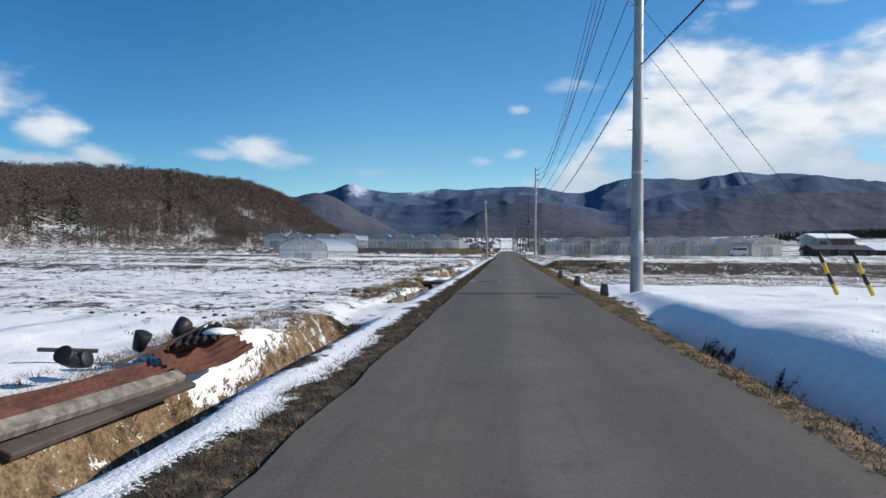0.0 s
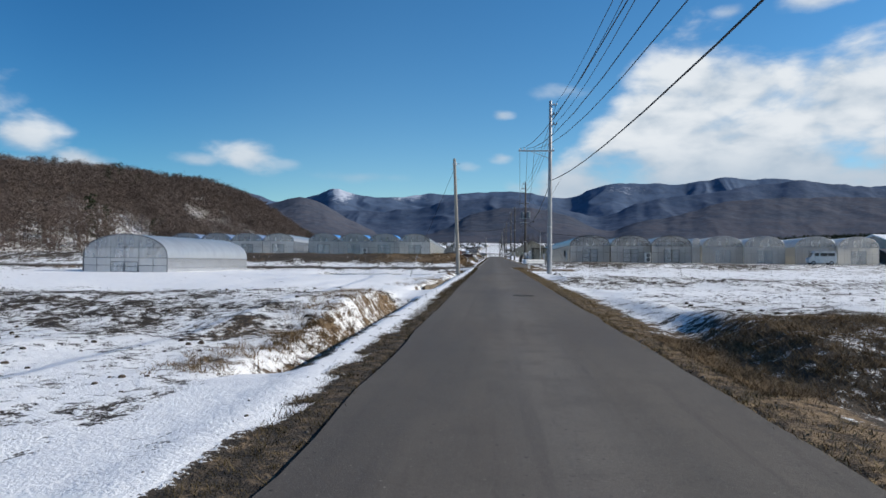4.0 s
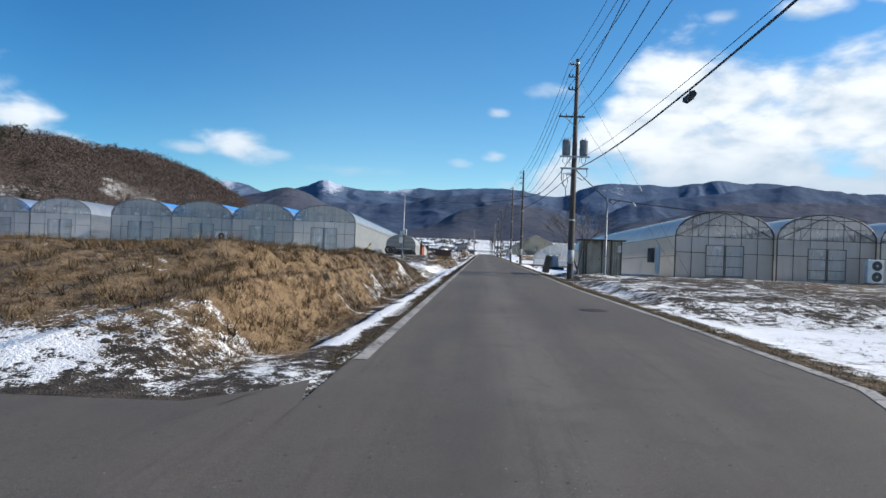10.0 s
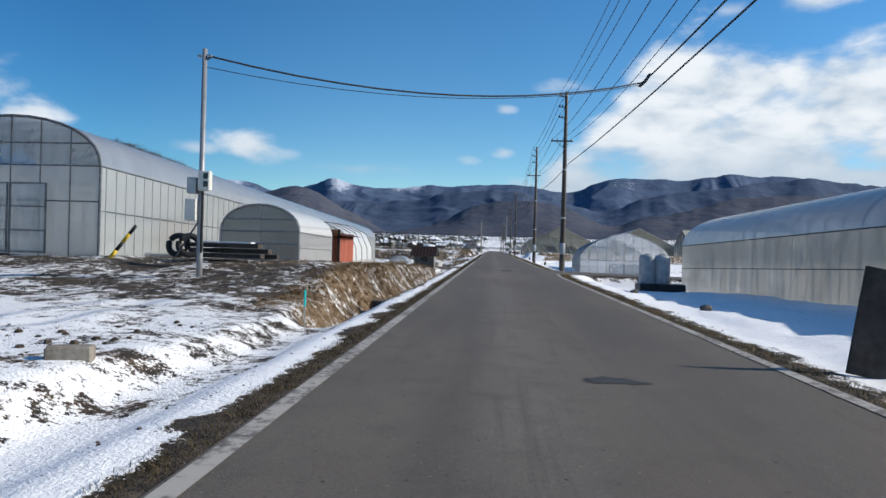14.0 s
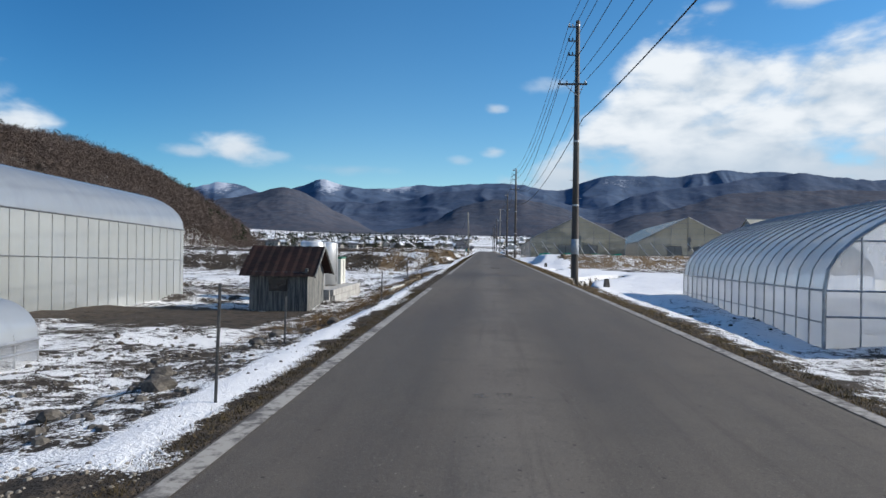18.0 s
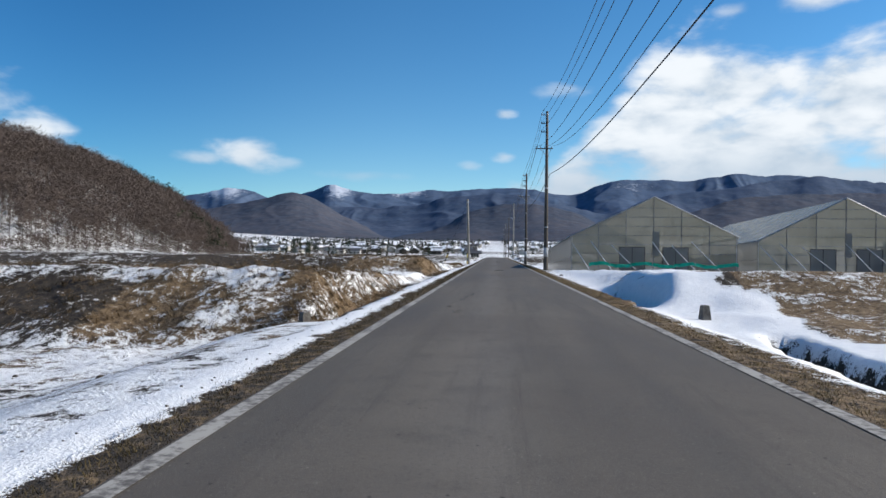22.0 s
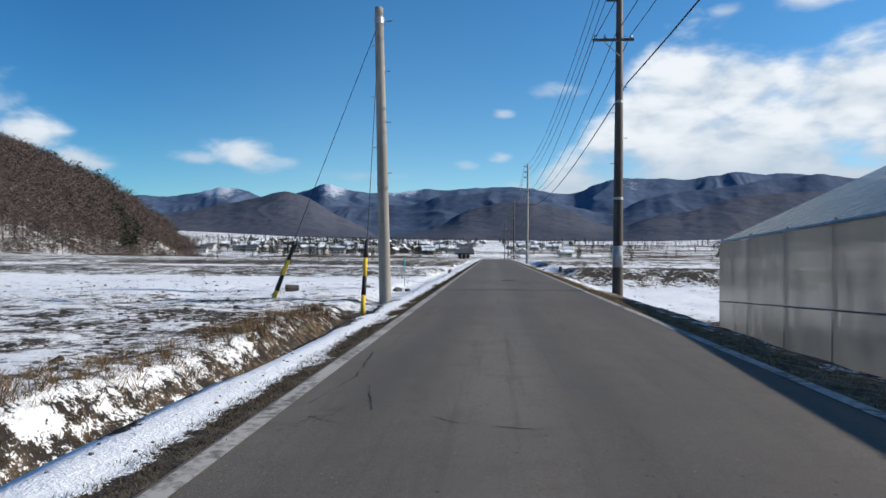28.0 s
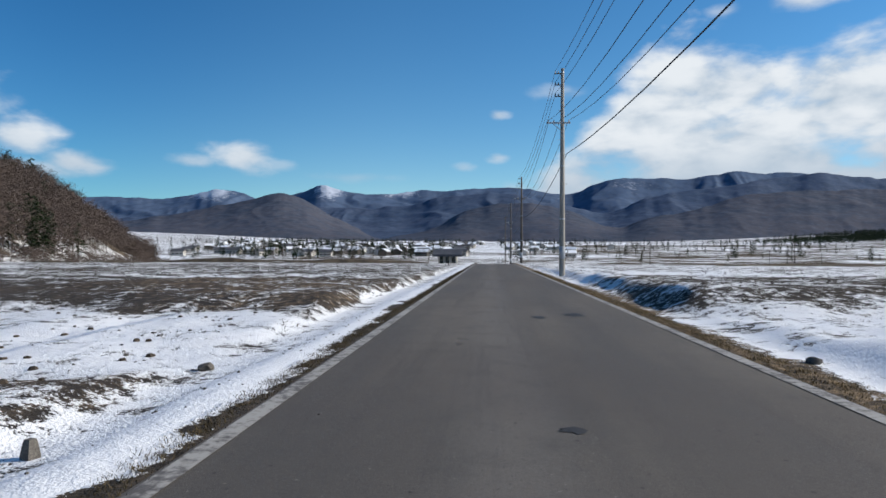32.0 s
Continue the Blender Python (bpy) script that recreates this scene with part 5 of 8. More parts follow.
def gable_house(label, x0, x1, y0, y1, z0, z1, eave, ridge, bays=6, wall="fibreglass", roof="fibreglass", side="film_grey", stays=True):
    """A pitched greenhouse with its gable to -y; eave and ridge are levels above the road."""
    w, L = x1 - x0, y1 - y0
    g = thing("greenhouse", label, "greenhouse", ((x0 + x1) / 2, y0, z0), 0, "pitched greenhouses")
    e, r = eave - z0, ridge - z0
    fall = lambda y: (z1 - z0) * y / L * 1.35
    low = lambda y: (z1 - z0) * y / L - 0.15
    for s in (-1, 1):
        part("roof_sheet", Geo().sheet([[(s * (w / 2 + 0.15), y, e - 0.05 + fall(y)), (s * w / 4, y, (e + r) / 2 + fall(y)), (0, y, r + fall(y))] for y in (-0.15, L * 0.5, L + 0.15)]), M[roof], g)
        part("side_sheet", Geo().sheet([[(s * w / 2, y, low(y)), (s * w / 2, y, e + fall(y))] for y in (0, L * 0.25, L * 0.5, L * 0.75, L)]), M[side], g)
        n = int(L / 2.0)
        post = Geo().box((0, 0, e / 2 - 0.3), (0.05, 0.05, e + 0.8)).mesh("post", M["galv"])
        for k in range(n + 1):
            part("post", post, None, g, at=pose(s * (w / 2 - 0.06), L * k / n, fall(L * k / n)))
        part("eave_rail", Geo().tube([(s * (w / 2 + 0.04), 0, e), (s * (w / 2 + 0.04), L, e + fall(L))], 0.04, 6), M["galv"], g)
        part("side_rail", Geo().tube([(s * (w / 2 + 0.02), 0, e * 0.42), (s * (w / 2 + 0.02), L, e * 0.42 + fall(L))], 0.018, 5), M["frame_grey"], g)
        part("barge_board", Geo().tube([(s * (w / 2 + 0.15), -0.17, e - 0.05), (0, -0.17, r + 0.02)], 0.055, 6), M["galv"], g)
    for y in (0.0, L):
        part("gable_sheet", Geo().add([(-w / 2, y, low(y)), (w / 2, y, low(y)), (w / 2, y, e + fall(y)), (0, y, r + fall(y)), (-w / 2, y, e + fall(y))], [(0, 1, 2, 3, 4)]), M[wall], g)
    for k in range(1, bays):
        x = -w / 2 + w * k / bays
        part("mullion", Geo().box((x, -0.04, (r - (r - e) * abs(x) / (w / 2)) / 2 - 0.05), (0.05, 0.05, r - (r - e) * abs(x) / (w / 2))), M["frame_grey"], g)
    for k in range(1, 8):
        z = r * k / 8.2
        half = w / 2 if z < e else w / 2 * (r - z) / (r - e)
        part("rail", Geo().box((0, -0.06, z), (2 * half, 0.03, 0.04)), M["frame_grey"], g)
    for s in (-0.5, 0.5):
        d = part("door", Geo().box((s * w * 0.26, -0.09, 0.95), (1.9, 0.02, 1.9)), M["film_grey"], g)
        f = Geo()
        for bx in (-0.95, 0.0, 0.95):
            f.box((s * w * 0.26 + bx, -0.11, 0.95), (0.05, 0.03, 1.9))
        f.box((s * w * 0.26, -0.11, 1.9), (1.95, 0.03, 0.05))
        part("door_frame", f, M["dark_steel"], d)
    part("dark_panel", Geo().box((0.15 * w / 12, -0.075, 2.2), (0.5, 0.03, 1.9)), M["film_grey"], g, "grey sheet over the middle bay")
    if stays:
        for k, x in enumerate((-0.40, -0.27, -0.12, 0.08, 0.22, 0.36)):
            part("stay_pole", Geo().tube([(x * w, -2.3, -0.05), (x * w - 1.1 - 0.3 * (k % 3), -0.1, 2.05 + 0.3 * (k % 2))], 0.032, 6), M["white_paint"], g, "pale leaning prop")
    return g


gable_house("wide pitched greenhouse of yellowed sheets near the road", 6.15, 18.75, 258.4, 282.7, -0.2, -1.0, 2.55, 5.6)
gable_house("second pitched greenhouse of yellowed sheets", 20.6, 33.8, 259.4, 285.0, -0.2, -0.9, 2.3, 5.65)


def cross_house():
    g = thing("greenhouse", "long yellowed greenhouse with its ridge across the view", "greenhouse", (36.0, 256.0, -0.2), 0, "pitched greenhouses")
    L, w, e, r = 42.0, 12.5, 2.5, 5.8
    for y0, y1 in ((0, w / 2), (w, w / 2)):
        part("roof_sheet", Geo().sheet([[(x, y0, e), (x, (y0 + y1) / 2, (e + r) / 2), (x, y1, r)] for x in (-0.1, 14, 28, L)]), M["yellow_roof"], g)
    part("side_sheet", Geo().sheet([[(x, 0, -0.3), (x, 0, e)] for x in (0, 14, 28, L)]), M["film_grey"], g)
    part("side_sheet", Geo().sheet([[(x, w, -0.3), (x, w, e)] for x in (0, 14, 28, L)]), M["film_grey"], g)
    for x in (0, L):
        part("gable_sheet", Geo().add([(x, 0, -0.3), (x, w, -0.3), (x, w, e), (x, w / 2, r), (x, 0, e)], [(0, 1, 2, 3, 4)]), M["fibreglass"], g)
    for k in range(8):
        part("post", Geo().box((L * k / 7, -0.03, e / 2), (0.07, 0.06, e)), M["galv"], g)
    part("ridge_cap", Geo().tube([(-0.2, w / 2, r + 0.03), (L, w / 2, r + 0.03)], 0.06, 6), M["galv"], g)
    part("eave_rail", Geo().tube([(-0.1, -0.04, e), (L, -0.04, e)], 0.05, 6), M["galv"], g)
    for k in range(1, 5):
        part("barge_bar", Geo().tube([(-0.04, w * k / 5, -0.3), (-0.04, w * k / 5, e + (r - e) * (1 - abs(k / 2.5 - 1)))], 0.03, 5), M["galv"], g)


cross_house()


def crop_net():
    g = thing("crop_net", "bright green net hung on stakes before the greenhouse", "net", (7.0, 254.6, 0.0))
    rows = []
    rnd = random.Random(4)
    for k in range(40):
        x = 10.5 * k / 39
        top = 0.52 + 0.10 * math.sin(x * 2.0) + rnd.uniform(-0.03, 0.03)
        z = float(ground_height(np.array(7.0 + x), np.array(254.6)))
        rows.append([(x, 0.05 * math.sin(x * 5), top), (x, 0.08 * math.cos(x * 4), top - 0.10), (x, -0.05 + 0.06 * math.sin(x * 7), top - 0.22 - 0.05 * rnd.random())])
    part("netting", Geo().sheet(rows), M["green_net"], g, shade=True)
    for k in range(8):
        x = 10.5 * k / 7
        z = float(ground_height(np.array(7.0 + x), np.array(254.6)))
        part("stake", Geo().tube([(x, 0, z - 0.1), (x, 0, 0.65)], 0.014, 5), M["galv"], g)


crop_net()


# ---- lanes and road fittings ----
def build_lane(points, name_label):
    rows = []
    for i, (x, y, w) in enumerate(points):
        x2, y2, _ = points[min(i + 1, len(points) - 1)]
        x1, y1, _ = points[max(i - 1, 0)]
        n = Vector((y2 - y1, x1 - x2)).normalized()
        mid = [(x + n.x * w * u, y + n.y * w * u) for u in (-0.5, -0.25, 0, 0.25, 0.5)]
        rows.append([(px, py, float(ground_height(np.array(px), np.array(py))) + (0.05 if 0 < k < 4 else 0.02)) for k, (px, py) in enumerate(mid)])
    return tagged(part("road", Geo().sheet(rows), M["asphalt"], shade=True), name_label, "road", kind="structure")


build_lane([(-1.35, 97.6, 5.6), (-1.9, 97.5, 4.9)] + [(-2.6 - 1.5 * k, 97.5, 4.0) for k in range(40)], "narrow grey side lane between the fields")
build_lane([(3.1, 167.0, 5.6)] + [(4.0 + 1.5 * k, 167.0, 4.6) for k in range(40)], "grey side lane past the plastic tunnel")


def road_top(x, y):
    a, b = float(left_edge(y)), float(right_edge(y))
    return float(crown(np.array(float(y)), np.array((2 * x - a - b) / (b - a))))


def manhole(x, y, r=0.31, square=False):
    m = thing("manhole_cover", "round iron manhole cover set in the asphalt", "manhole cover", (x, y, road_top(x, y)), group="manhole covers")
    lid = part("lid", Geo().tube([(0, 0, -0.02), (0, 0, 0.006), (0, 0, 0.009)], [r, r, r * 0.96], 28), M["iron"], m)
    g = Geo()
    for k in range(6):
        rr = r * (0.2 + 0.13 * k)
        n = 5 + k * 3
        for j in range(n):
            a = 2 * math.pi * j / n + k
            g.box((rr * math.cos(a), rr * math.sin(a), 0.009), (0.035, 0.035, 0.005))
    tread = part("tread", g, M["iron"], lid)
    tread["kind"] = "stuff"
    if square:
        w, d = 0.60, 0.47
        frame_pts = Geo()
        ring = [(r * 1.02 * math.cos(2 * math.pi * k / 32), r * 1.02 * math.sin(2 * math.pi * k / 32)) for k in range(32)]
        outer = []
        for cx, cy in ring:
            s = min(w / max(abs(cx), 1e-6), d / max(abs(cy), 1e-6))
            outer.append((cx * s, cy * s))
        for cx in (-w, w):
            for cy in (-d, d):
                near = min(range(32), key=lambda i: math.hypot(outer[i][0] - cx, outer[i][1] - cy))
                outer[near] = (cx, cy)
        frame_pts.add([(px, py, 0.006) for px, py in ring] + [(px, py, 0.005) for px, py in outer], [(k, (k + 1) % 32, 32 + (k + 1) % 32, 32 + k) for k in range(32)])
        part("concrete_collar", frame_pts, M["old_concrete"], m, "square pale concrete collar")


M["iron"] = plain("cast_iron", (0.055, 0.048, 0.043), (0.10, 0.088, 0.078), 12, 0.75, 0.15, 0.3)
manhole(-0.86, 23.15, 0.44, True)
for x, y in ((0.73, 15.85), (0.48, 56.9), (1.96, 108.9), (0.55, 165.2), (0.55, 206.85), (0.53, 249.4), (0.63, 291.8)):
    manhole(x, y)

M["crack"] = plain("crack_filler", (0.014, 0.014, 0.014), (0.03, 0.029, 0.028), 8, 0.9)
M["tar"] = plain("tar_patch", (0.030, 0.029, 0.028), (0.046, 0.044, 0.043), 3, 0.7)
k = Mat("pale_road_scuff", 0.9)
k.color((0.16, 0.155, 0.15))
k.put(k.bsdf.inputs["Alpha"], k.step(k.math("ADD", k.math("MULTIPLY", k.noise(3.0, 5, 0.65, (3, 0.7, 1)), 0.7), k.math("MULTIPLY", k.noise(40, 3), 0.3)), 0.46, 0.66, 0.0, 0.6))
M["scuff"] = k.mat


def crack(pts, seed, width=0.006):
    rnd = random.Random(seed)
    rows = []
    for (ax, ay), (bx, by) in zip(pts[:-1], pts[1:]):
        n = max(3, int(math.hypot(bx - ax, by - ay) / 0.12))
        for k in range(n):
            t = k / n
            x, y = ax + (bx - ax) * t + rnd.uniform(-0.012, 0.012), ay + (by - ay) * t + rnd.uniform(-0.02, 0.02)
            w = width * max(0.02, rnd.uniform(-0.35, 1.2))
            z = road_top(x, y) + 0.004
            dx, dy = by - ay, ax - bx
            L = math.hypot(dx, dy)
            rows.append([(x - dx / L * w, y - dy / L * w, z), (x + dx / L * w, y + dy / L * w, z)])
    part("crack", Geo().sheet(rows), M["crack"], road)


for k, line in enumerate((((-1.0, 5.6), (0.07, 5.5)), ((0.7, 5.5), (1.45, 5.42)), ((-1.72, 277.5), (-0.8, 277.3), (0.1, 277.45)), ((0.95, 277.8), (2.0, 277.4)), ((-1.35, 69.7), (-0.4, 69.45), (1.5, 69.5)),
                          ((-0.5, 69.9), (-0.42, 69.4)), ((-1.4, 201.3), (-1.1, 200.4), (-1.2, 199.8)), ((-0.3, 200.9), (-0.22, 200.2)), ((-0.3, 199.7), (0.2, 199.5)), ((-1.4, 271.5), (-1.3, 270.0), (-1.45, 268.7)),
                          ((-1.1, 269.6), (-0.9, 268.6)), ((-0.8, 110.7), (0.5, 110.6), (1.95, 111.0)), ((0.0, 108.3), (0.06, 107.8), (0.18, 107.2)), ((-1.0, 269.0), (-0.3, 268.4), (0.4, 268.2)), ((0.6, 126.0), (2.5, 125.7)),
                          ((0.2, 31.0), (0.35, 29.8), (0.3, 28.2)), ((-1.3, 284.0), (0.8, 283.6)), ((1.2, 205.5), (2.6, 205.2)), ((0.1, 241.0), (0.15, 238.6)), ((-1.6, 101.6), (-2.4, 98.8), (-2.9, 97.6)))):
    crack(line, 100 + k)
for k in range(14):
    rnd = random.Random(300 + k)
    x, y = -1.5 + rnd.uniform(-0.15, 0.5), 199 + rnd.uniform(0, 3.0) if k < 7 else 267.5 + rnd.uniform(0, 4.0)
    crack([(x, y), (x + rnd.uniform(-0.25, 0.25), y + rnd.uniform(-0.4, 0.4)), (x + rnd.uniform(-0.3, 0.3), y + rnd.uniform(-0.5, 0.5))], 400 + k, 0.004)


def road_stain(x, y, rx, ry, mat, seed):
    rnd = random.Random(seed)
    n = 18
    pts = [(x + rx * rnd.uniform(0.5, 1.15) * math.cos(2 * math.pi * k / n), y + ry * rnd.uniform(0.5, 1.15) * math.sin(2 * math.pi * k / n)) for k in range(n)]
    part("road_patch", Geo().add([(x, y, road_top(x, y) + 0.005)] + [(a, b, road_top(a, b) + 0.004) for a, b in pts], [(0, 1 + k, 1 + (k + 1) % n) for k in range(n)]), mat, road)


for k, (x, y, rx, ry, m) in enumerate(((0.56, 308.2, 0.10, 0.10, "tar"), (0.9, 316.0, 0.16, 0.3, "tar"), (1.6, 316.5, 0.2, 0.5, "tar"), (-0.55, 222.4, 0.12, 0.9, "scuff"), (-0.75, 220.0, 0.10, 1.2, "scuff"), (-0.4, 224.0, 0.10, 0.8, "scuff"),
                                       (-0.5, 218.6, 0.12, 0.5, "scuff"), (-0.35, 312.5, 0.10, 0.6, "scuff"), (0.1, 173.0, 0.25, 0.15, "scuff"), (0.9, 137.0, 0.35, 0.2, "tar"), (0.1, 229.0, 0.25, 0.12, "scuff"), (0.6, 94.5, 0.3, 0.12, "tar"),
                                       (0.2, 34.0, 0.05, 0.05, "tar"), (0.02, 81.5, 0.05, 0.08, "tar"))):
    road_stain(x, y, rx, ry, M[m], 500 + k)


# ---- ditch walls ----
M["ditch_wall"] = plain("mossy_ditch_concrete", (0.065, 0.052, 0.034), (0.25, 0.205, 0.145), 2.8, 0.95, 0, 0.5)
def ditch_wall(ya, yb, height=0.55, pale=False, flush=False):
    w = thing("ditch_wall", "weathered concrete panels lining the roadside ditch", "ditch wall", (0, 0, 0), kind="structure")
    y, k = ya, 0
    while y < yb - 0.3:
        ln = min(1.8, yb - y)
        m = y + ln / 2
        d = float(verge_width(m) + snow_strip(m)) + (0.42 if flush else 0.86)
        top = min(-0.04, float(np.interp(m, LEFT_Y, LEFT_Z)) - 0.03) if flush else -0.27
        part("panel", Geo().box((float(left_edge(m)) - d + 0.012 * (k % 2), m, top - 0.03 * (k % 3) - height / 2), (0.11, ln - 0.02, height), None, 0.012), M["cream" if pale else "ditch_wall"], w)
        y += ln
        k += 1


ditch_wall(14.6, 21.4, flush=True)
ditch_wall(62.0, 77.0, flush=True)
ditch_wall(194.8, 201.5)
ditch_wall(190.6, 194.7, pale=True)
ditch_wall(265.0, 274.5)


def culvert(x0, x1, y0, y1, z):
    c = thing("culvert", "grey concrete slab bridging the ditch under patchy snow", "culvert", (x0, y0, z))
    w, ln = x1 - x0, y1 - y0
    part("slab", Geo().box((w / 2, ln / 2, -0.06), (w, ln, 0.12), None, 0.015), M["asphalt"], c)
    part("side_wall", Geo().box((w + 0.05, ln / 2, -0.42), (0.1, ln, 0.62)), M["old_concrete"], c)
    part("side_wall", Geo().box((-0.05, ln / 2, -0.42), (0.1, ln, 0.62)), M["old_concrete"], c)
    rnd = random.Random(int(y0 * 10))
    for k, (cx, cy, a, b) in enumerate(((0.30, 0.62, 0.26, 0.5), (0.78, 0.72, 0.2, 0.3))):
        n = 22
        rim = [(w * cx + w * a * rnd.uniform(0.75, 1.2) * math.cos(2 * math.pi * j / n), ln * cy + ln * b * rnd.uniform(0.75, 1.15) * math.sin(2 * math.pi * j / n)) for j in range(n)]
        inner = [(w * cx + (px - w * cx) * 0.8, ln * cy + (py - ln * cy) * 0.85) for px, py in rim]
        g = Geo().add([(px, py, 0.004) for px, py in rim] + [(px, py, 0.035) for px, py in inner] + [(w * cx, ln * cy, 0.045)],
                      [(j, (j + 1) % n, n + (j + 1) % n, n + j) for j in range(n)] + [(n + j, n + (j + 1) % n, 2 * n) for j in range(n)])
        part("snow_patch", g, M["snow_cap"], c, "patch of white snow", True)


culvert(-3.5, -2.42, 24.45, 27.3, -0.09)


# ---- small things along the road ----
def on_ground(x, y):
    return float(ground_height(np.array(float(x)), np.array(float(y))))


M["marker"] = plain("dark_marker_stone", (0.07, 0.062, 0.055), (0.17, 0.155, 0.135), 9, 0.95, 0, 0.5)


def marker_post(x, y, w=0.2, h=0.32):
    p = Geo()
    b, t = w / 2, w * 0.36
    p.add([(-b, -b, -0.1), (b, -b, -0.1), (b, b, -0.1), (-b, b, -0.1), (-b, -b, 0.02), (b, -b, 0.02), (b, b, 0.02), (-b, b, 0.02), (-t, -t, h - 0.02), (t, -t, h - 0.02), (t, t, h - 0.02), (-t, t, h - 0.02), (-t * 0.8, -t * 0.8, h), (t * 0.8, -t * 0.8, h), (t * 0.8, t * 0.8, h), (-t * 0.8, t * 0.8, h)],
          [(3, 2, 1, 0), (0, 1, 5, 4), (1, 2, 6, 5), (2, 3, 7, 6), (3, 0, 4, 7), (4, 5, 9, 8), (5, 6, 10, 9), (6, 7, 11, 10), (7, 4, 8, 11), (8, 9, 13, 12), (9, 10, 14, 13), (10, 11, 15, 14), (11, 8, 12, 15), (12, 13, 14, 15)])
    ob = part("marker_stone", p, M["marker"])
    ob.matrix_basis = pose(x, y, on_ground(x, y), 0, 0, x * 40)
    tagged(ob, "squat tapered concrete marker stone on the verge", "marker stone", "marker stones")


for q in ((2.31, 17.7), (2.05, 21.8), (1.96, 27.5), (-3.37, 218.0), (4.75, 220.4), (4.78, 194.5), (4.07, 304.7)):
    marker_post(*q)
marker_post(-2.74, 307.7, 0.08, 0.12)
marker_post(-2.6, 304.1, 0.15, 0.2)


def boulder(x, y, s, seed, flat=0.6):
    rnd = random.Random(seed)
    bm = bmesh.new()
    bmesh.ops.create_icosphere(bm, subdivisions=2, radius=s * 0.72)
    for v in bm.verts:
        n = noise.noise(v.co * (1.6 / s) + Vector((seed, 0, 0)))
        v.co *= 1 + 0.35 * n
        v.co.z *= flat
    me = bpy.data.meshes.new("stone")
    bm.to_mesh(me)
    bm.free()
    me.materials.append(M["stone"])
    ob = new("stone", me)
    ob.matrix_basis = pose(x, y, on_ground(x, y) + s * flat * 0.35, 0, 0, rnd.uniform(0, 360))
    tagged(ob, "rough grey-brown field stone lying in snow", "stone", "field stones")


for k, (x, y, s) in enumerate(((-3.5, 15.7, 0.16), (-3.75, 15.5, 0.13), (3.28, 77.6, 0.16), (3.5, 77.3, 0.12), (-3.1, 285.4, 0.22), (-3.5, 285.6, 0.16), (-2.75, 285.3, 0.15), (-4.0, 285.0, 0.14), (-2.9, 173.3, 0.2), (-3.2, 174.0, 0.16), (-3.4, 172.6, 0.14),
                               (-2.95, 176.0, 0.15), (-3.1, 177.3, 0.18), (-2.9, 178.5, 0.2), (-3.3, 179.6, 0.16), (-3.1, 181.0, 0.2), (4.2, 152.0, 0.16), (4.5, 146.0, 0.2), (-3.6, 277.2, 0.12), (-2.75, 180.3, 0.13), (3.9, 243.0, 0.15), (-6.4, 284.6, 0.2), (3.6, 311.5, 0.12), (-3.0, 310.8, 0.12))):
    boulder(x, y, s, k + 3)


def block(name, label, category, x, y, size, rz, mat, tilt=0.0, lift=0.0):
    g = Geo().box((0, 0, size[2] / 2 - 0.04), size, None, 0.015)
    ob = part(name, g, mat)
    ob.matrix_basis = pose(x, y, on_ground(x, y) + lift, tilt, 0, rz)
    return tagged(ob, label, category)


block("concrete_block", "grey concrete block half sunk in snow", "block", -3.7, 136.4, (0.36, 0.18, 0.15), 20, M["old_concrete"])
block("concrete_block", "grey concrete block half sunk in snow", "block", -4.41, 265.7, (0.42, 0.22, 0.2), -10, M["old_concrete"])
block("wooden_crate", "pale wooden box on the snowy field", "box", -5.96, 210.0, (0.3, 0.22, 0.2), 15, M["wood_pale"])
log_ob = part("log", Geo().tube([(-0.2, 0, 0.1), (0.2, 0.04, 0.1)], [0.1, 0.095], 12), M["bark"])
log_ob.matrix_basis = pose(-5.97, 283.4, on_ground(-5.97, 283.4), 0, 0, 10)
tagged(log_ob, "short sawn log lying in snow", "log")


def rod(x, y, h, label, mat="galv", lean=(0, 0), tip=None):
    p = thing("rod", label, "rod", (x, y, on_ground(x, y)), group="verge rods")
    part("shaft", Geo().tube([(0, 0, -0.2), (lean[0] * h, lean[1] * h, h)], 0.012, 6), M[mat], p)
    if tip:
        part("tip", Geo().tube([(lean[0] * h * 0.55, lean[1] * h * 0.55, h * 0.55), (lean[0] * h, lean[1] * h, h + 0.003)], 0.017, 8), M[tip], p, "turquoise upper half")
    return p


M["turquoise"] = plain("turquoise_plastic", (0.02, 0.5, 0.5), (0.04, 0.6, 0.58), 4, 0.4)
for x, y, h in ((-2.30, 168.0, 1.0), (-2.11, 172.6, 0.9), (-2.37, 182.5, 0.65), (-2.28, 187.2, 0.75), (-2.48, 193.7, 0.55), (-2.6, 176.0, 0.6)):
    rod(x, y, h, "thin rusty steel rod on the verge", "dark_steel", (0.08 * math.sin(y), 0.05))
rod(-3.25, 288.3, 1.05, "snow rod with a turquoise top", "galv", (0.01, 0), "turquoise")
rod(-3.0, 141.0, 0.55, "thin green garden stake in snow", "galv", (0, 0), "turquoise")
rod(-4.26, 92.6, 0.55, "bent iron rod stuck in snow", "dark_steel", (0.06, 0))
rod(-4.2, 92.2, 0.45, "bent iron rod stuck in snow", "dark_steel", (0.3, 0.1))
rod(-5.34, 77.9, 1.35, "leaning grey stake on the snow", "galv", (0.34, 0.17))

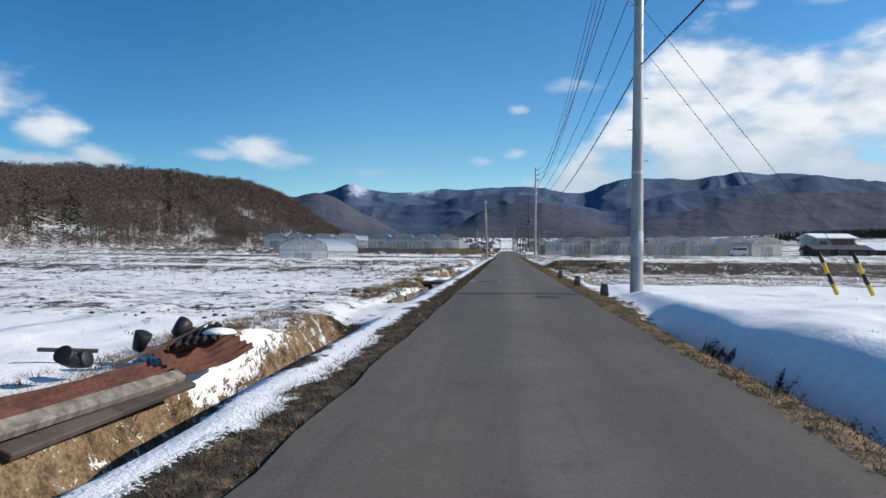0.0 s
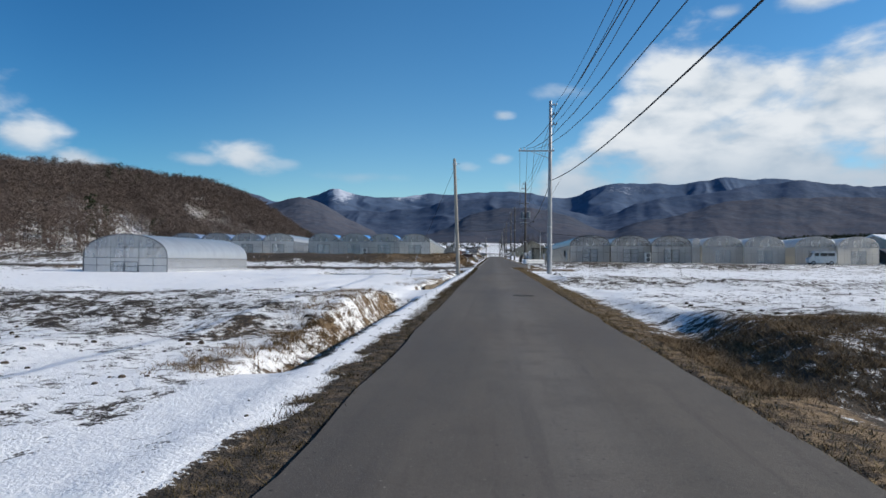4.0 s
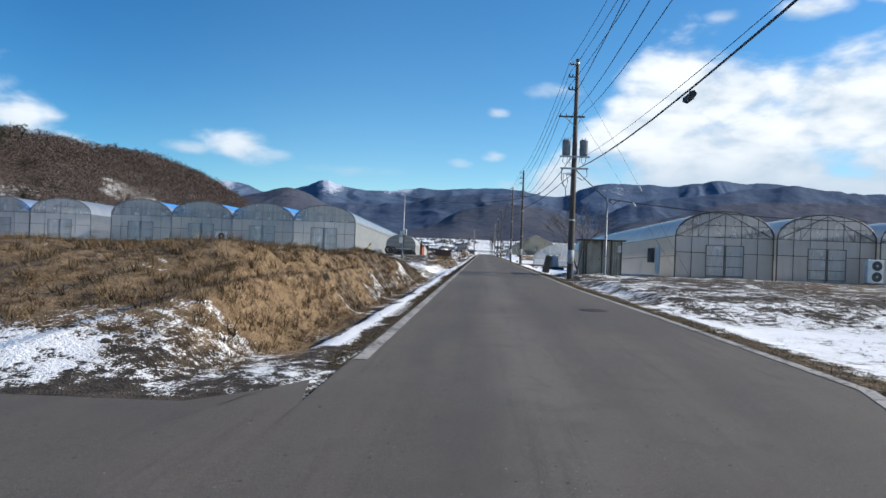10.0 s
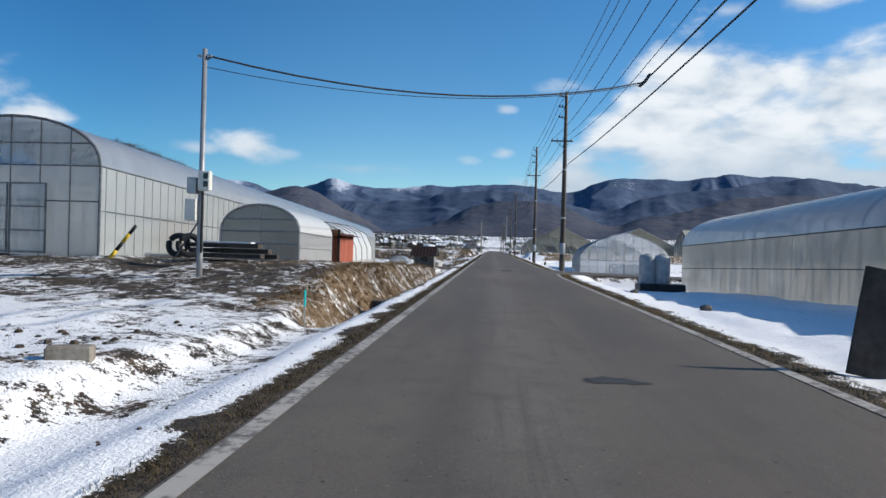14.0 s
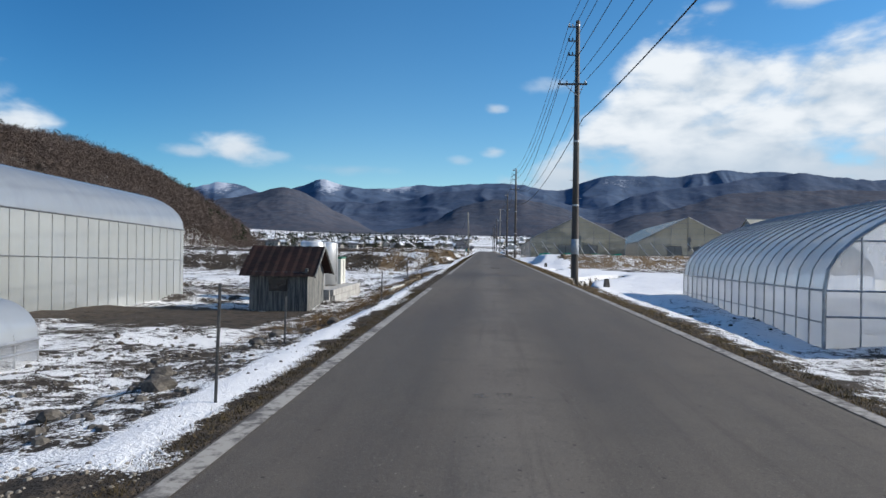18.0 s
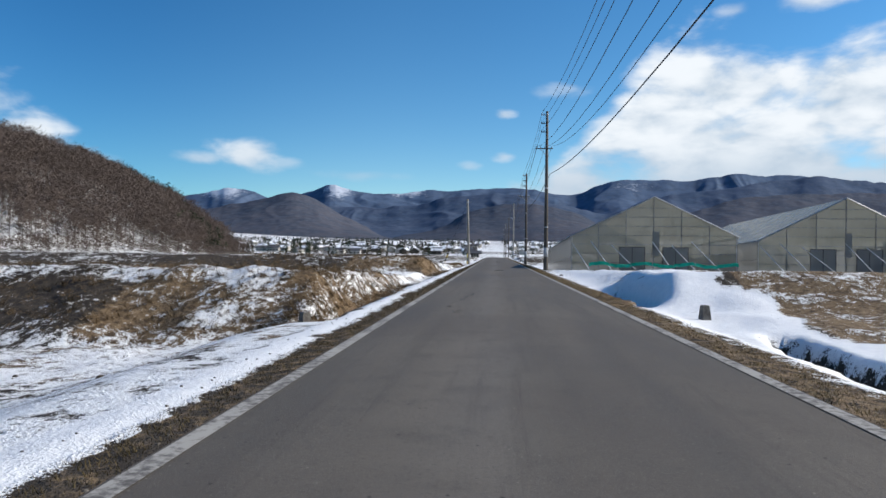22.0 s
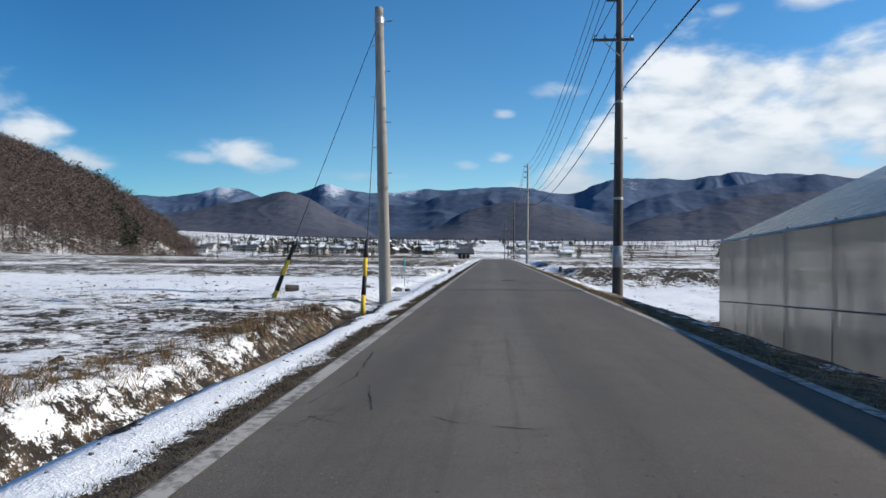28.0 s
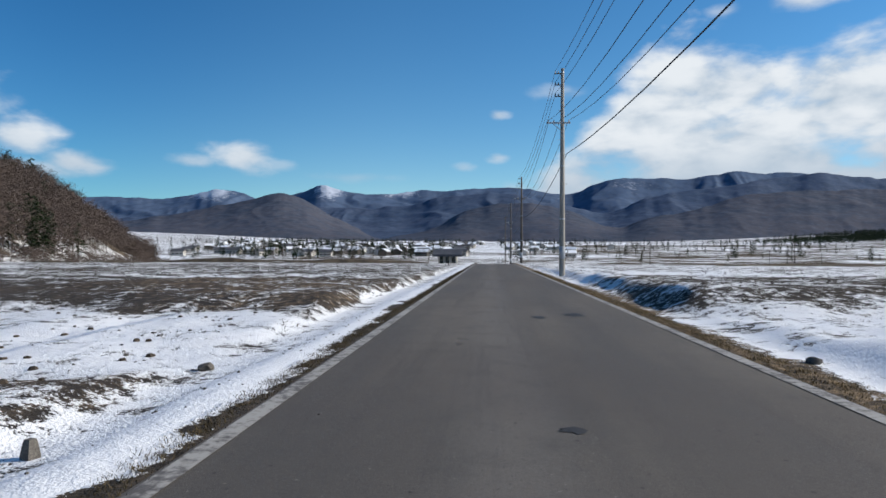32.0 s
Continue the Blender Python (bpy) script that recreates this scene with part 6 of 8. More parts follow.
pipe = part("drain_pipe", Geo().tube([(-4.6, 90.0, -0.32), (-3.6, 90.9, -0.25), (-2.75, 91.2, -0.2)], 0.045, 10), M["bark"], shade=True)
tagged(pipe, "brown pipe laid across the ditch", "pipe")
drum = part("barrel", Geo().tube([(-0.2, 0, 0.14), (-0.19, 0, 0.14), (0.19, 0, 0.14), (0.2, 0, 0.14)], [0.14, 0.16, 0.16, 0.14], 16), M["black_plastic"], shade=True)
drum.matrix_basis = pose(-2.75, 146.4, on_ground(-2.75, 146.4) + 0.0, 0, 0, 35)
tagged(drum, "black plastic drum lying in the ditch", "barrel")

k = Mat("still_water", 0.22, 0, 0.12)
k.color(k.mix(k.step(k.noise(0.8, 4), 0.45, 0.62), (0.02, 0.018, 0.012), (0.075, 0.062, 0.036))).bump(k.noise(5, 3), 0.05, 0.02)
M["water"] = k.mat
tagged(part("water", Geo().sheet([[(-14.5 + 1.15 * i, 83.5 + 0.9 * j, -0.585) for i in range(10)] for j in range(13)]), M["water"]), "dark still water standing in a flooded paddy", "water", kind="structure")


# ---- rubbish pile by the ditch ----
def corrugated(length, width, waves, amp, thick=0.003, sag=0.0, seed=0):
    rnd = random.Random(seed)
    rows, n = [], waves * 6
    for j in range(9):
        y = length * (j / 8 - 0.5)
        rows.append([(width * (i / n - 0.5), y, amp * math.sin(2 * math.pi * waves * i / n) - sag * (1 - (2 * j / 8 - 1) ** 2) + 0.012 * math.sin(j * 1.7 + i * 0.35 + seed)) for i in range(n + 1)])
    return Geo().sheet(rows)


def pile_thing(name, label, category, geo, mat, m, shade=False):
    ob = part(name, geo, mat, shade=shade)
    ob.matrix_basis = m
    return tagged(ob, label, category, "rubbish by the ditch")


pile_thing("corrugated_sheet", "rusty red corrugated iron sheet over the ditch bank", "iron sheet", corrugated(3.4, 0.36, 5, 0.016, seed=1), M["rust"], pose(-3.42, 4.1, 0.05, -1, 12, -4))
pile_thing("corrugated_sheet", "bent rusty corrugated iron sheet", "iron sheet", corrugated(1.1, 0.5, 6, 0.018, sag=0.08, seed=2), M["rust"], pose(-3.2, 6.3, 0.14, 5, 26, -14))
pile_thing("corrugated_sheet", "rusty dark iron sheet on top of the pile", "iron sheet", corrugated(0.9, 0.5, 6, 0.016, seed=3), M["rust_dark"], pose(-3.35, 6.5, 0.22, 4, -12, 20))
pile_thing("beam", "grey weathered beam across the iron sheets", "beam", Geo().box((0, 0, 0), (0.12, 2.3, 0.07), None, 0.008), M["wood_grey"], pose(-3.17, 4.5, 0.0, -1, 30, -5))
# dark plank added to stand for the shadow under the grey beam
pile_thing("beam", "dark weathered plank under the pile, put in for the shadow there", "beam", Geo().box((0, 0, 0), (0.16, 2.0, 0.05), None, 0.008), M["dark_timber"], pose(-3.12, 4.7, -0.10, 1, 20, -5))
pile_thing("stick", "thin crooked branch poking out", "stick", Geo().tube([(0, 0, 0), (0.25, 0.35, 0.12), (0.6, 0.6, 0.32)], [0.018, 0.014, 0.006], 6), M["bark"], pose(-3.5, 5.3, 0.12))
for kk, (x, y, z, tl) in enumerate(((-3.72, 5.05, 0.22, 55), (-3.5, 5.75, 0.27, 20), (-3.78, 5.3, 0.16, 75), (-3.35, 6.2, 0.34, 35), (-4.55, 5.0, 0.12, 60))):
    g = Geo().tube([(0, 0, -0.09), (0, 0, 0.0), (0, 0, 0.07), (0, 0, 0.075)], [0.05, 0.07, 0.078, 0.07], 14)
    pile_thing("plastic_pot", "black plastic pot tipped over on the rubbish", "pot", g, M["black_plastic"], pose(x, y, z, tl, 15 * kk, 40 * kk), True)
pile_thing("plank", "short dark board lying on snow", "plank", Geo().box((0, 0, 0), (0.5, 0.07, 0.03)), M["dark_timber"], pose(-4.3, 5.9, 0.14, 0, 4, 25))
pile_thing("snow_lump", "lump of old snow on the iron sheet", "snow", Geo().tube([(0, 0, 0), (0, 0, 0.03), (0, 0, 0.05)], [0.17, 0.14, 0.05], 10), M["snow_cap"], pose(-3.12, 6.55, 0.245), True)


# ---- guard rail at the lane ----
def guard_rail():
    g = thing("guard_rail", "short white guard rail with grey sign backs on its posts", "guard rail", (2.78, 97.4, 0.0))
    ex, ey = 1.33, 0.8
    for px, py in ((0, 0), (ex, ey)):
        z = on_ground(2.78 + px, 97.4 + py)
        post = part("post", Geo().tube([(px, py, z - 0.2), (px, py, 0.70), (px, py, 0.72)], [0.057, 0.057, 0.03], 14), M["white_paint"], g, "white round post", True)
        part("reflector", Geo().box((px - 0.07, py - 0.05, 0.76), (0.05, 0.03, 0.11), None, 0.01), M["orange_sheet"], post, "orange reflector")
        plate = part("sign_back", Geo().box((px + 0.06, py - 0.03, 0.95), (0.19, 0.02, 0.52), Euler((0, 0, radians(12))).to_matrix(), 0.004), M["galv"], g, "grey back of a small sign")
        part("sign_rib", Geo().box((px + 0.06, py - 0.05, 1.0), (0.03, 0.03, 0.5)), M["galv"], plate)
        part("sign_rib", Geo().tube([(px + 0.12, py - 0.03, 0.3), (px + 0.12, py - 0.03, 1.2)], 0.016, 6), M["galv"], plate)
        part("bolt", Geo().tube([(px, py - 0.075, 0.5), (px, py - 0.055, 0.5)], 0.02, 8), M["dark_steel"], post)
    prof = ((0.0, 0.34), (0.03, 0.36), (0.07, 0.41), (0.07, 0.46), (0.02, 0.50), (0.02, 0.54), (0.07, 0.58), (0.07, 0.63), (0.03, 0.68), (0.0, 0.70))
    rows = []
    for t in (-0.12, 0.25, 0.5, 0.75, 1.1):
        rows.append([(ex * t - 0.05 + 0.5 * o, ey * t - 0.10 - o, z) for o, z in prof])
    part("rail_beam", Geo().sheet(rows), M["white_paint"], g, "white corrugated beam", True)
    part("end_cap", Geo().tube([(-0.33, -0.1, 0.28), (-0.33, -0.1, 0.30), (-0.33, -0.1, 0.70), (-0.33, -0.1, 0.72)], [0.14, 0.155, 0.155, 0.14], 18), M["valve_blue"], g, "pale blue rounded end cap", True)
    part("end_plate", Geo().box((-0.12, -0.09, 0.45), (0.2, 0.02, 0.26)), M["galv"], g)


guard_rail()


# ---- around the tin shed ----
def tin_shed():
    s = thing("tin_shed", "brown tin-clad shed with a flat roof", "shed", (5.15, 132.2, 0.0))
    w, d, h = 2.15, 1.6, 1.98
    rib = Geo()
    for a, b, n in (((0, 0), (w, 0), 16), ((0, 0), (0, d), 16), ((w, 0), (w, d), 16), ((0, d), (w, d), 16)):
        rows = [[], []]
        for k in range(n * 4 + 1):
            t = k / (n * 4)
            o = 0.014 * math.sin(2 * math.pi * n * t)
            nx, ny = (0, -1) if a[1] == b[1] else (-1, 0)
            for r, z in enumerate((-0.1, h - 0.1 * (a[1] + (b[1] - a[1]) * t > d / 2))):
                rows[r].append((a[0] + (b[0] - a[0]) * t + nx * o, a[1] + (b[1] - a[1]) * t + ny * o, z))
        part("wall_sheet", Geo().sheet(rows), M["tin_brown"], s)
    part("roof", Geo().box((w / 2, d / 2 - 0.05, h + 0.04), (w + 0.35, d + 0.4, 0.07), None, 0.01), M["dark_timber"], s, "dark flat roof with an overhang")
    dr = part("door", Geo().box((0.62, -0.035, 0.92), (0.78, 0.03, 1.8), None, 0.006), M["tin_brown"], s)
    part("latch", Geo().box((0.92, -0.06, 0.95), (0.06, 0.03, 0.1)), M["dark_steel"], dr)
    for x in (0.05, 0.2, 1.04, 1.55, 2.1):
        part("batten", Geo().box((x, -0.03, h / 2), (0.06, 0.035, h)), M["dark_timber"], s)
    part("meter_box", Geo().box((1.95, -0.09, 1.55), (0.22, 0.14, 0.4), None, 0.02), M["galv"], s, "grey meter box")


tin_shed()

sp = thing("service_pole", "slim grey service pole by the tin shed", "pole", (6.1, 130.6, on_ground(6.1, 130.6)))
part("shaft", Geo().tube([(0, 0, -0.4), (0, 0, 0), (0, 0, 4.1)], [0.06, 0.06, 0.045], 12), M["grey_steel_pole"], sp, shade=True)
part("cap_bracket", Geo().box((0.05, 0, 3.95), (0.3, 0.05, 0.05)), M["dark_steel"], sp)
part("cable_loop", Geo().tube([(0.05, 0, 3.95), (0.3, 0.05, 3.75), (0.5, 0.1, 3.9), (0.7, 0.12, 3.95)], 0.02, 6), M["wire"], sp)
for zz in (1.0, 2.0, 3.0):
    part("clip", Geo().tube([(0, 0, zz - 0.02), (0, 0, zz + 0.02)], 0.066, 10), M["dark_steel"], sp)

bd = thing("board", "dark weathered board propped upright on the verge", "board", (3.8, 138.2, on_ground(3.8, 138.2)), -8)
part("panel", Geo().box((0, 0, 0.55), (0.43, 0.04, 1.14), Euler((radians(-8), radians(11), 0)).to_matrix(), 0.006), M["dark_timber"], bd)
part("prop", Geo().tube([(0.1, 0.4, 0), (0.05, 0.05, 0.8)], 0.02, 6), M["wood_grey"], bd)

tk = thing("water_tanks", "pair of blue-grey ribbed tanks on a dark base", "tank", (6.15, 157.4, on_ground(6.15, 157.4)), 0)
part("trough", Geo().box((0.15, 0, 0.14), (1.7, 1.0, 0.42), None, 0.03), M["black_plastic"], tk, "black plastic trough under the tanks")
for k, (x, m) in enumerate(((-0.35, "grey_block"), (0.2, "blue_grey"))):
    body = part("tank", Geo().tube([(x, 0, 0.3), (x, 0, 0.36), (x, 0, 1.36), (x, 0, 1.42), (x, 0, 1.46)], [0.29, 0.31, 0.31, 0.28, 0.12], 20), M["wrap"], tk, shade=True)
    for z in (0.6, 0.9, 1.2):
        part("hoop", Geo().tube([(x, 0, z - 0.015), (x, 0, z + 0.015)], 0.318, 20), M["galv"], body)
    part("lid", Geo().tube([(x, 0, 1.45), (x, 0, 1.49)], 0.11, 12), M["black_plastic"], body)


# ---- meter pole, timber stack and red shed on the left ----
mp = thing("meter_pole", "pale grey service pole carrying meter boxes", "pole", (-6.42, 144.9, 0.78))
part("shaft", Geo().tube([(0, 0, -0.5), (0, 0, 0), (0, 0, 4.45)], [0.065, 0.065, 0.05], 12), M["grey_steel_pole"], mp, shade=True)
mb = part("meter_box", Geo().box((0.13, -0.12, 1.62), (0.26, 0.16, 0.42), None, 0.02), M["cream"], mp, "cream plastic meter box")
for zz in (1.55, 1.72):
    part("meter_window", Geo().box((0.18, -0.21, zz), (0.1, 0.02, 0.12), None, 0.01), M["dark_glass"], mb)
part("switch_box", Geo().box((-0.14, -0.1, 1.52), (0.2, 0.16, 0.34), None, 0.01), M["galv"], mp, "grey switch box")
part("switch_box", Geo().box((-0.16, -0.1, 1.0), (0.24, 0.15, 0.46), None, 0.01), M["cream"], mp, "pale breaker box")
part("conduit", Geo().tube([(0.06, -0.06, 0.1), (0.06, -0.06, 1.4)], 0.03, 8), M["wire"], mp)
part("crossbar", Geo().box((0, 0, 4.3), (0.3, 0.05, 0.05)), M["galv"], mp)
part("service_hook", Geo().tube([(0, 0, 4.2), (0.15, 0.0, 4.28)], 0.02, 6), M["dark_steel"], mp)
part("brace", Geo().tube([(-0.5, -0.2, -0.1), (-0.02, 0, 0.8)], 0.02, 6), M["dark_steel"], mp)
pole_guard = stay_guard(-9.9, 147.4, 0.62, 0.62, 0.1, 0.85)
pole_guard["label"] = "yellow and black striped guard leaning on the greenhouse"

for kk, (x, y, z, ln, rz) in enumerate(((-6.9, 147.2, 0.12, 2.2, 84), (-6.8, 147.5, 0.24, 2.1, 88), (-6.9, 147.4, 0.37, 2.0, 80), (-6.6, 147.9, 0.10, 1.8, 95), (-6.7, 147.8, 0.23, 1.7, 90))):
    b = part("timber", Geo().box((0, 0, 0), (0.24, ln, 0.11), None, 0.01), M["dark_timber"])
    b.matrix_basis = pose(x, y, 0.66 + z, 0, 0, rz)
    tagged(b, "dark stacked timber dusted with snow", "timber", "timber stack")
sn = part("snow_layer", Geo().box((0, 0, 0), (0.2, 1.6, 0.035), None, 0.015), M["snow_cap"])
sn.matrix_basis = pose(-6.9, 147.4, 0.66 + 0.445, 0, 0, 80)
tagged(sn, "thin layer of snow on the timber stack", "snow")
for kk, (x, y) in enumerate(((-7.75, 146.6), (-7.4, 146.5))):
    ty = part("tyre", Geo().tube([(0.235 * math.cos(t), 0, 0.235 * math.sin(t) + 0.3) for t in [2 * math.pi * j / 20 for j in range(21)]], 0.075, 8, False), M["black_rubber"], shade=True)
    ty.matrix_basis = pose(x, y, 0.72, -12, 0, 25 * kk)
    tagged(ty, "old black tyre leaning by the timber", "tyre", "old tyres")


def red_shed():
    s = thing("red_shed", "small shed clad in faded red corrugated sheets", "shed", (-8.5, 156.1, 0.35))
    w, d = 2.5, 2.6
    for (a, b, n, h, m) in (((0, 0), (w, 0), 18, 1.05, "red_sheet"), ((w, 0), (w, d), 18, 1.05, "red_sheet"), ((0, 0), (0, d), 18, 1.5, "red_sheet"), ((0, d), (w, d), 18, 1.2, "red_sheet")):
        rows = [[], []]
        for k in range(n * 4 + 1):
            t = k / (n * 4)
            o = 0.02 * math.sin(2 * math.pi * n * t)
            nx, ny = (0, -1) if a[1] == b[1] else (1, 0)
            for r, z in enumerate((-0.15, h)):
                rows[r].append((a[0] + (b[0] - a[0]) * t + nx * o, a[1] + (b[1] - a[1]) * t + ny * o, z))
        part("wall_sheet", Geo().sheet(rows), M[m], s)
    part("roof_sheet", Geo().sheet([[(x, y, 1.62 - 0.19 * x + 0.015 * math.sin(y * 14)) for x in (-0.2, 0.6, 1.4, 2.2, 2.75)] for y in [-0.25 + 0.1 * j for j in range(32)]]), M["rust"], s, "rusty corrugated lean-to roof")
    for x in (0, w):
        part("post", Geo().box((x, -0.03, 0.6), (0.08, 0.08, 1.5)), M["dark_timber"], s)
    part("gable_board", Geo().box((w / 2, -0.05, 1.22), (w, 0.03, 0.25)), M["orange_sheet"], s, "weathered orange board")


red_shed()
lean = thing("film_shelter", "plastic-covered lean-to beside the red shed", "shelter", (-8.5, 158.8, 0.2))
part("film", Geo().sheet([[(0, y, 2.0), (1.2, y, 1.85), (2.0, y, 1.45), (2.3, y, 0.8), (2.35, y, -0.2)] for y in (0, 1.0, 2.0, 3.0, 4.0, 5.2)]), M["film_milky"], lean, shade=True)
for y in (0, 1.3, 2.6, 3.9, 5.2):
    part("hoop", Geo().tube([(0, y, 2.02), (1.2, y, 1.87), (2.02, y, 1.47), (2.33, y, 0.8), (2.37, y, -0.2)], 0.02, 5), M["galv"], lean)
part("skirt", Geo().box((2.38, 2.6, 0.05), (0.03, 5.2, 0.4)), M["grey_block"], lean)


# ---- board shed and tanks ----
def board_shed():
    s = thing("board_shed", "weathered board shed with a dark rusty roof", "shed", (-6.65, 186.1, -0.62))
    w, d, e, r = 1.62, 1.95, 1.06, 1.72
    rnd = random.Random(9)
    body = part("inner_wall", Geo().add([(0.02, 0.02, -0.2), (w - 0.02, 0.02, -0.2), (w - 0.02, d - 0.02, -0.2), (0.02, d - 0.02, -0.2), (0.02, 0.02, e), (w - 0.02, 0.02, e), (w - 0.02, d - 0.02, e), (0.02, d - 0.02, e), (0.02, d / 2, r - 0.03), (w - 0.02, d / 2, r - 0.03)],
                                       [(0, 1, 5, 4), (2, 3, 7, 6), (1, 2, 6, 9, 5), (3, 0, 4, 8, 7)]), M["dark_timber"], s)
    for a, b, ax in (((0, 0), (w, 0), 0), ((w, 0), (w, d), 1), ((w, d), (0, d), 0), ((0, d), (0, 0), 1)):
        ln = math.hypot(b[0] - a[0], b[1] - a[1])
        n = int(ln / 0.125)
        for k in range(n):
            t = (k + 0.5) / n
            x, y = a[0] + (b[0] - a[0]) * t, a[1] + (b[1] - a[1]) * t
            top = e if ax == 0 else e + (r - e) * (1 - abs(y - d / 2) / (d / 2)) - 0.03
            lo = -0.12 + rnd.uniform(0, 0.05)
            if ax == 0 and y == 0 and 0.52 < x < 1.05:
                part("board", Geo().box((x, y, (0.50 + lo) / 2), (ln / n - 0.008, 0.022, 0.50 - lo)), M["shed_board"], s)
                part("board", Geo().box((x, y, (top + 0.86) / 2), (ln / n - 0.008, 0.022, top - 0.86)), M["shed_board"], s)
                continue
            size = (ln / n - 0.008, 0.022, top - lo) if ax == 0 else (0.022, ln / n - 0.008, top - lo)
            part("board", Geo().box((x, y + rnd.uniform(-0.004, 0.004), (top + lo) / 2), size), M["shed_board"], s)
    part("window", Geo().box((0.79, 0.0, 0.68), (0.50, 0.02, 0.34)), M["dark_glass"], s, "dark window opening")
    part("window_sill", Geo().box((0.79, -0.03, 0.50), (0.56, 0.05, 0.03)), M["shed_board"], s)
    part("vent", Geo().box((w + 0.02, d / 2, r - 0.36), (0.02, 0.3, 0.34)), M["dark_timber"], s, "small dark gable opening")
    for x in (-0.1, 0.1):
        part("vent_bar", Geo().box((w + 0.035, d / 2 + x, r - 0.36), (0.02, 0.03, 0.34)), M["shed_board"], s)
    for sgn in (-1, 1):
        rows = []
        for k in range(25):
            x = -0.28 + (w + 0.56) * k / 24
            o = 0.012 * math.sin(k * 2.1)
            rows.append([(x, d / 2 + sgn * (d / 2 + 0.16), e - 0.12 + o), (x, d / 2 + sgn * d / 4, (e + r) / 2 + 0.03 + o), (x, d / 2, r + 0.06 + o)])
        part("roof_sheet", Geo().sheet(rows), M["rust_dark"], s, "dark rusty iron roof sheet")
        part("barge_board", Geo().tube([(w + 0.28, d / 2 + sgn * (d / 2 + 0.16), e - 0.14), (w + 0.28, d / 2, r + 0.04)], 0.03, 6), M["shed_board"], s)
    part("corner_post", Geo().box((w, 0.0, e / 2), (0.07, 0.07, e + 0.2)), M["shed_board"], s)


board_shed()


def farm_tank(x, y, z, r, h):
    t = thing("farm_tank", "upright silver cylindrical tank with a ladder", "tank", (x, y, z), group="silver tanks")
    body = part("body", Geo().tube([(0, 0, 0), (0, 0, h - 0.02), (0, 0, h), (0, 0, h + 0.05)], [r, r, r * 0.97, r * 0.25], 32), M["tank_steel"], t, shade=True)
    body.data.polygons.foreach_set("use_smooth", [len(p.vertices) == 4 for p in body.data.polygons])
    part("hatch", Geo().tube([(0, 0, h + 0.02), (0, 0, h + 0.10)], [0.12, 0.12], 14), M["galv"], t)
    part("vent_pipe", Geo().tube([(-r * 0.5, 0, h), (-r * 0.5, 0, h + 0.14), (-r * 0.42, 0, h + 0.19), (-r * 0.33, 0, h + 0.14)], 0.018, 6), M["galv"], t)
    for s in (-0.05, 0.05):
        part("ladder_rail", Geo().tube([(r * 0.9 + 0.03, -r * 0.4 + s, 0.1), (r * 0.9 + 0.03, -r * 0.4 + s, h)], 0.009, 5), M["galv"], t)
    for k in range(6):
        part("rung", Geo().tube([(r * 0.9 + 0.03, -r * 0.4 - 0.05, 0.2 + 0.22 * k), (r * 0.9 + 0.03, -r * 0.4 + 0.05, 0.2 + 0.22 * k)], 0.009, 5), M["dark_steel"], t)


farm_tank(-5.92, 190.2, -0.22, 0.42, 1.52)
farm_tank(-5.75, 191.6, -0.22, 0.37, 1.50)
cb = thing("pump_cabinet", "cream metal cabinet with a green lid", "cabinet", (-5.85, 193.0, -0.3))
part("body", Geo().box((0, 0, 0.5), (0.78, 0.8, 1.0), None, 0.01), M["cream"], cb)
part("lid", Geo().box((0, 0, 1.03), (0.84, 0.86, 0.07), None, 0.015), M["green_lid"], cb)
part("door_seam", Geo().box((0.395, 0, 0.5), (0.01, 0.02, 0.9)), M["dark_steel"], cb)
bw = thing("bund_wall", "low grey block wall round the tanks", "wall", (0, 0, 0))
for k in range(10):
    for j in range(3):
        part("block", Geo().box((-4.88, 188.75 + 0.44 * k + (0.22 if j % 2 else 0), -0.70 + 0.2 * j), (0.14, 0.43, 0.19), None, 0.008), M["grey_block"], bw)
for k in range(4):
    for j in range(3):
        part("block", Geo().box((-5.15 - 0.44 * k, 188.55, -0.70 + 0.2 * j), (0.43, 0.14, 0.19), None, 0.008), M["grey_block"], bw)
part("slab", Geo().box((-5.6, 191.0, -0.45), (1.4, 4.6, 0.4)), M["grey_block"], bw)


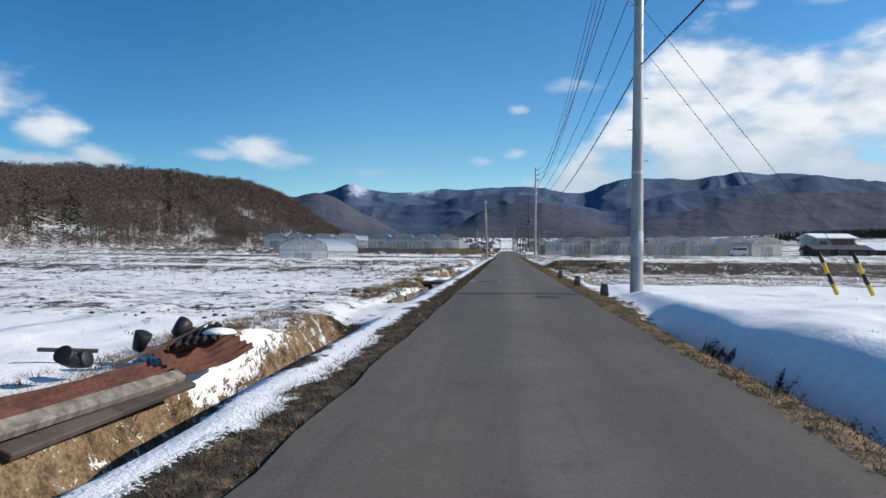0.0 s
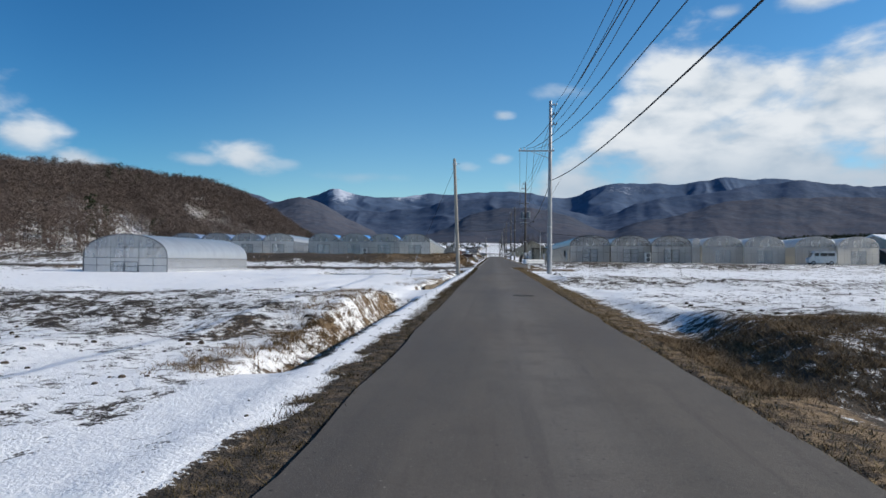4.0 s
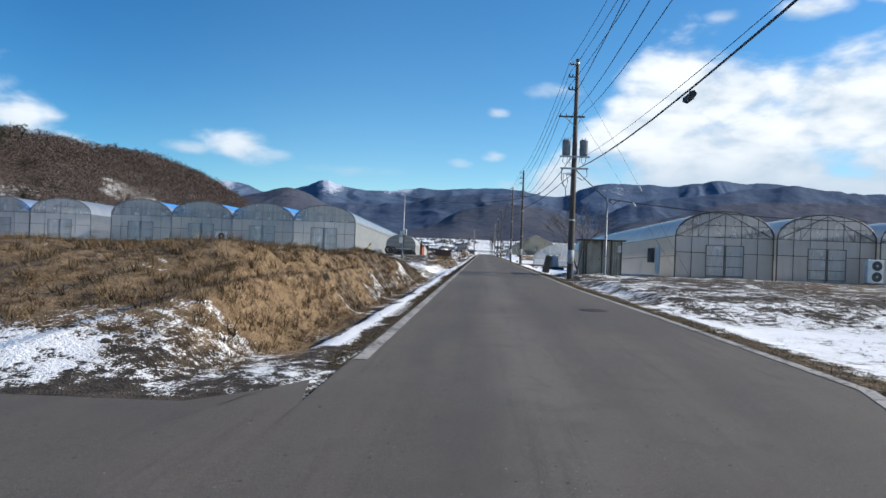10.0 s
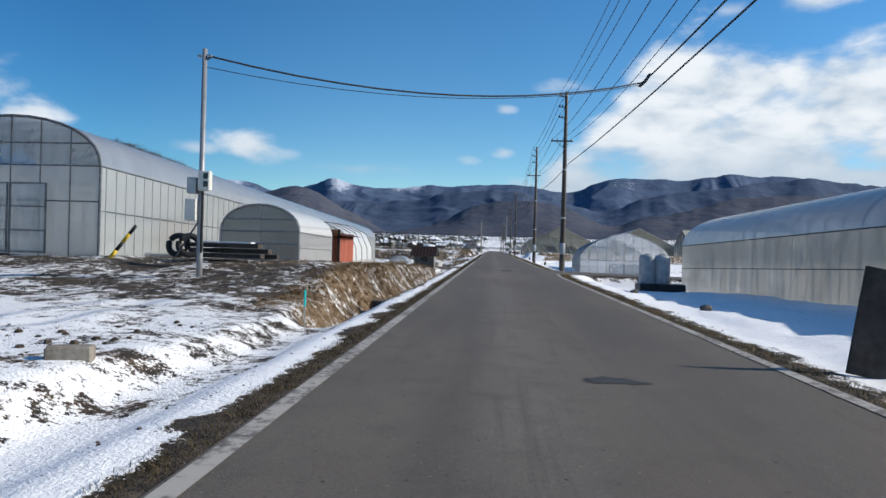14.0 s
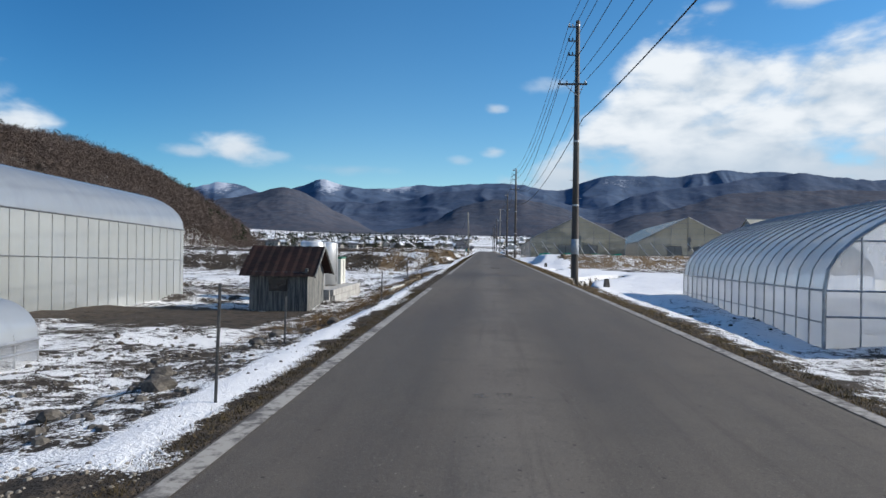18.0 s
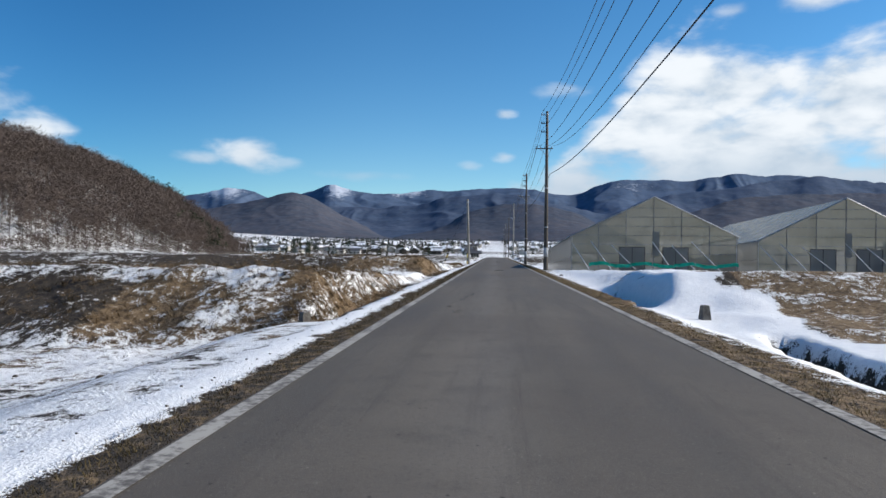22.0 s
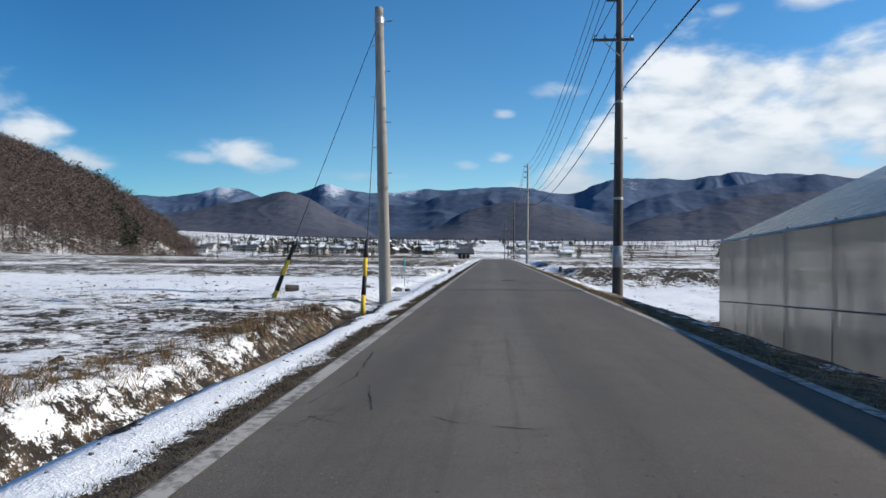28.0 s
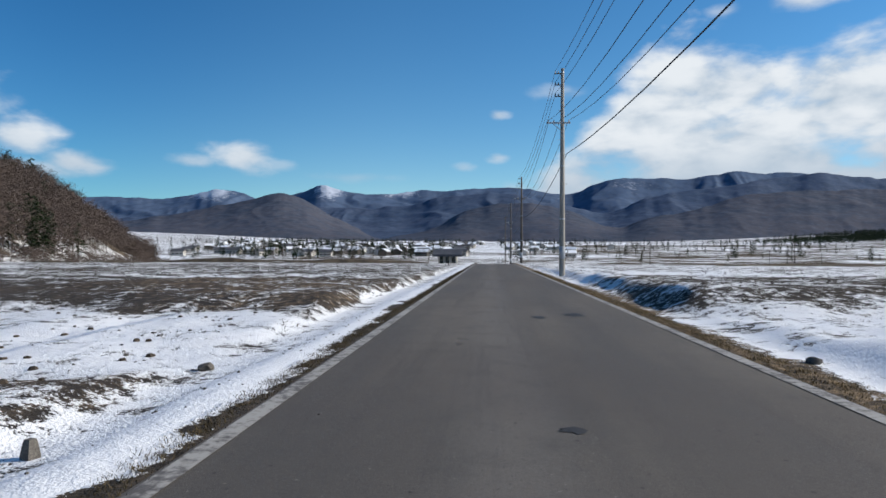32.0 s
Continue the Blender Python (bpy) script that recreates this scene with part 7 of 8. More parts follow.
# ---- bare tree by the tin shed ----
def bare_tree(x, y, seed, height, spread_r, name_label, trunks=2):
    rnd = random.Random(seed)
    t = thing("tree", name_label, "tree", (x, y, on_ground(x, y)))
    trunk, limbs, twigs = Geo(), Geo(), Geo()

    def grow(p, d, r, ln, depth):
        pts, rs = [p], [r]
        n = 4
        for k in range(n):
            d = (d + Vector((rnd.uniform(-0.14, 0.14), rnd.uniform(-0.14, 0.14), 0.02 if depth else 0.0))).normalized()
            p = p + d * ln / n
            pts.append(p)
            rs.append(r * (1 - 0.5 * (k + 1) / n))
        (trunk if depth == 0 else limbs if depth < 3 else twigs).tube(pts, rs, 8 if depth == 0 else 5 if depth < 3 else 3, False)
        if depth >= 5:
            return
        kids = 3 if depth == 0 else 3 if depth < 3 else 2
        for k in range(kids):
            j = rnd.randint(2, n) if depth else n
            az = rnd.uniform(0, 2 * math.pi)
            tilt = rnd.uniform(0.5, 1.15)
            side = Vector((math.cos(az), math.sin(az), 0.15))
            grow(pts[j], (d * math.cos(tilt) + side * math.sin(tilt)).normalized(), max(0.004, rs[j] * 0.72), ln * rnd.uniform(0.58, 0.8), depth + 1)
        grow(pts[-1], d, max(0.004, rs[-1] * 0.9), ln * 0.72, depth + 1)
    for k in range(trunks):
        grow(Vector((0.10 * k, 0.05 * k, -0.1)), Vector((0.08 - 0.2 * k, 0.1 * k, 1)).normalized(), 0.062, height * 0.34, 0)
    part("trunk", trunk, M["bark"], t, shade=True)
    part("crown", limbs, M["bark"], t, shade=True)
    tw = part("crown", twigs, M["bark"], t)
    tw["kind"] = "stuff"


bare_tree(4.7, 131.0, 5, 4.6, 2.0, "bare twin-trunked winter tree on the verge")


# ---- houses and vehicles beyond the fields ----
def farm_house(label, x, y, z, w, d, wall_h, roof_h, rz, wall="house_wall", roof="snow_cap", upper=True, group=""):
    h = thing("house", label, "house", (x, y, z), rz, group)
    body = part("wall", Geo().add([(-w / 2, -d / 2, -0.5), (w / 2, -d / 2, -0.5), (w / 2, d / 2, -0.5), (-w / 2, d / 2, -0.5), (-w / 2, -d / 2, wall_h), (w / 2, -d / 2, wall_h), (w / 2, d / 2, wall_h), (-w / 2, d / 2, wall_h), (-w / 2, 0, wall_h + roof_h), (w / 2, 0, wall_h + roof_h)],
                                 [(0, 1, 5, 4), (2, 3, 7, 6), (1, 2, 6, 9, 5), (3, 0, 4, 8, 7)]), M[wall], h)
    o = 0.7
    for s in (-1, 1):
        part("roof", Geo().add([(-w / 2 - o, s * (d / 2 + o), wall_h - o * roof_h / (d / 2)), (w / 2 + o, s * (d / 2 + o), wall_h - o * roof_h / (d / 2)), (w / 2 + o, 0, wall_h + roof_h), (-w / 2 - o, 0, wall_h + roof_h),
                                (-w / 2 - o, s * (d / 2 + o), wall_h + 0.25 - o * roof_h / (d / 2)), (w / 2 + o, s * (d / 2 + o), wall_h + 0.25 - o * roof_h / (d / 2)), (w / 2 + o, 0, wall_h + roof_h + 0.25), (-w / 2 - o, 0, wall_h + roof_h + 0.25)],
                               [(0, 1, 2, 3), (4, 5, 6, 7), (0, 1, 5, 4), (1, 2, 6, 5), (0, 3, 7, 4)]), M[roof], h)
    for k in range(3):
        wx = -w / 2 + w * (k + 0.5) / 3
        win = part("window", Geo().box((wx, -d / 2 - 0.03, wall_h * (0.72 if upper else 0.5)), (w / 5, 0.08, 1.1)), M["dark_glass"], h)
        part("window_frame", Geo().box((wx, -d / 2 - 0.06, wall_h * (0.72 if upper else 0.5) - 0.62), (w / 5 + 0.2, 0.12, 0.1)), M["white_paint"], win)
    if upper:
        part("eave_roof", Geo().box((0, -d / 2 - 0.5, wall_h * 0.45), (w + 1.0, 1.4, 0.18), Euler((radians(14), 0, 0)).to_matrix()), M["roof_dark"], h)
        part("timber_band", Geo().box((w * 0.18, -d / 2 - 0.02, wall_h * 0.75), (w * 0.6, 0.05, wall_h * 0.42)), M["plank_red"], h, "red-brown boarded upper wall")
    return h


farm_house("two-storey brown house with a snow-covered roof", 81.5, 180.0, on_ground(81.5, 180.0) - 0.2, 9.5, 8.0, 4.6, 1.0, 6, "house_wall", "snow_cap")
farm_house("dark low farm building with a dark roof", 80.0, 172.0, on_ground(80.0, 172.0) - 0.2, 13.0, 6.0, 1.8, 0.9, 4, "dark_timber", "roof_dark", False)
farm_house("low barn with a blue-grey snowy roof", 95.0, 180.0, on_ground(95.0, 180.0) - 0.3, 11.0, 9.0, 1.9, 1.7, -8, "dark_timber", "snow_cap", False)
farm_house("small grey shed beside the road brow", -5.1, 386.0, on_ground(-5.1, 386.0) - 0.1, 2.2, 2.6, 1.15, 0.45, 0, "house_wall", "roof_dark", False)


def van(x, y, rz):
    v = thing("van", "small white van parked by the greenhouses", "van", (x, y, on_ground(x, y)), rz)
    prof = [(-1.65, 0.28), (1.62, 0.28), (1.68, 0.75), (1.45, 0.98), (1.05, 1.62), (0.8, 1.8), (-1.5, 1.83), (-1.66, 1.6), (-1.7, 0.7)]
    n = len(prof)
    verts = [(px, -0.72, pz) for px, pz in prof] + [(px, 0.72, pz) for px, pz in prof]
    part("body", Geo().add(verts, [tuple(range(n)), tuple(range(2 * n - 1, n - 1, -1))] + [(i, n + i, n + (i + 1) % n, (i + 1) % n) for i in range(n)]), M["white_paint"], v)
    for s in (-0.73, 0.73):
        for wx, ww in ((-1.05, 0.8), (-0.15, 0.85), (0.68, 0.55)):
            part("window", Geo().box((wx, s, 1.38), (ww, 0.02, 0.42), None, 0.0), M["dark_glass"], v)
        for wx in (-1.1, 1.1):
            tyre = part("wheel", Geo().tube([(wx, s - 0.08 * (1 if s > 0 else -1), 0.27), (wx, s, 0.27)], [0.27, 0.27], 18), M["black_rubber"], v)
            part("rim", Geo().tube([(wx, s, 0.27), (wx, s + (0.015 if s > 0 else -0.015), 0.27)], [0.17, 0.15], 14), M["galv"], tyre)
    part("windscreen", Geo().add([(1.47, -0.62, 1.0), (1.47, 0.62, 1.0), (1.09, 0.6, 1.6), (1.09, -0.6, 1.6)], [(0, 1, 2, 3)]), M["dark_glass"], v)


van(43.0, 130.3, 172)

VILLAGE = []
rnd = random.Random(77)
for k, (wl, rf, lab) in enumerate((("house_wall", "snow_cap", "pale distant village house with a snowy roof"), ("dark_timber", "snow_cap", "dark distant village house with a snowy roof"), ("house_wall", "roof_dark", "distant village house with a dark tiled roof"))):
    VILLAGE.append(farm_house(lab, -150 + 60 * k, 905 + 20 * k, on_ground(-150 + 60 * k, 905 + 20 * k), 10, 7.5, 4.2, 2.0, 10 * k, wl, rf, False, "village houses"))
for k in range(280):
    y = rnd.uniform(840, 1750)
    u = rnd.gauss(-0.17, 0.11) if k % 3 else rnd.uniform(-0.36, 0.10)
    x = u * (y - 150)
    if abs(x) < 12 or x < -0.32 * y:
        continue
    copy_thing(VILLAGE[k % 3], pose(x, y, on_ground(x, y) - 0.3, 0, 0, rnd.choice((0, 90, 20, -15, 75)) + rnd.uniform(-8, 8)))
for k, (x, y, h) in enumerate(((127, 600, 9), (160, 700, 9), (146, 610, 9), (95, 520, 9), (60, 560, 8), (210, 640, 9), (185, 560, 9), (250, 600, 9))):
    fp = thing("utility_pole", "distant thin utility pole in the snowy fields", "utility pole", (x, y, on_ground(x, y)), group="far poles")
    part("shaft", Geo().tube([(0, 0, -0.5), (0, 0, h)], [0.16, 0.12], 8), M["brown_pole"], fp)
    part("crossarm", Geo().box((0, 0, h - 0.8), (1.6, 0.1, 0.1)), M["dark_steel"], fp)


# ---- woods ----
def foliage_material(name, a, b, rough=0.9):
    k = Mat(name, rough, 0, 0.1)
    g = k.nt.nodes.new("ShaderNodeNewGeometry")
    k.color(k.mix(g.outputs["Random Per Island"], a, b))
    return k.mat


M["bare_wood"] = foliage_material("bare_winter_branches", (0.080, 0.062, 0.054), (0.142, 0.113, 0.098))
M["conifer"] = foliage_material("conifer_needles", (0.012, 0.022, 0.012), (0.035, 0.045, 0.022))
M["straw"] = foliage_material("dry_grass_blades", (0.066, 0.043, 0.024), (0.30, 0.210, 0.120))
M["verge_grass"] = foliage_material("verge_grass_blades", (0.022, 0.019, 0.009), (0.150, 0.112, 0.058))
M["clod"] = plain("dug_earth", (0.028, 0.022, 0.017), (0.085, 0.064, 0.046), 9, 0.95, 0, 0.5)
M["verge_dry"] = foliage_material("dry_verge_blades", (0.050, 0.040, 0.018), (0.36, 0.258, 0.135))
M["weeds"] = foliage_material("dead_weeds", (0.022, 0.017, 0.012), (0.10, 0.075, 0.045))


def scatter(name, label, category, templates, pos, scale, turn, mat):
    """Joins many copies of triangle templates into one mesh."""
    rng = np.random.default_rng(3)
    pick = rng.integers(0, len(templates), len(pos))
    co = []
    for k, tpl in enumerate(templates):
        sel = pick == k
        if not sel.any():
            continue
        p, s, a = pos[sel], scale[sel], turn[sel]
        c, d = np.cos(a)[:, None], np.sin(a)[:, None]
        x = tpl[None, :, 0] * c - tpl[None, :, 1] * d
        y = tpl[None, :, 0] * d + tpl[None, :, 1] * c
        q = np.stack([x * s[:, None], y * s[:, None], tpl[None, :, 2] * s[:, None]], -1) + p[:, None, :]
        co.append(q.reshape(-1, 3))
    co = np.concatenate(co)
    me = bpy.data.meshes.new(name)
    fill_mesh(me, co, np.arange(len(co)).reshape(-1, 3))
    me.materials.append(mat)
    return tagged(new(name, me), label, category, kind="stuff")


def tree_template(rng, h, n_branch, spread_r, low=0.35, droop=0.0):
    tri = []

    def blade(p, q, w):
        d = q - p
        side = np.cross(d, rng.normal(size=3))
        side = side / (np.linalg.norm(side) + 1e-9) * w
        tri.extend([p - side, p + side, q])
    top = np.array([rng.normal(0, 0.2), rng.normal(0, 0.2), h])
    for k in range(3):
        a = 2 * np.pi * k / 3
        b = 2 * np.pi * (k + 1) / 3
        r = 0.011 * h
        tri.extend([np.array([r * np.cos(a), r * np.sin(a), -0.6]), np.array([r * np.cos(b), r * np.sin(b), -0.6]), top])
    for k in range(n_branch):
        t = low + (0.97 - low) * (k / n_branch) ** 0.8
        p = top * t
        a = rng.uniform(0, 2 * np.pi)
        ln = spread_r * (1.15 - 0.75 * t if droop else max(0.25, 1 - ((t - 0.62) / 0.46) ** 2) ** 0.5) * rng.uniform(0.6, 1.1)
        rise = rng.uniform(0.10, 0.75) * ln * (1 - droop) - droop * ln * 0.35
        q = p + np.array([np.cos(a) * ln, np.sin(a) * ln, rise])
        blade(p, q, 0.05 if droop == 0 else 0.10)
        for j in range(4):
            m = p + (q - p) * rng.uniform(0.3, 0.95)
            e = m + np.array([rng.normal(0, 0.5), rng.normal(0, 0.5), rng.uniform(-0.1, 0.75) if droop == 0 else rng.uniform(-0.4, 0.1)]) * ln * (0.62 if droop == 0 else 0.55)
            blade(m, e, 0.062 if droop == 0 else 0.28)
    return np.array(tri)


def plant_woods():
    rng = np.random.default_rng(11)
    bare = [tree_template(rng, 9.5, 30, 3.4, 0.28) for k in range(5)]
    pine = [tree_template(rng, 11.0, 40, 2.6, 0.12, 0.8) for k in range(3)]
    n = 10500
    y = rng.uniform(-40, 672, n)
    foot = np.interp(y, (-200, 200, 420, 540, 650), (-105, -98, -95, -120, -180))
    crest = np.interp(y, (-200, 250, 420, 560, 720), (-215, -190, -178, -190, -215))
    up = rng.uniform(0, 1, n) ** 0.9
    open_slope = (up < 0.42) & (vnoise(y / 26, up * 5, 89) > 0.05) & (rng.random(n) < 0.8)
    y, foot, crest, up = y[~open_slope], foot[~open_slope], crest[~open_slope], up[~open_slope]
    n = len(y)
    x = foot - 4 + (crest - 22 - foot) * up
    z = ground_height(x, y) - 0.2
    dark = fbm(x / 40, y / 40, 2, 90) + rng.normal(0, 0.25, n) > 0.95
    pos = np.stack([x, y, z], -1)
    sc, tu = rng.uniform(0.75, 1.2, n), rng.uniform(0, 6.28, n)
    scatter("woods", "bare brown winter woods covering the hillside", "woods", bare, pos[~dark], sc[~dark], tu[~dark], M["bare_wood"])
    scatter("conifers", "dark conifers among the bare woods", "conifers", pine, pos[dark], sc[dark] * 1.05, tu[dark], M["conifer"])
    # scrub along the foot of the hill
    m = 700
    yb = rng.uniform(60, 650, m)
    xb = np.interp(yb, (-200, 200, 420, 540, 650), (-105, -98, -95, -120, -180)) + rng.uniform(-6, 7, m)
    scatter("scrub", "low brown scrub at the foot of the hill", "scrub", [tree_template(rng, 3.2, 16, 1.7, 0.1) for k in range(3)], np.stack([xb, yb, ground_height(xb, yb) - 0.1], -1), rng.uniform(0.6, 1.3, m), rng.uniform(0, 6.28, m), M["bare_wood"])
    # village trees
    m = 1100
    yv = rng.uniform(760, 1900, m)
    uv = np.where(rng.random(m) < 0.6, rng.normal(-0.20, 0.10, m), rng.uniform(-0.35, 0.45, m))
    xv = uv * (yv - 150)
    keep = (np.abs(xv) > 14)
    scatter("conifers", "dark conifers among the village houses", "conifers", pine, np.stack([xv, yv, ground_height(xv, yv) - 0.3], -1)[keep], rng.uniform(0.35, 1.2, m)[keep], rng.uniform(0, 6.28, m)[keep], M["conifer"])
    m = 800
    yv = rng.uniform(700, 1950, m)
    xv = rng.normal(-0.14, 0.14, m) * (yv - 100)
    keep = (np.abs(xv) > 14)
    scatter("woods", "bare trees scattered over the far fields", "woods", bare, np.stack([xv, yv, ground_height(xv, yv) - 0.3], -1)[keep], rng.uniform(0.35, 0.85, m)[keep], rng.uniform(0, 6.28, m)[keep], M["bare_wood"])
    # dark wood below the right-hand mountain
    m = 2600
    yv = rng.uniform(1450, 1850, m)
    uv = 0.30 + 0.45 * rng.uniform(0, 1, m) ** 0.7
    xv = uv * yv
    scatter("conifers", "dark plantation below the mountain", "conifers", pine, np.stack([xv, yv, ground_height(xv, yv) - 0.3], -1), rng.uniform(0.7, 1.5, m) * np.interp(uv, (0.30, 0.42), (0.5, 1.3)), rng.uniform(0, 6.28, m), M["conifer"])


plant_woods()


# ---- banks between the far terraces ----
def far_banks():
    rng = np.random.default_rng(31)
    co, faces = [], []
    y = 392.0
    while y < 1500:
        for k in range(9):
            u0 = rng.uniform(-0.40, 0.52)
            ln = rng.uniform(0.03, 0.16)
            x = np.linspace(u0, u0 + ln, 16) * (y - 120)
            x = x[(np.abs(x) > 6.5) & (x > -0.36 * (y - 120))]
            if len(x) < 4 or (x.min() < 0 < x.max()):
                continue
            yy = y + rng.uniform(-5, 5) + rng.uniform(-0.03, 0.03) * (x - x.mean()) + 0.5 * vnoise(x / 9, 0 * x, 81)
            h = rng.uniform(0.35, 0.95) * np.sin(np.linspace(0.25, 2.9, len(x))) * (0.75 + 0.35 * vnoise(x / 5, 0 * x, 82))
            z = ground_height(x, yy)
            b = len(co)
            for i in range(len(x)):
                co.extend([(x[i], yy[i], z[i] - 0.1), (x[i], yy[i] + 0.5, z[i] + 0.75 * h[i]), (x[i], yy[i] + 1.1, z[i] + h[i]), (x[i], yy[i] + 3.2, z[i] - 0.1)])
            for i in range(len(x) - 1):
                for j in range(3):
                    p = b + 4 * i + j
                    faces.append((p, p + 4, p + 5, p + 1))
        y += rng.uniform(6, 13) * (y / 480)
    me = bpy.data.meshes.new("field_banks")
    fill_mesh(me, np.array(co), np.array(faces))
    me.materials.append(M["bank"])
    tagged(new("field_banks", me), "brown grass banks between far snowy terraces", "field banks", kind="stuff")


M["bank"] = plain("dead_grass_bank", (0.045, 0.036, 0.026), (0.15, 0.115, 0.075), 0.8, 0.95, 0, 0.3)
far_banks()


# ---- grass, stubble and weeds ----
def tuft(rng, n, h, lean):
    tri = []
    for k in range(n):
        a = rng.uniform(0, 6.28)
        b = np.array([rng.normal(0, 0.03), rng.normal(0, 0.03), -0.015])
        w = 0.0028 + 0.0025 * rng.random()
        s = np.array([np.cos(a + 1.57), np.sin(a + 1.57), 0]) * w
        t = b + np.array([np.cos(a) * lean * rng.uniform(0.3, 1.2), np.sin(a) * lean * rng.uniform(0.3, 1.2), h * rng.uniform(0.5, 1.1)])
        tri.extend([b - s, b + s, t])
    return np.array(tri)


def sow():
    rng = np.random.default_rng(21)
    short = [tuft(rng, 9, 0.045, 0.05) for k in range(6)]
    tall = [tuft(rng, 13, 0.10, 0.17) for k in range(6)]

    def lay(name, label, tpl, x, y, smin, smax, mat):
        z = ground_height(x, y)
        n = len(x)
        scatter(name, label, "grass", tpl, np.stack([x, y, z], -1), rng.uniform(smin, smax, n), rng.uniform(0, 6.28, n), mat)
    n = 40000
    y = rng.uniform(-6, 350, n)
    x = left_edge(y) - verge_width(y) * rng.uniform(0.02, 1.1, n) ** 0.8
    ok = ~((y > 94.5) & (y < 101)) & ~((y > 186.5) & (y < 202) & (rng.random(n) < 0.85))
    lay("grass", "short brown grass on the road verge", short, x[ok], y[ok], 0.6, 1.3, M["verge_grass"])
    y = rng.uniform(-6, 350, n)
    x = right_edge(y) + rng.uniform(0.0, 1, n) * np.interp(y, (13, 17, 100, 112, 176, 190, 270, 282), (0.5, 0.7, 0.7, 0.4, 0.4, 0.7, 0.7, 0.4))
    ok = ~((y > 97.5) & (y < 101)) & ~((y > 163.5) & (y < 170.5))
    lay("grass", "short dry grass on the road verge", short, x[ok], y[ok], 0.6, 1.5, M["verge_dry"])
    # the far side of the ditch
    m = 26000
    y = rng.uniform(-6, 330, m)
    d1 = verge_width(y) + snow_strip(y)
    x = left_edge(y) - d1 - rng.uniform(0.5, 1.9, m)
    dep = ditch_depth(y)
    ok = (dep > 0.12) & ~((y > 93.5) & (y < 101)) & (rng.random(m) < 0.25 + dep) & ~((y > 61) & (y < 90) & (rng.random(m) < 0.85))
    lay("grass", "tall dry grass hanging over the ditch", tall, x[ok], y[ok], 0.5, 1.3, M["straw"])
    # brown banks
    m = 44000
    y = np.concatenate([rng.uniform(100.5, 126, m // 2), rng.uniform(218, 229, m // 4), rng.uniform(237, 246, m // 8), rng.uniform(28.5, 33, m // 8)])
    x = left_edge(y) - 1.0 - rng.uniform(0, 1, len(y)) ** 1.5 * 16
    keep = rng.random(len(y)) < 0.62 + 0.5 * vnoise(x / 0.9, y / 0.9, 56) - 0.25 * smooth(y, 106, 112) * (y < 126) - ground_snow(x, y, x) - 0.75 * smooth(left_edge(y) - x + 0.8 * (104 - y), 6.5, 10) * (y < 108)
    lay("grass", "long dry grass on the field bank", tall, x[keep], y[keep], 0.5, 1.2, M["straw"])
    m = 9000
    y = np.concatenate([rng.uniform(91, 100, m // 3), rng.uniform(44, 48, m // 3)])
    x = right_edge(y) + 0.4 + rng.uniform(0, 1, len(y)) ** 1.4 * 4.5
    ok = ~((y > 97.3) & (y < 100.8) & (x < 3.0))
    lay("grass", "long dry grass by the lane corner", tall, x[ok], y[ok], 0.5, 1.15, M["straw"])
    # weeds poking through snow
    m = 42000
    y = rng.uniform(-4, 350, m)
    s = rng.choice((-1, 1), m)
    off = 1.4 + rng.uniform(0, 1, m) ** 1.7 * 32
    x = np.where(s < 0, left_edge(y) - off, right_edge(y) + off)
    clump = fbm(x / 1.6, y / 1.6, 3, 95)
    cover = ground_snow(x, y, x)
    keep = (clump > 0.40 + 0.45 * cover) & (pond(x, y) < 0.1) & ~((y > 94.2) & (y < 100.5)) & ~((y > 163.5) & (y < 170.5) & (x > 0))
    lay("weeds", "dead weeds poking through the snow", [tuft(rng, 10, 0.045, 0.075) for k in range(5)], x[keep], y[keep], 0.8, 2.2, M["weeds"])
    # clods of dug earth standing out of the snow
    m = 62000
    y = rng.uniform(-4, 345, m)
    s = rng.choice((-1, 1), m)
    off = 2.2 + rng.uniform(0, 1, m) ** 1.6 * 36
    x = np.where(s < 0, left_edge(y) - off, right_edge(y) + off)
    cover = ground_snow(x, y, x)
    keep = (cover > 0.3) & (cover < 0.88) & (fbm(x / 1.7, y / 1.7, 3, 97) > 0.05) & (pond(x, y) < 0.1) & (trench(x, y) < 0.05) & ~((y > 22.5) & (y < 43) & (x > 0)) & ~((y > 94.2) & (y < 100.5)) & ~((y > 163.5) & (y < 170.5) & (x > 0))
    lumps = []
    for k in range(6):
        ring = [np.array([np.cos(a) * rng.uniform(0.6, 1.1), np.sin(a) * rng.uniform(0.6, 1.1), -0.2]) for a in np.arange(6) * np.pi / 3]
        mid = [q * np.array([0.62, 0.62, 0]) + np.array([0, 0, rng.uniform(0.25, 0.5)]) for q in ring]
        cap = np.array([0.1, 0.0, rng.uniform(0.4, 0.6)])
        tri = []
        for j in range(6):
            i = (j + 1) % 6
            tri.extend([ring[j], ring[i], mid[i], ring[j], mid[i], mid[j], mid[j], mid[i], cap])
        lumps.append(np.array(tri) * 0.10)
    z = ground_height(x, y)
    scatter("clods", "dark earth clods standing out of patchy snow", "clods", lumps, np.stack([x, y, z], -1)[keep], 0.12 + 0.6 * rng.uniform(0, 1, keep.sum()) ** 2.2, rng.uniform(0, 6.28, keep.sum()), M["clod"])
    # grit and small stones along the road edges
    m = 5200
    y = np.concatenate([rng.uniform(-4, 345, m - 1400), rng.uniform(186, 204, 1400)])
    side = rng.random(m) < 0.6
    side[m - 1400:] = True
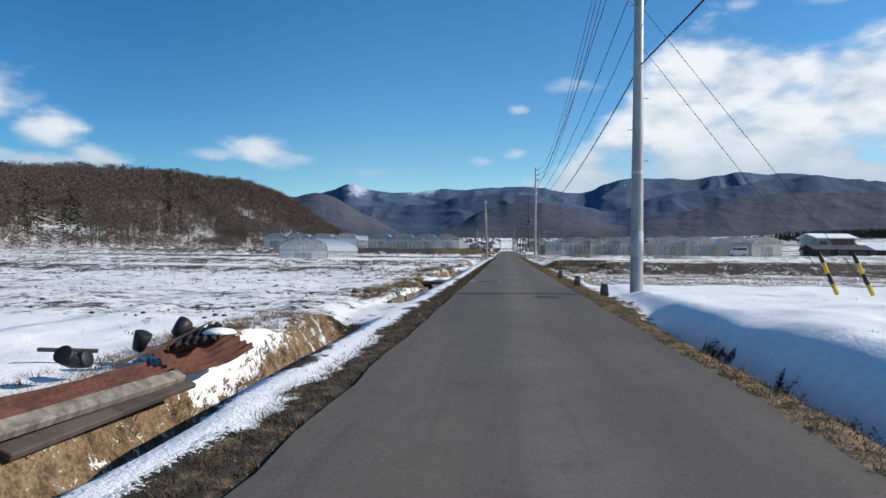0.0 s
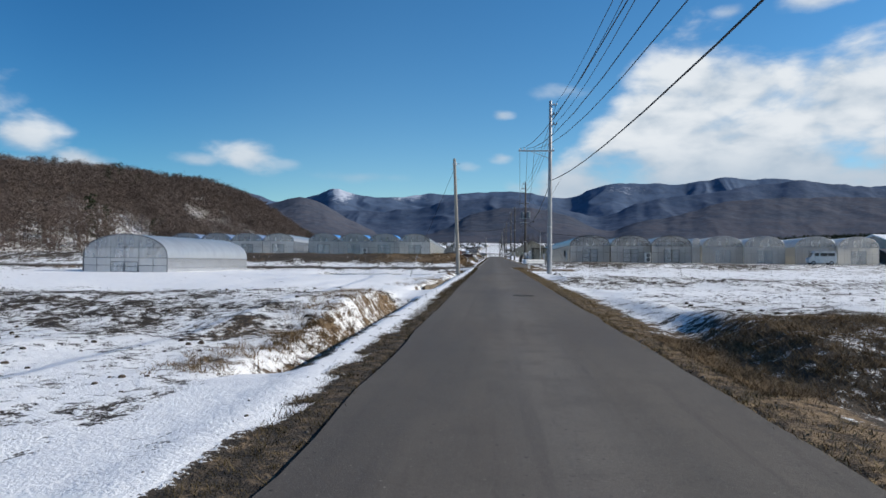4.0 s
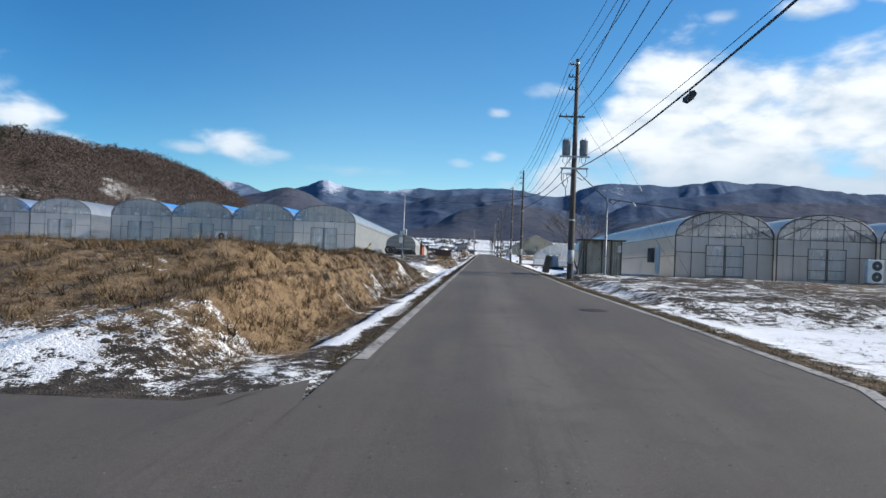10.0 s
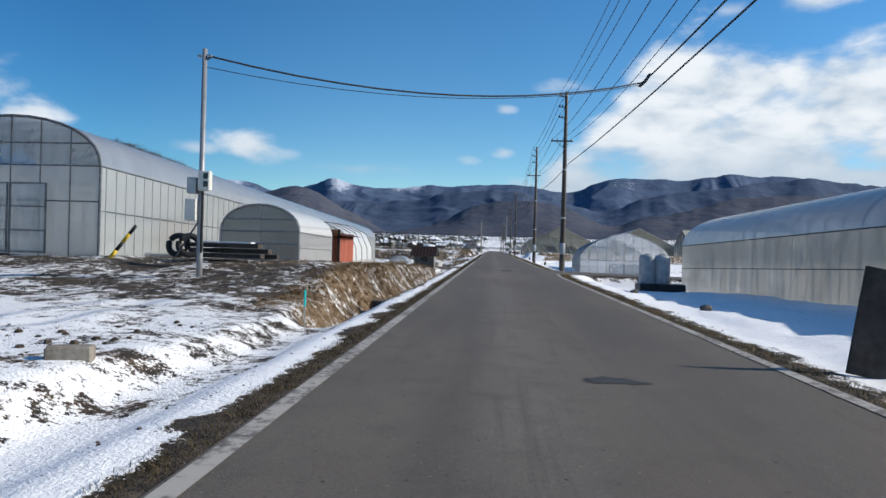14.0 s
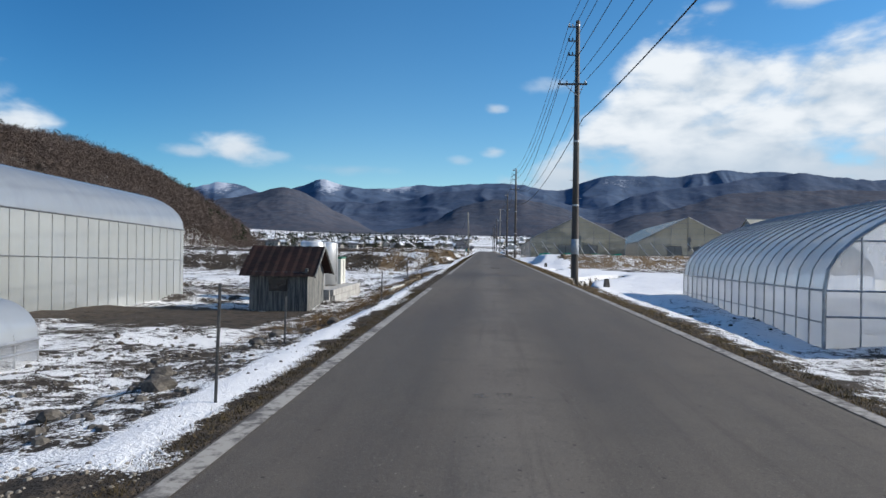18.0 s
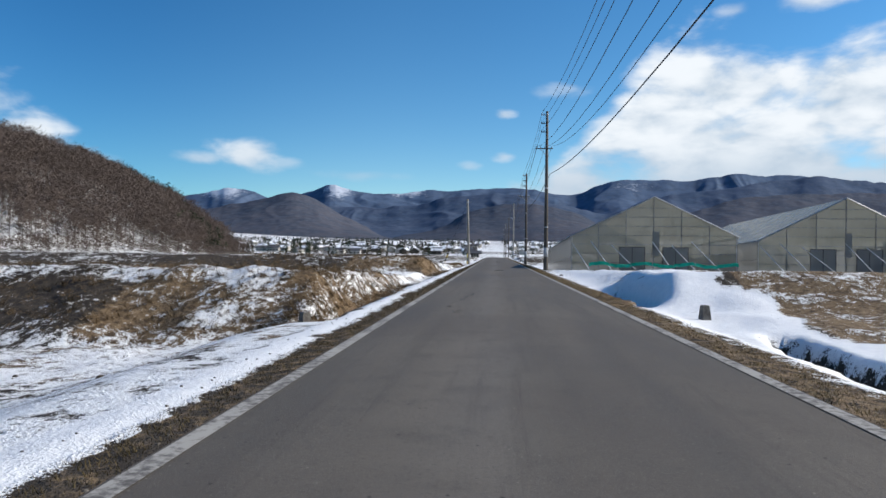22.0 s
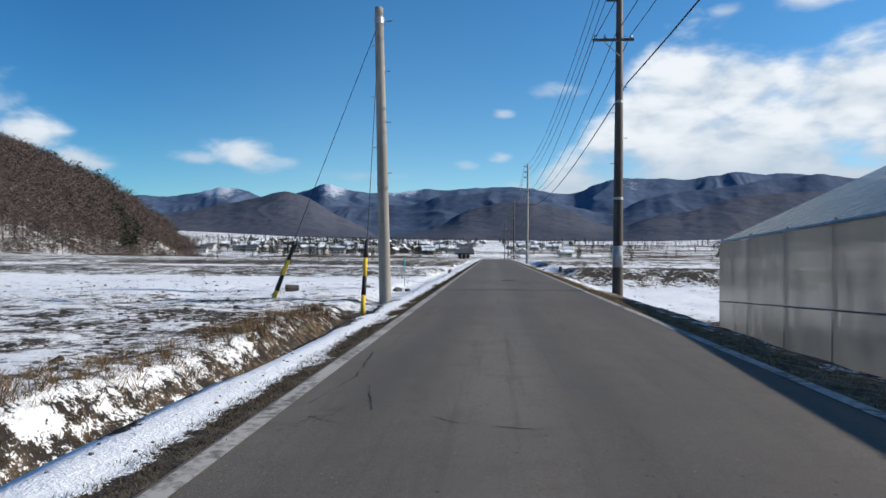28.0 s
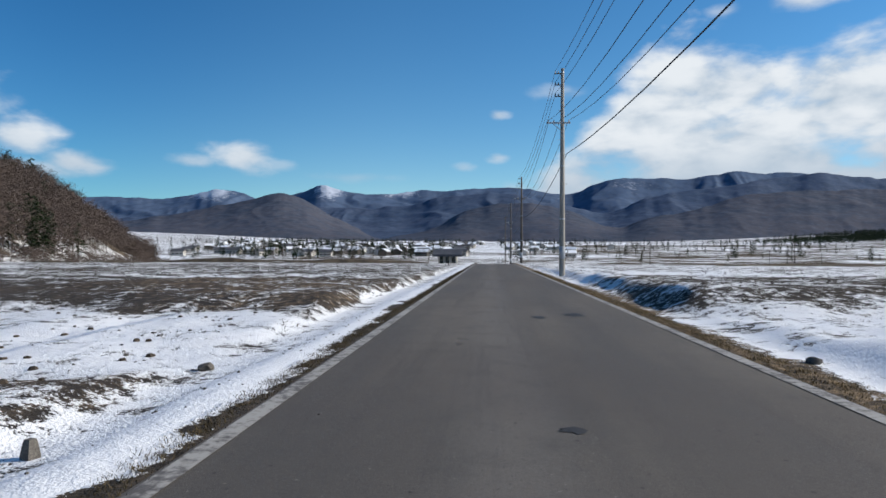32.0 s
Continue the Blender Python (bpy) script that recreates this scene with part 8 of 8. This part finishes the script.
    x = np.where(side, left_edge(y) - rng.uniform(0.02, 0.8, m), right_edge(y) + rng.uniform(0.02, 0.7, m))
    ok = ~((y > 94.5) & (y < 101)) & ~((y > 163.5) & (y < 170.5))
    scatter("gravel", "small dark stones along the verges", "gravel", lumps, np.stack([x, y, ground_height(x, y)], -1)[ok], rng.uniform(0.06, 0.22, m)[ok], rng.uniform(0, 6.28, m)[ok], M["stone"])
    m = 420
    y = rng.uniform(-2, 340, m)
    x = left_edge(y) + (right_edge(y) - left_edge(y)) * rng.uniform(0.03, 0.97, m)
    scatter("grit", "scattered grit on the asphalt", "grit", lumps, np.stack([x, y, road_level(y) - 0.006 + 0 * x], -1), rng.uniform(0.05, 0.12, m), rng.uniform(0, 6.28, m), M["stone"])
    # coarse tussocks on the banks and the ditch edge
    m = 9000
    y = np.concatenate([rng.uniform(101, 125, m // 2), rng.uniform(218.5, 231, m // 4), rng.uniform(241.5, 251, m // 4)])
    x = left_edge(y) - 1.2 - rng.uniform(0, 1, len(y)) ** 1.4 * 11
    clump = vnoise(x / 1.1, y / 1.1, 58) + 0.5 * rng.normal(size=len(y))
    rough_tuft = [tuft(rng, 22, 0.15, 0.15) for k in range(5)]
    a, b = clump > 0.25, clump < -0.3
    lay("grass", "coarse brown tussocks on the field bank", rough_tuft, x[a], y[a], 0.6, 1.5, M["straw"])
    lay("weeds", "dark dead weeds matted on the field bank", rough_tuft, x[b], y[b], 0.5, 1.3, M["weeds"])
    m = 7000
    y = rng.uniform(-4, 320, m)
    x = left_edge(y) - verge_width(y) - snow_strip(y) - rng.uniform(0.75, 1.5, m)
    ok = (ditch_depth(y) > 0.2) & (vnoise(y / 1.5, x, 59) > -0.1) & ~((y > 61) & (y < 86)) & ~((y > 93.5) & (y < 101))
    lay("grass", "coarse pale tussocks along the ditch edge", rough_tuft, x[ok], y[ok], 0.5, 1.4, M["straw"])
    # rubble heaped by the gravel apron
    m = 700
    y = rng.uniform(171.6, 178.0, m)
    x = left_edge(y) - 0.8 - rng.uniform(0, 1, m) ** 1.5 * 3.4
    scatter("rubble", "dark broken stones heaped along the verge", "rubble", lumps, np.stack([x, y, ground_height(x, y)], -1), 0.15 + 0.65 * rng.uniform(0, 1, m) ** 3, rng.uniform(0, 6.28, m), M["stone"])
    m = 1500
    y = rng.uniform(167.5, 171.2, m)
    x = left_edge(y) - rng.uniform(0.1, 5.0, m)
    scatter("gravel", "loose gravel on the field entrance", "gravel", lumps, np.stack([x, y, ground_height(x, y)], -1), rng.uniform(0.08, 0.26, m), rng.uniform(0, 6.28, m), M["old_concrete"])
    # rice stubble in rows
    gx, gy = np.meshgrid(np.arange(2.9, 26, 0.30), np.arange(22.5, 43.0, 0.24))
    gx, gy = gx.ravel() + rng.normal(0, 0.025, gx.size), gy.ravel() + rng.normal(0, 0.03, gx.size)
    lay("stubble", "rows of pale cut rice stubble in snow", [tuft(rng, 10, 0.12, 0.03) for k in range(4)], gx, gy, 0.7, 1.2, M["verge_dry"])


sow()
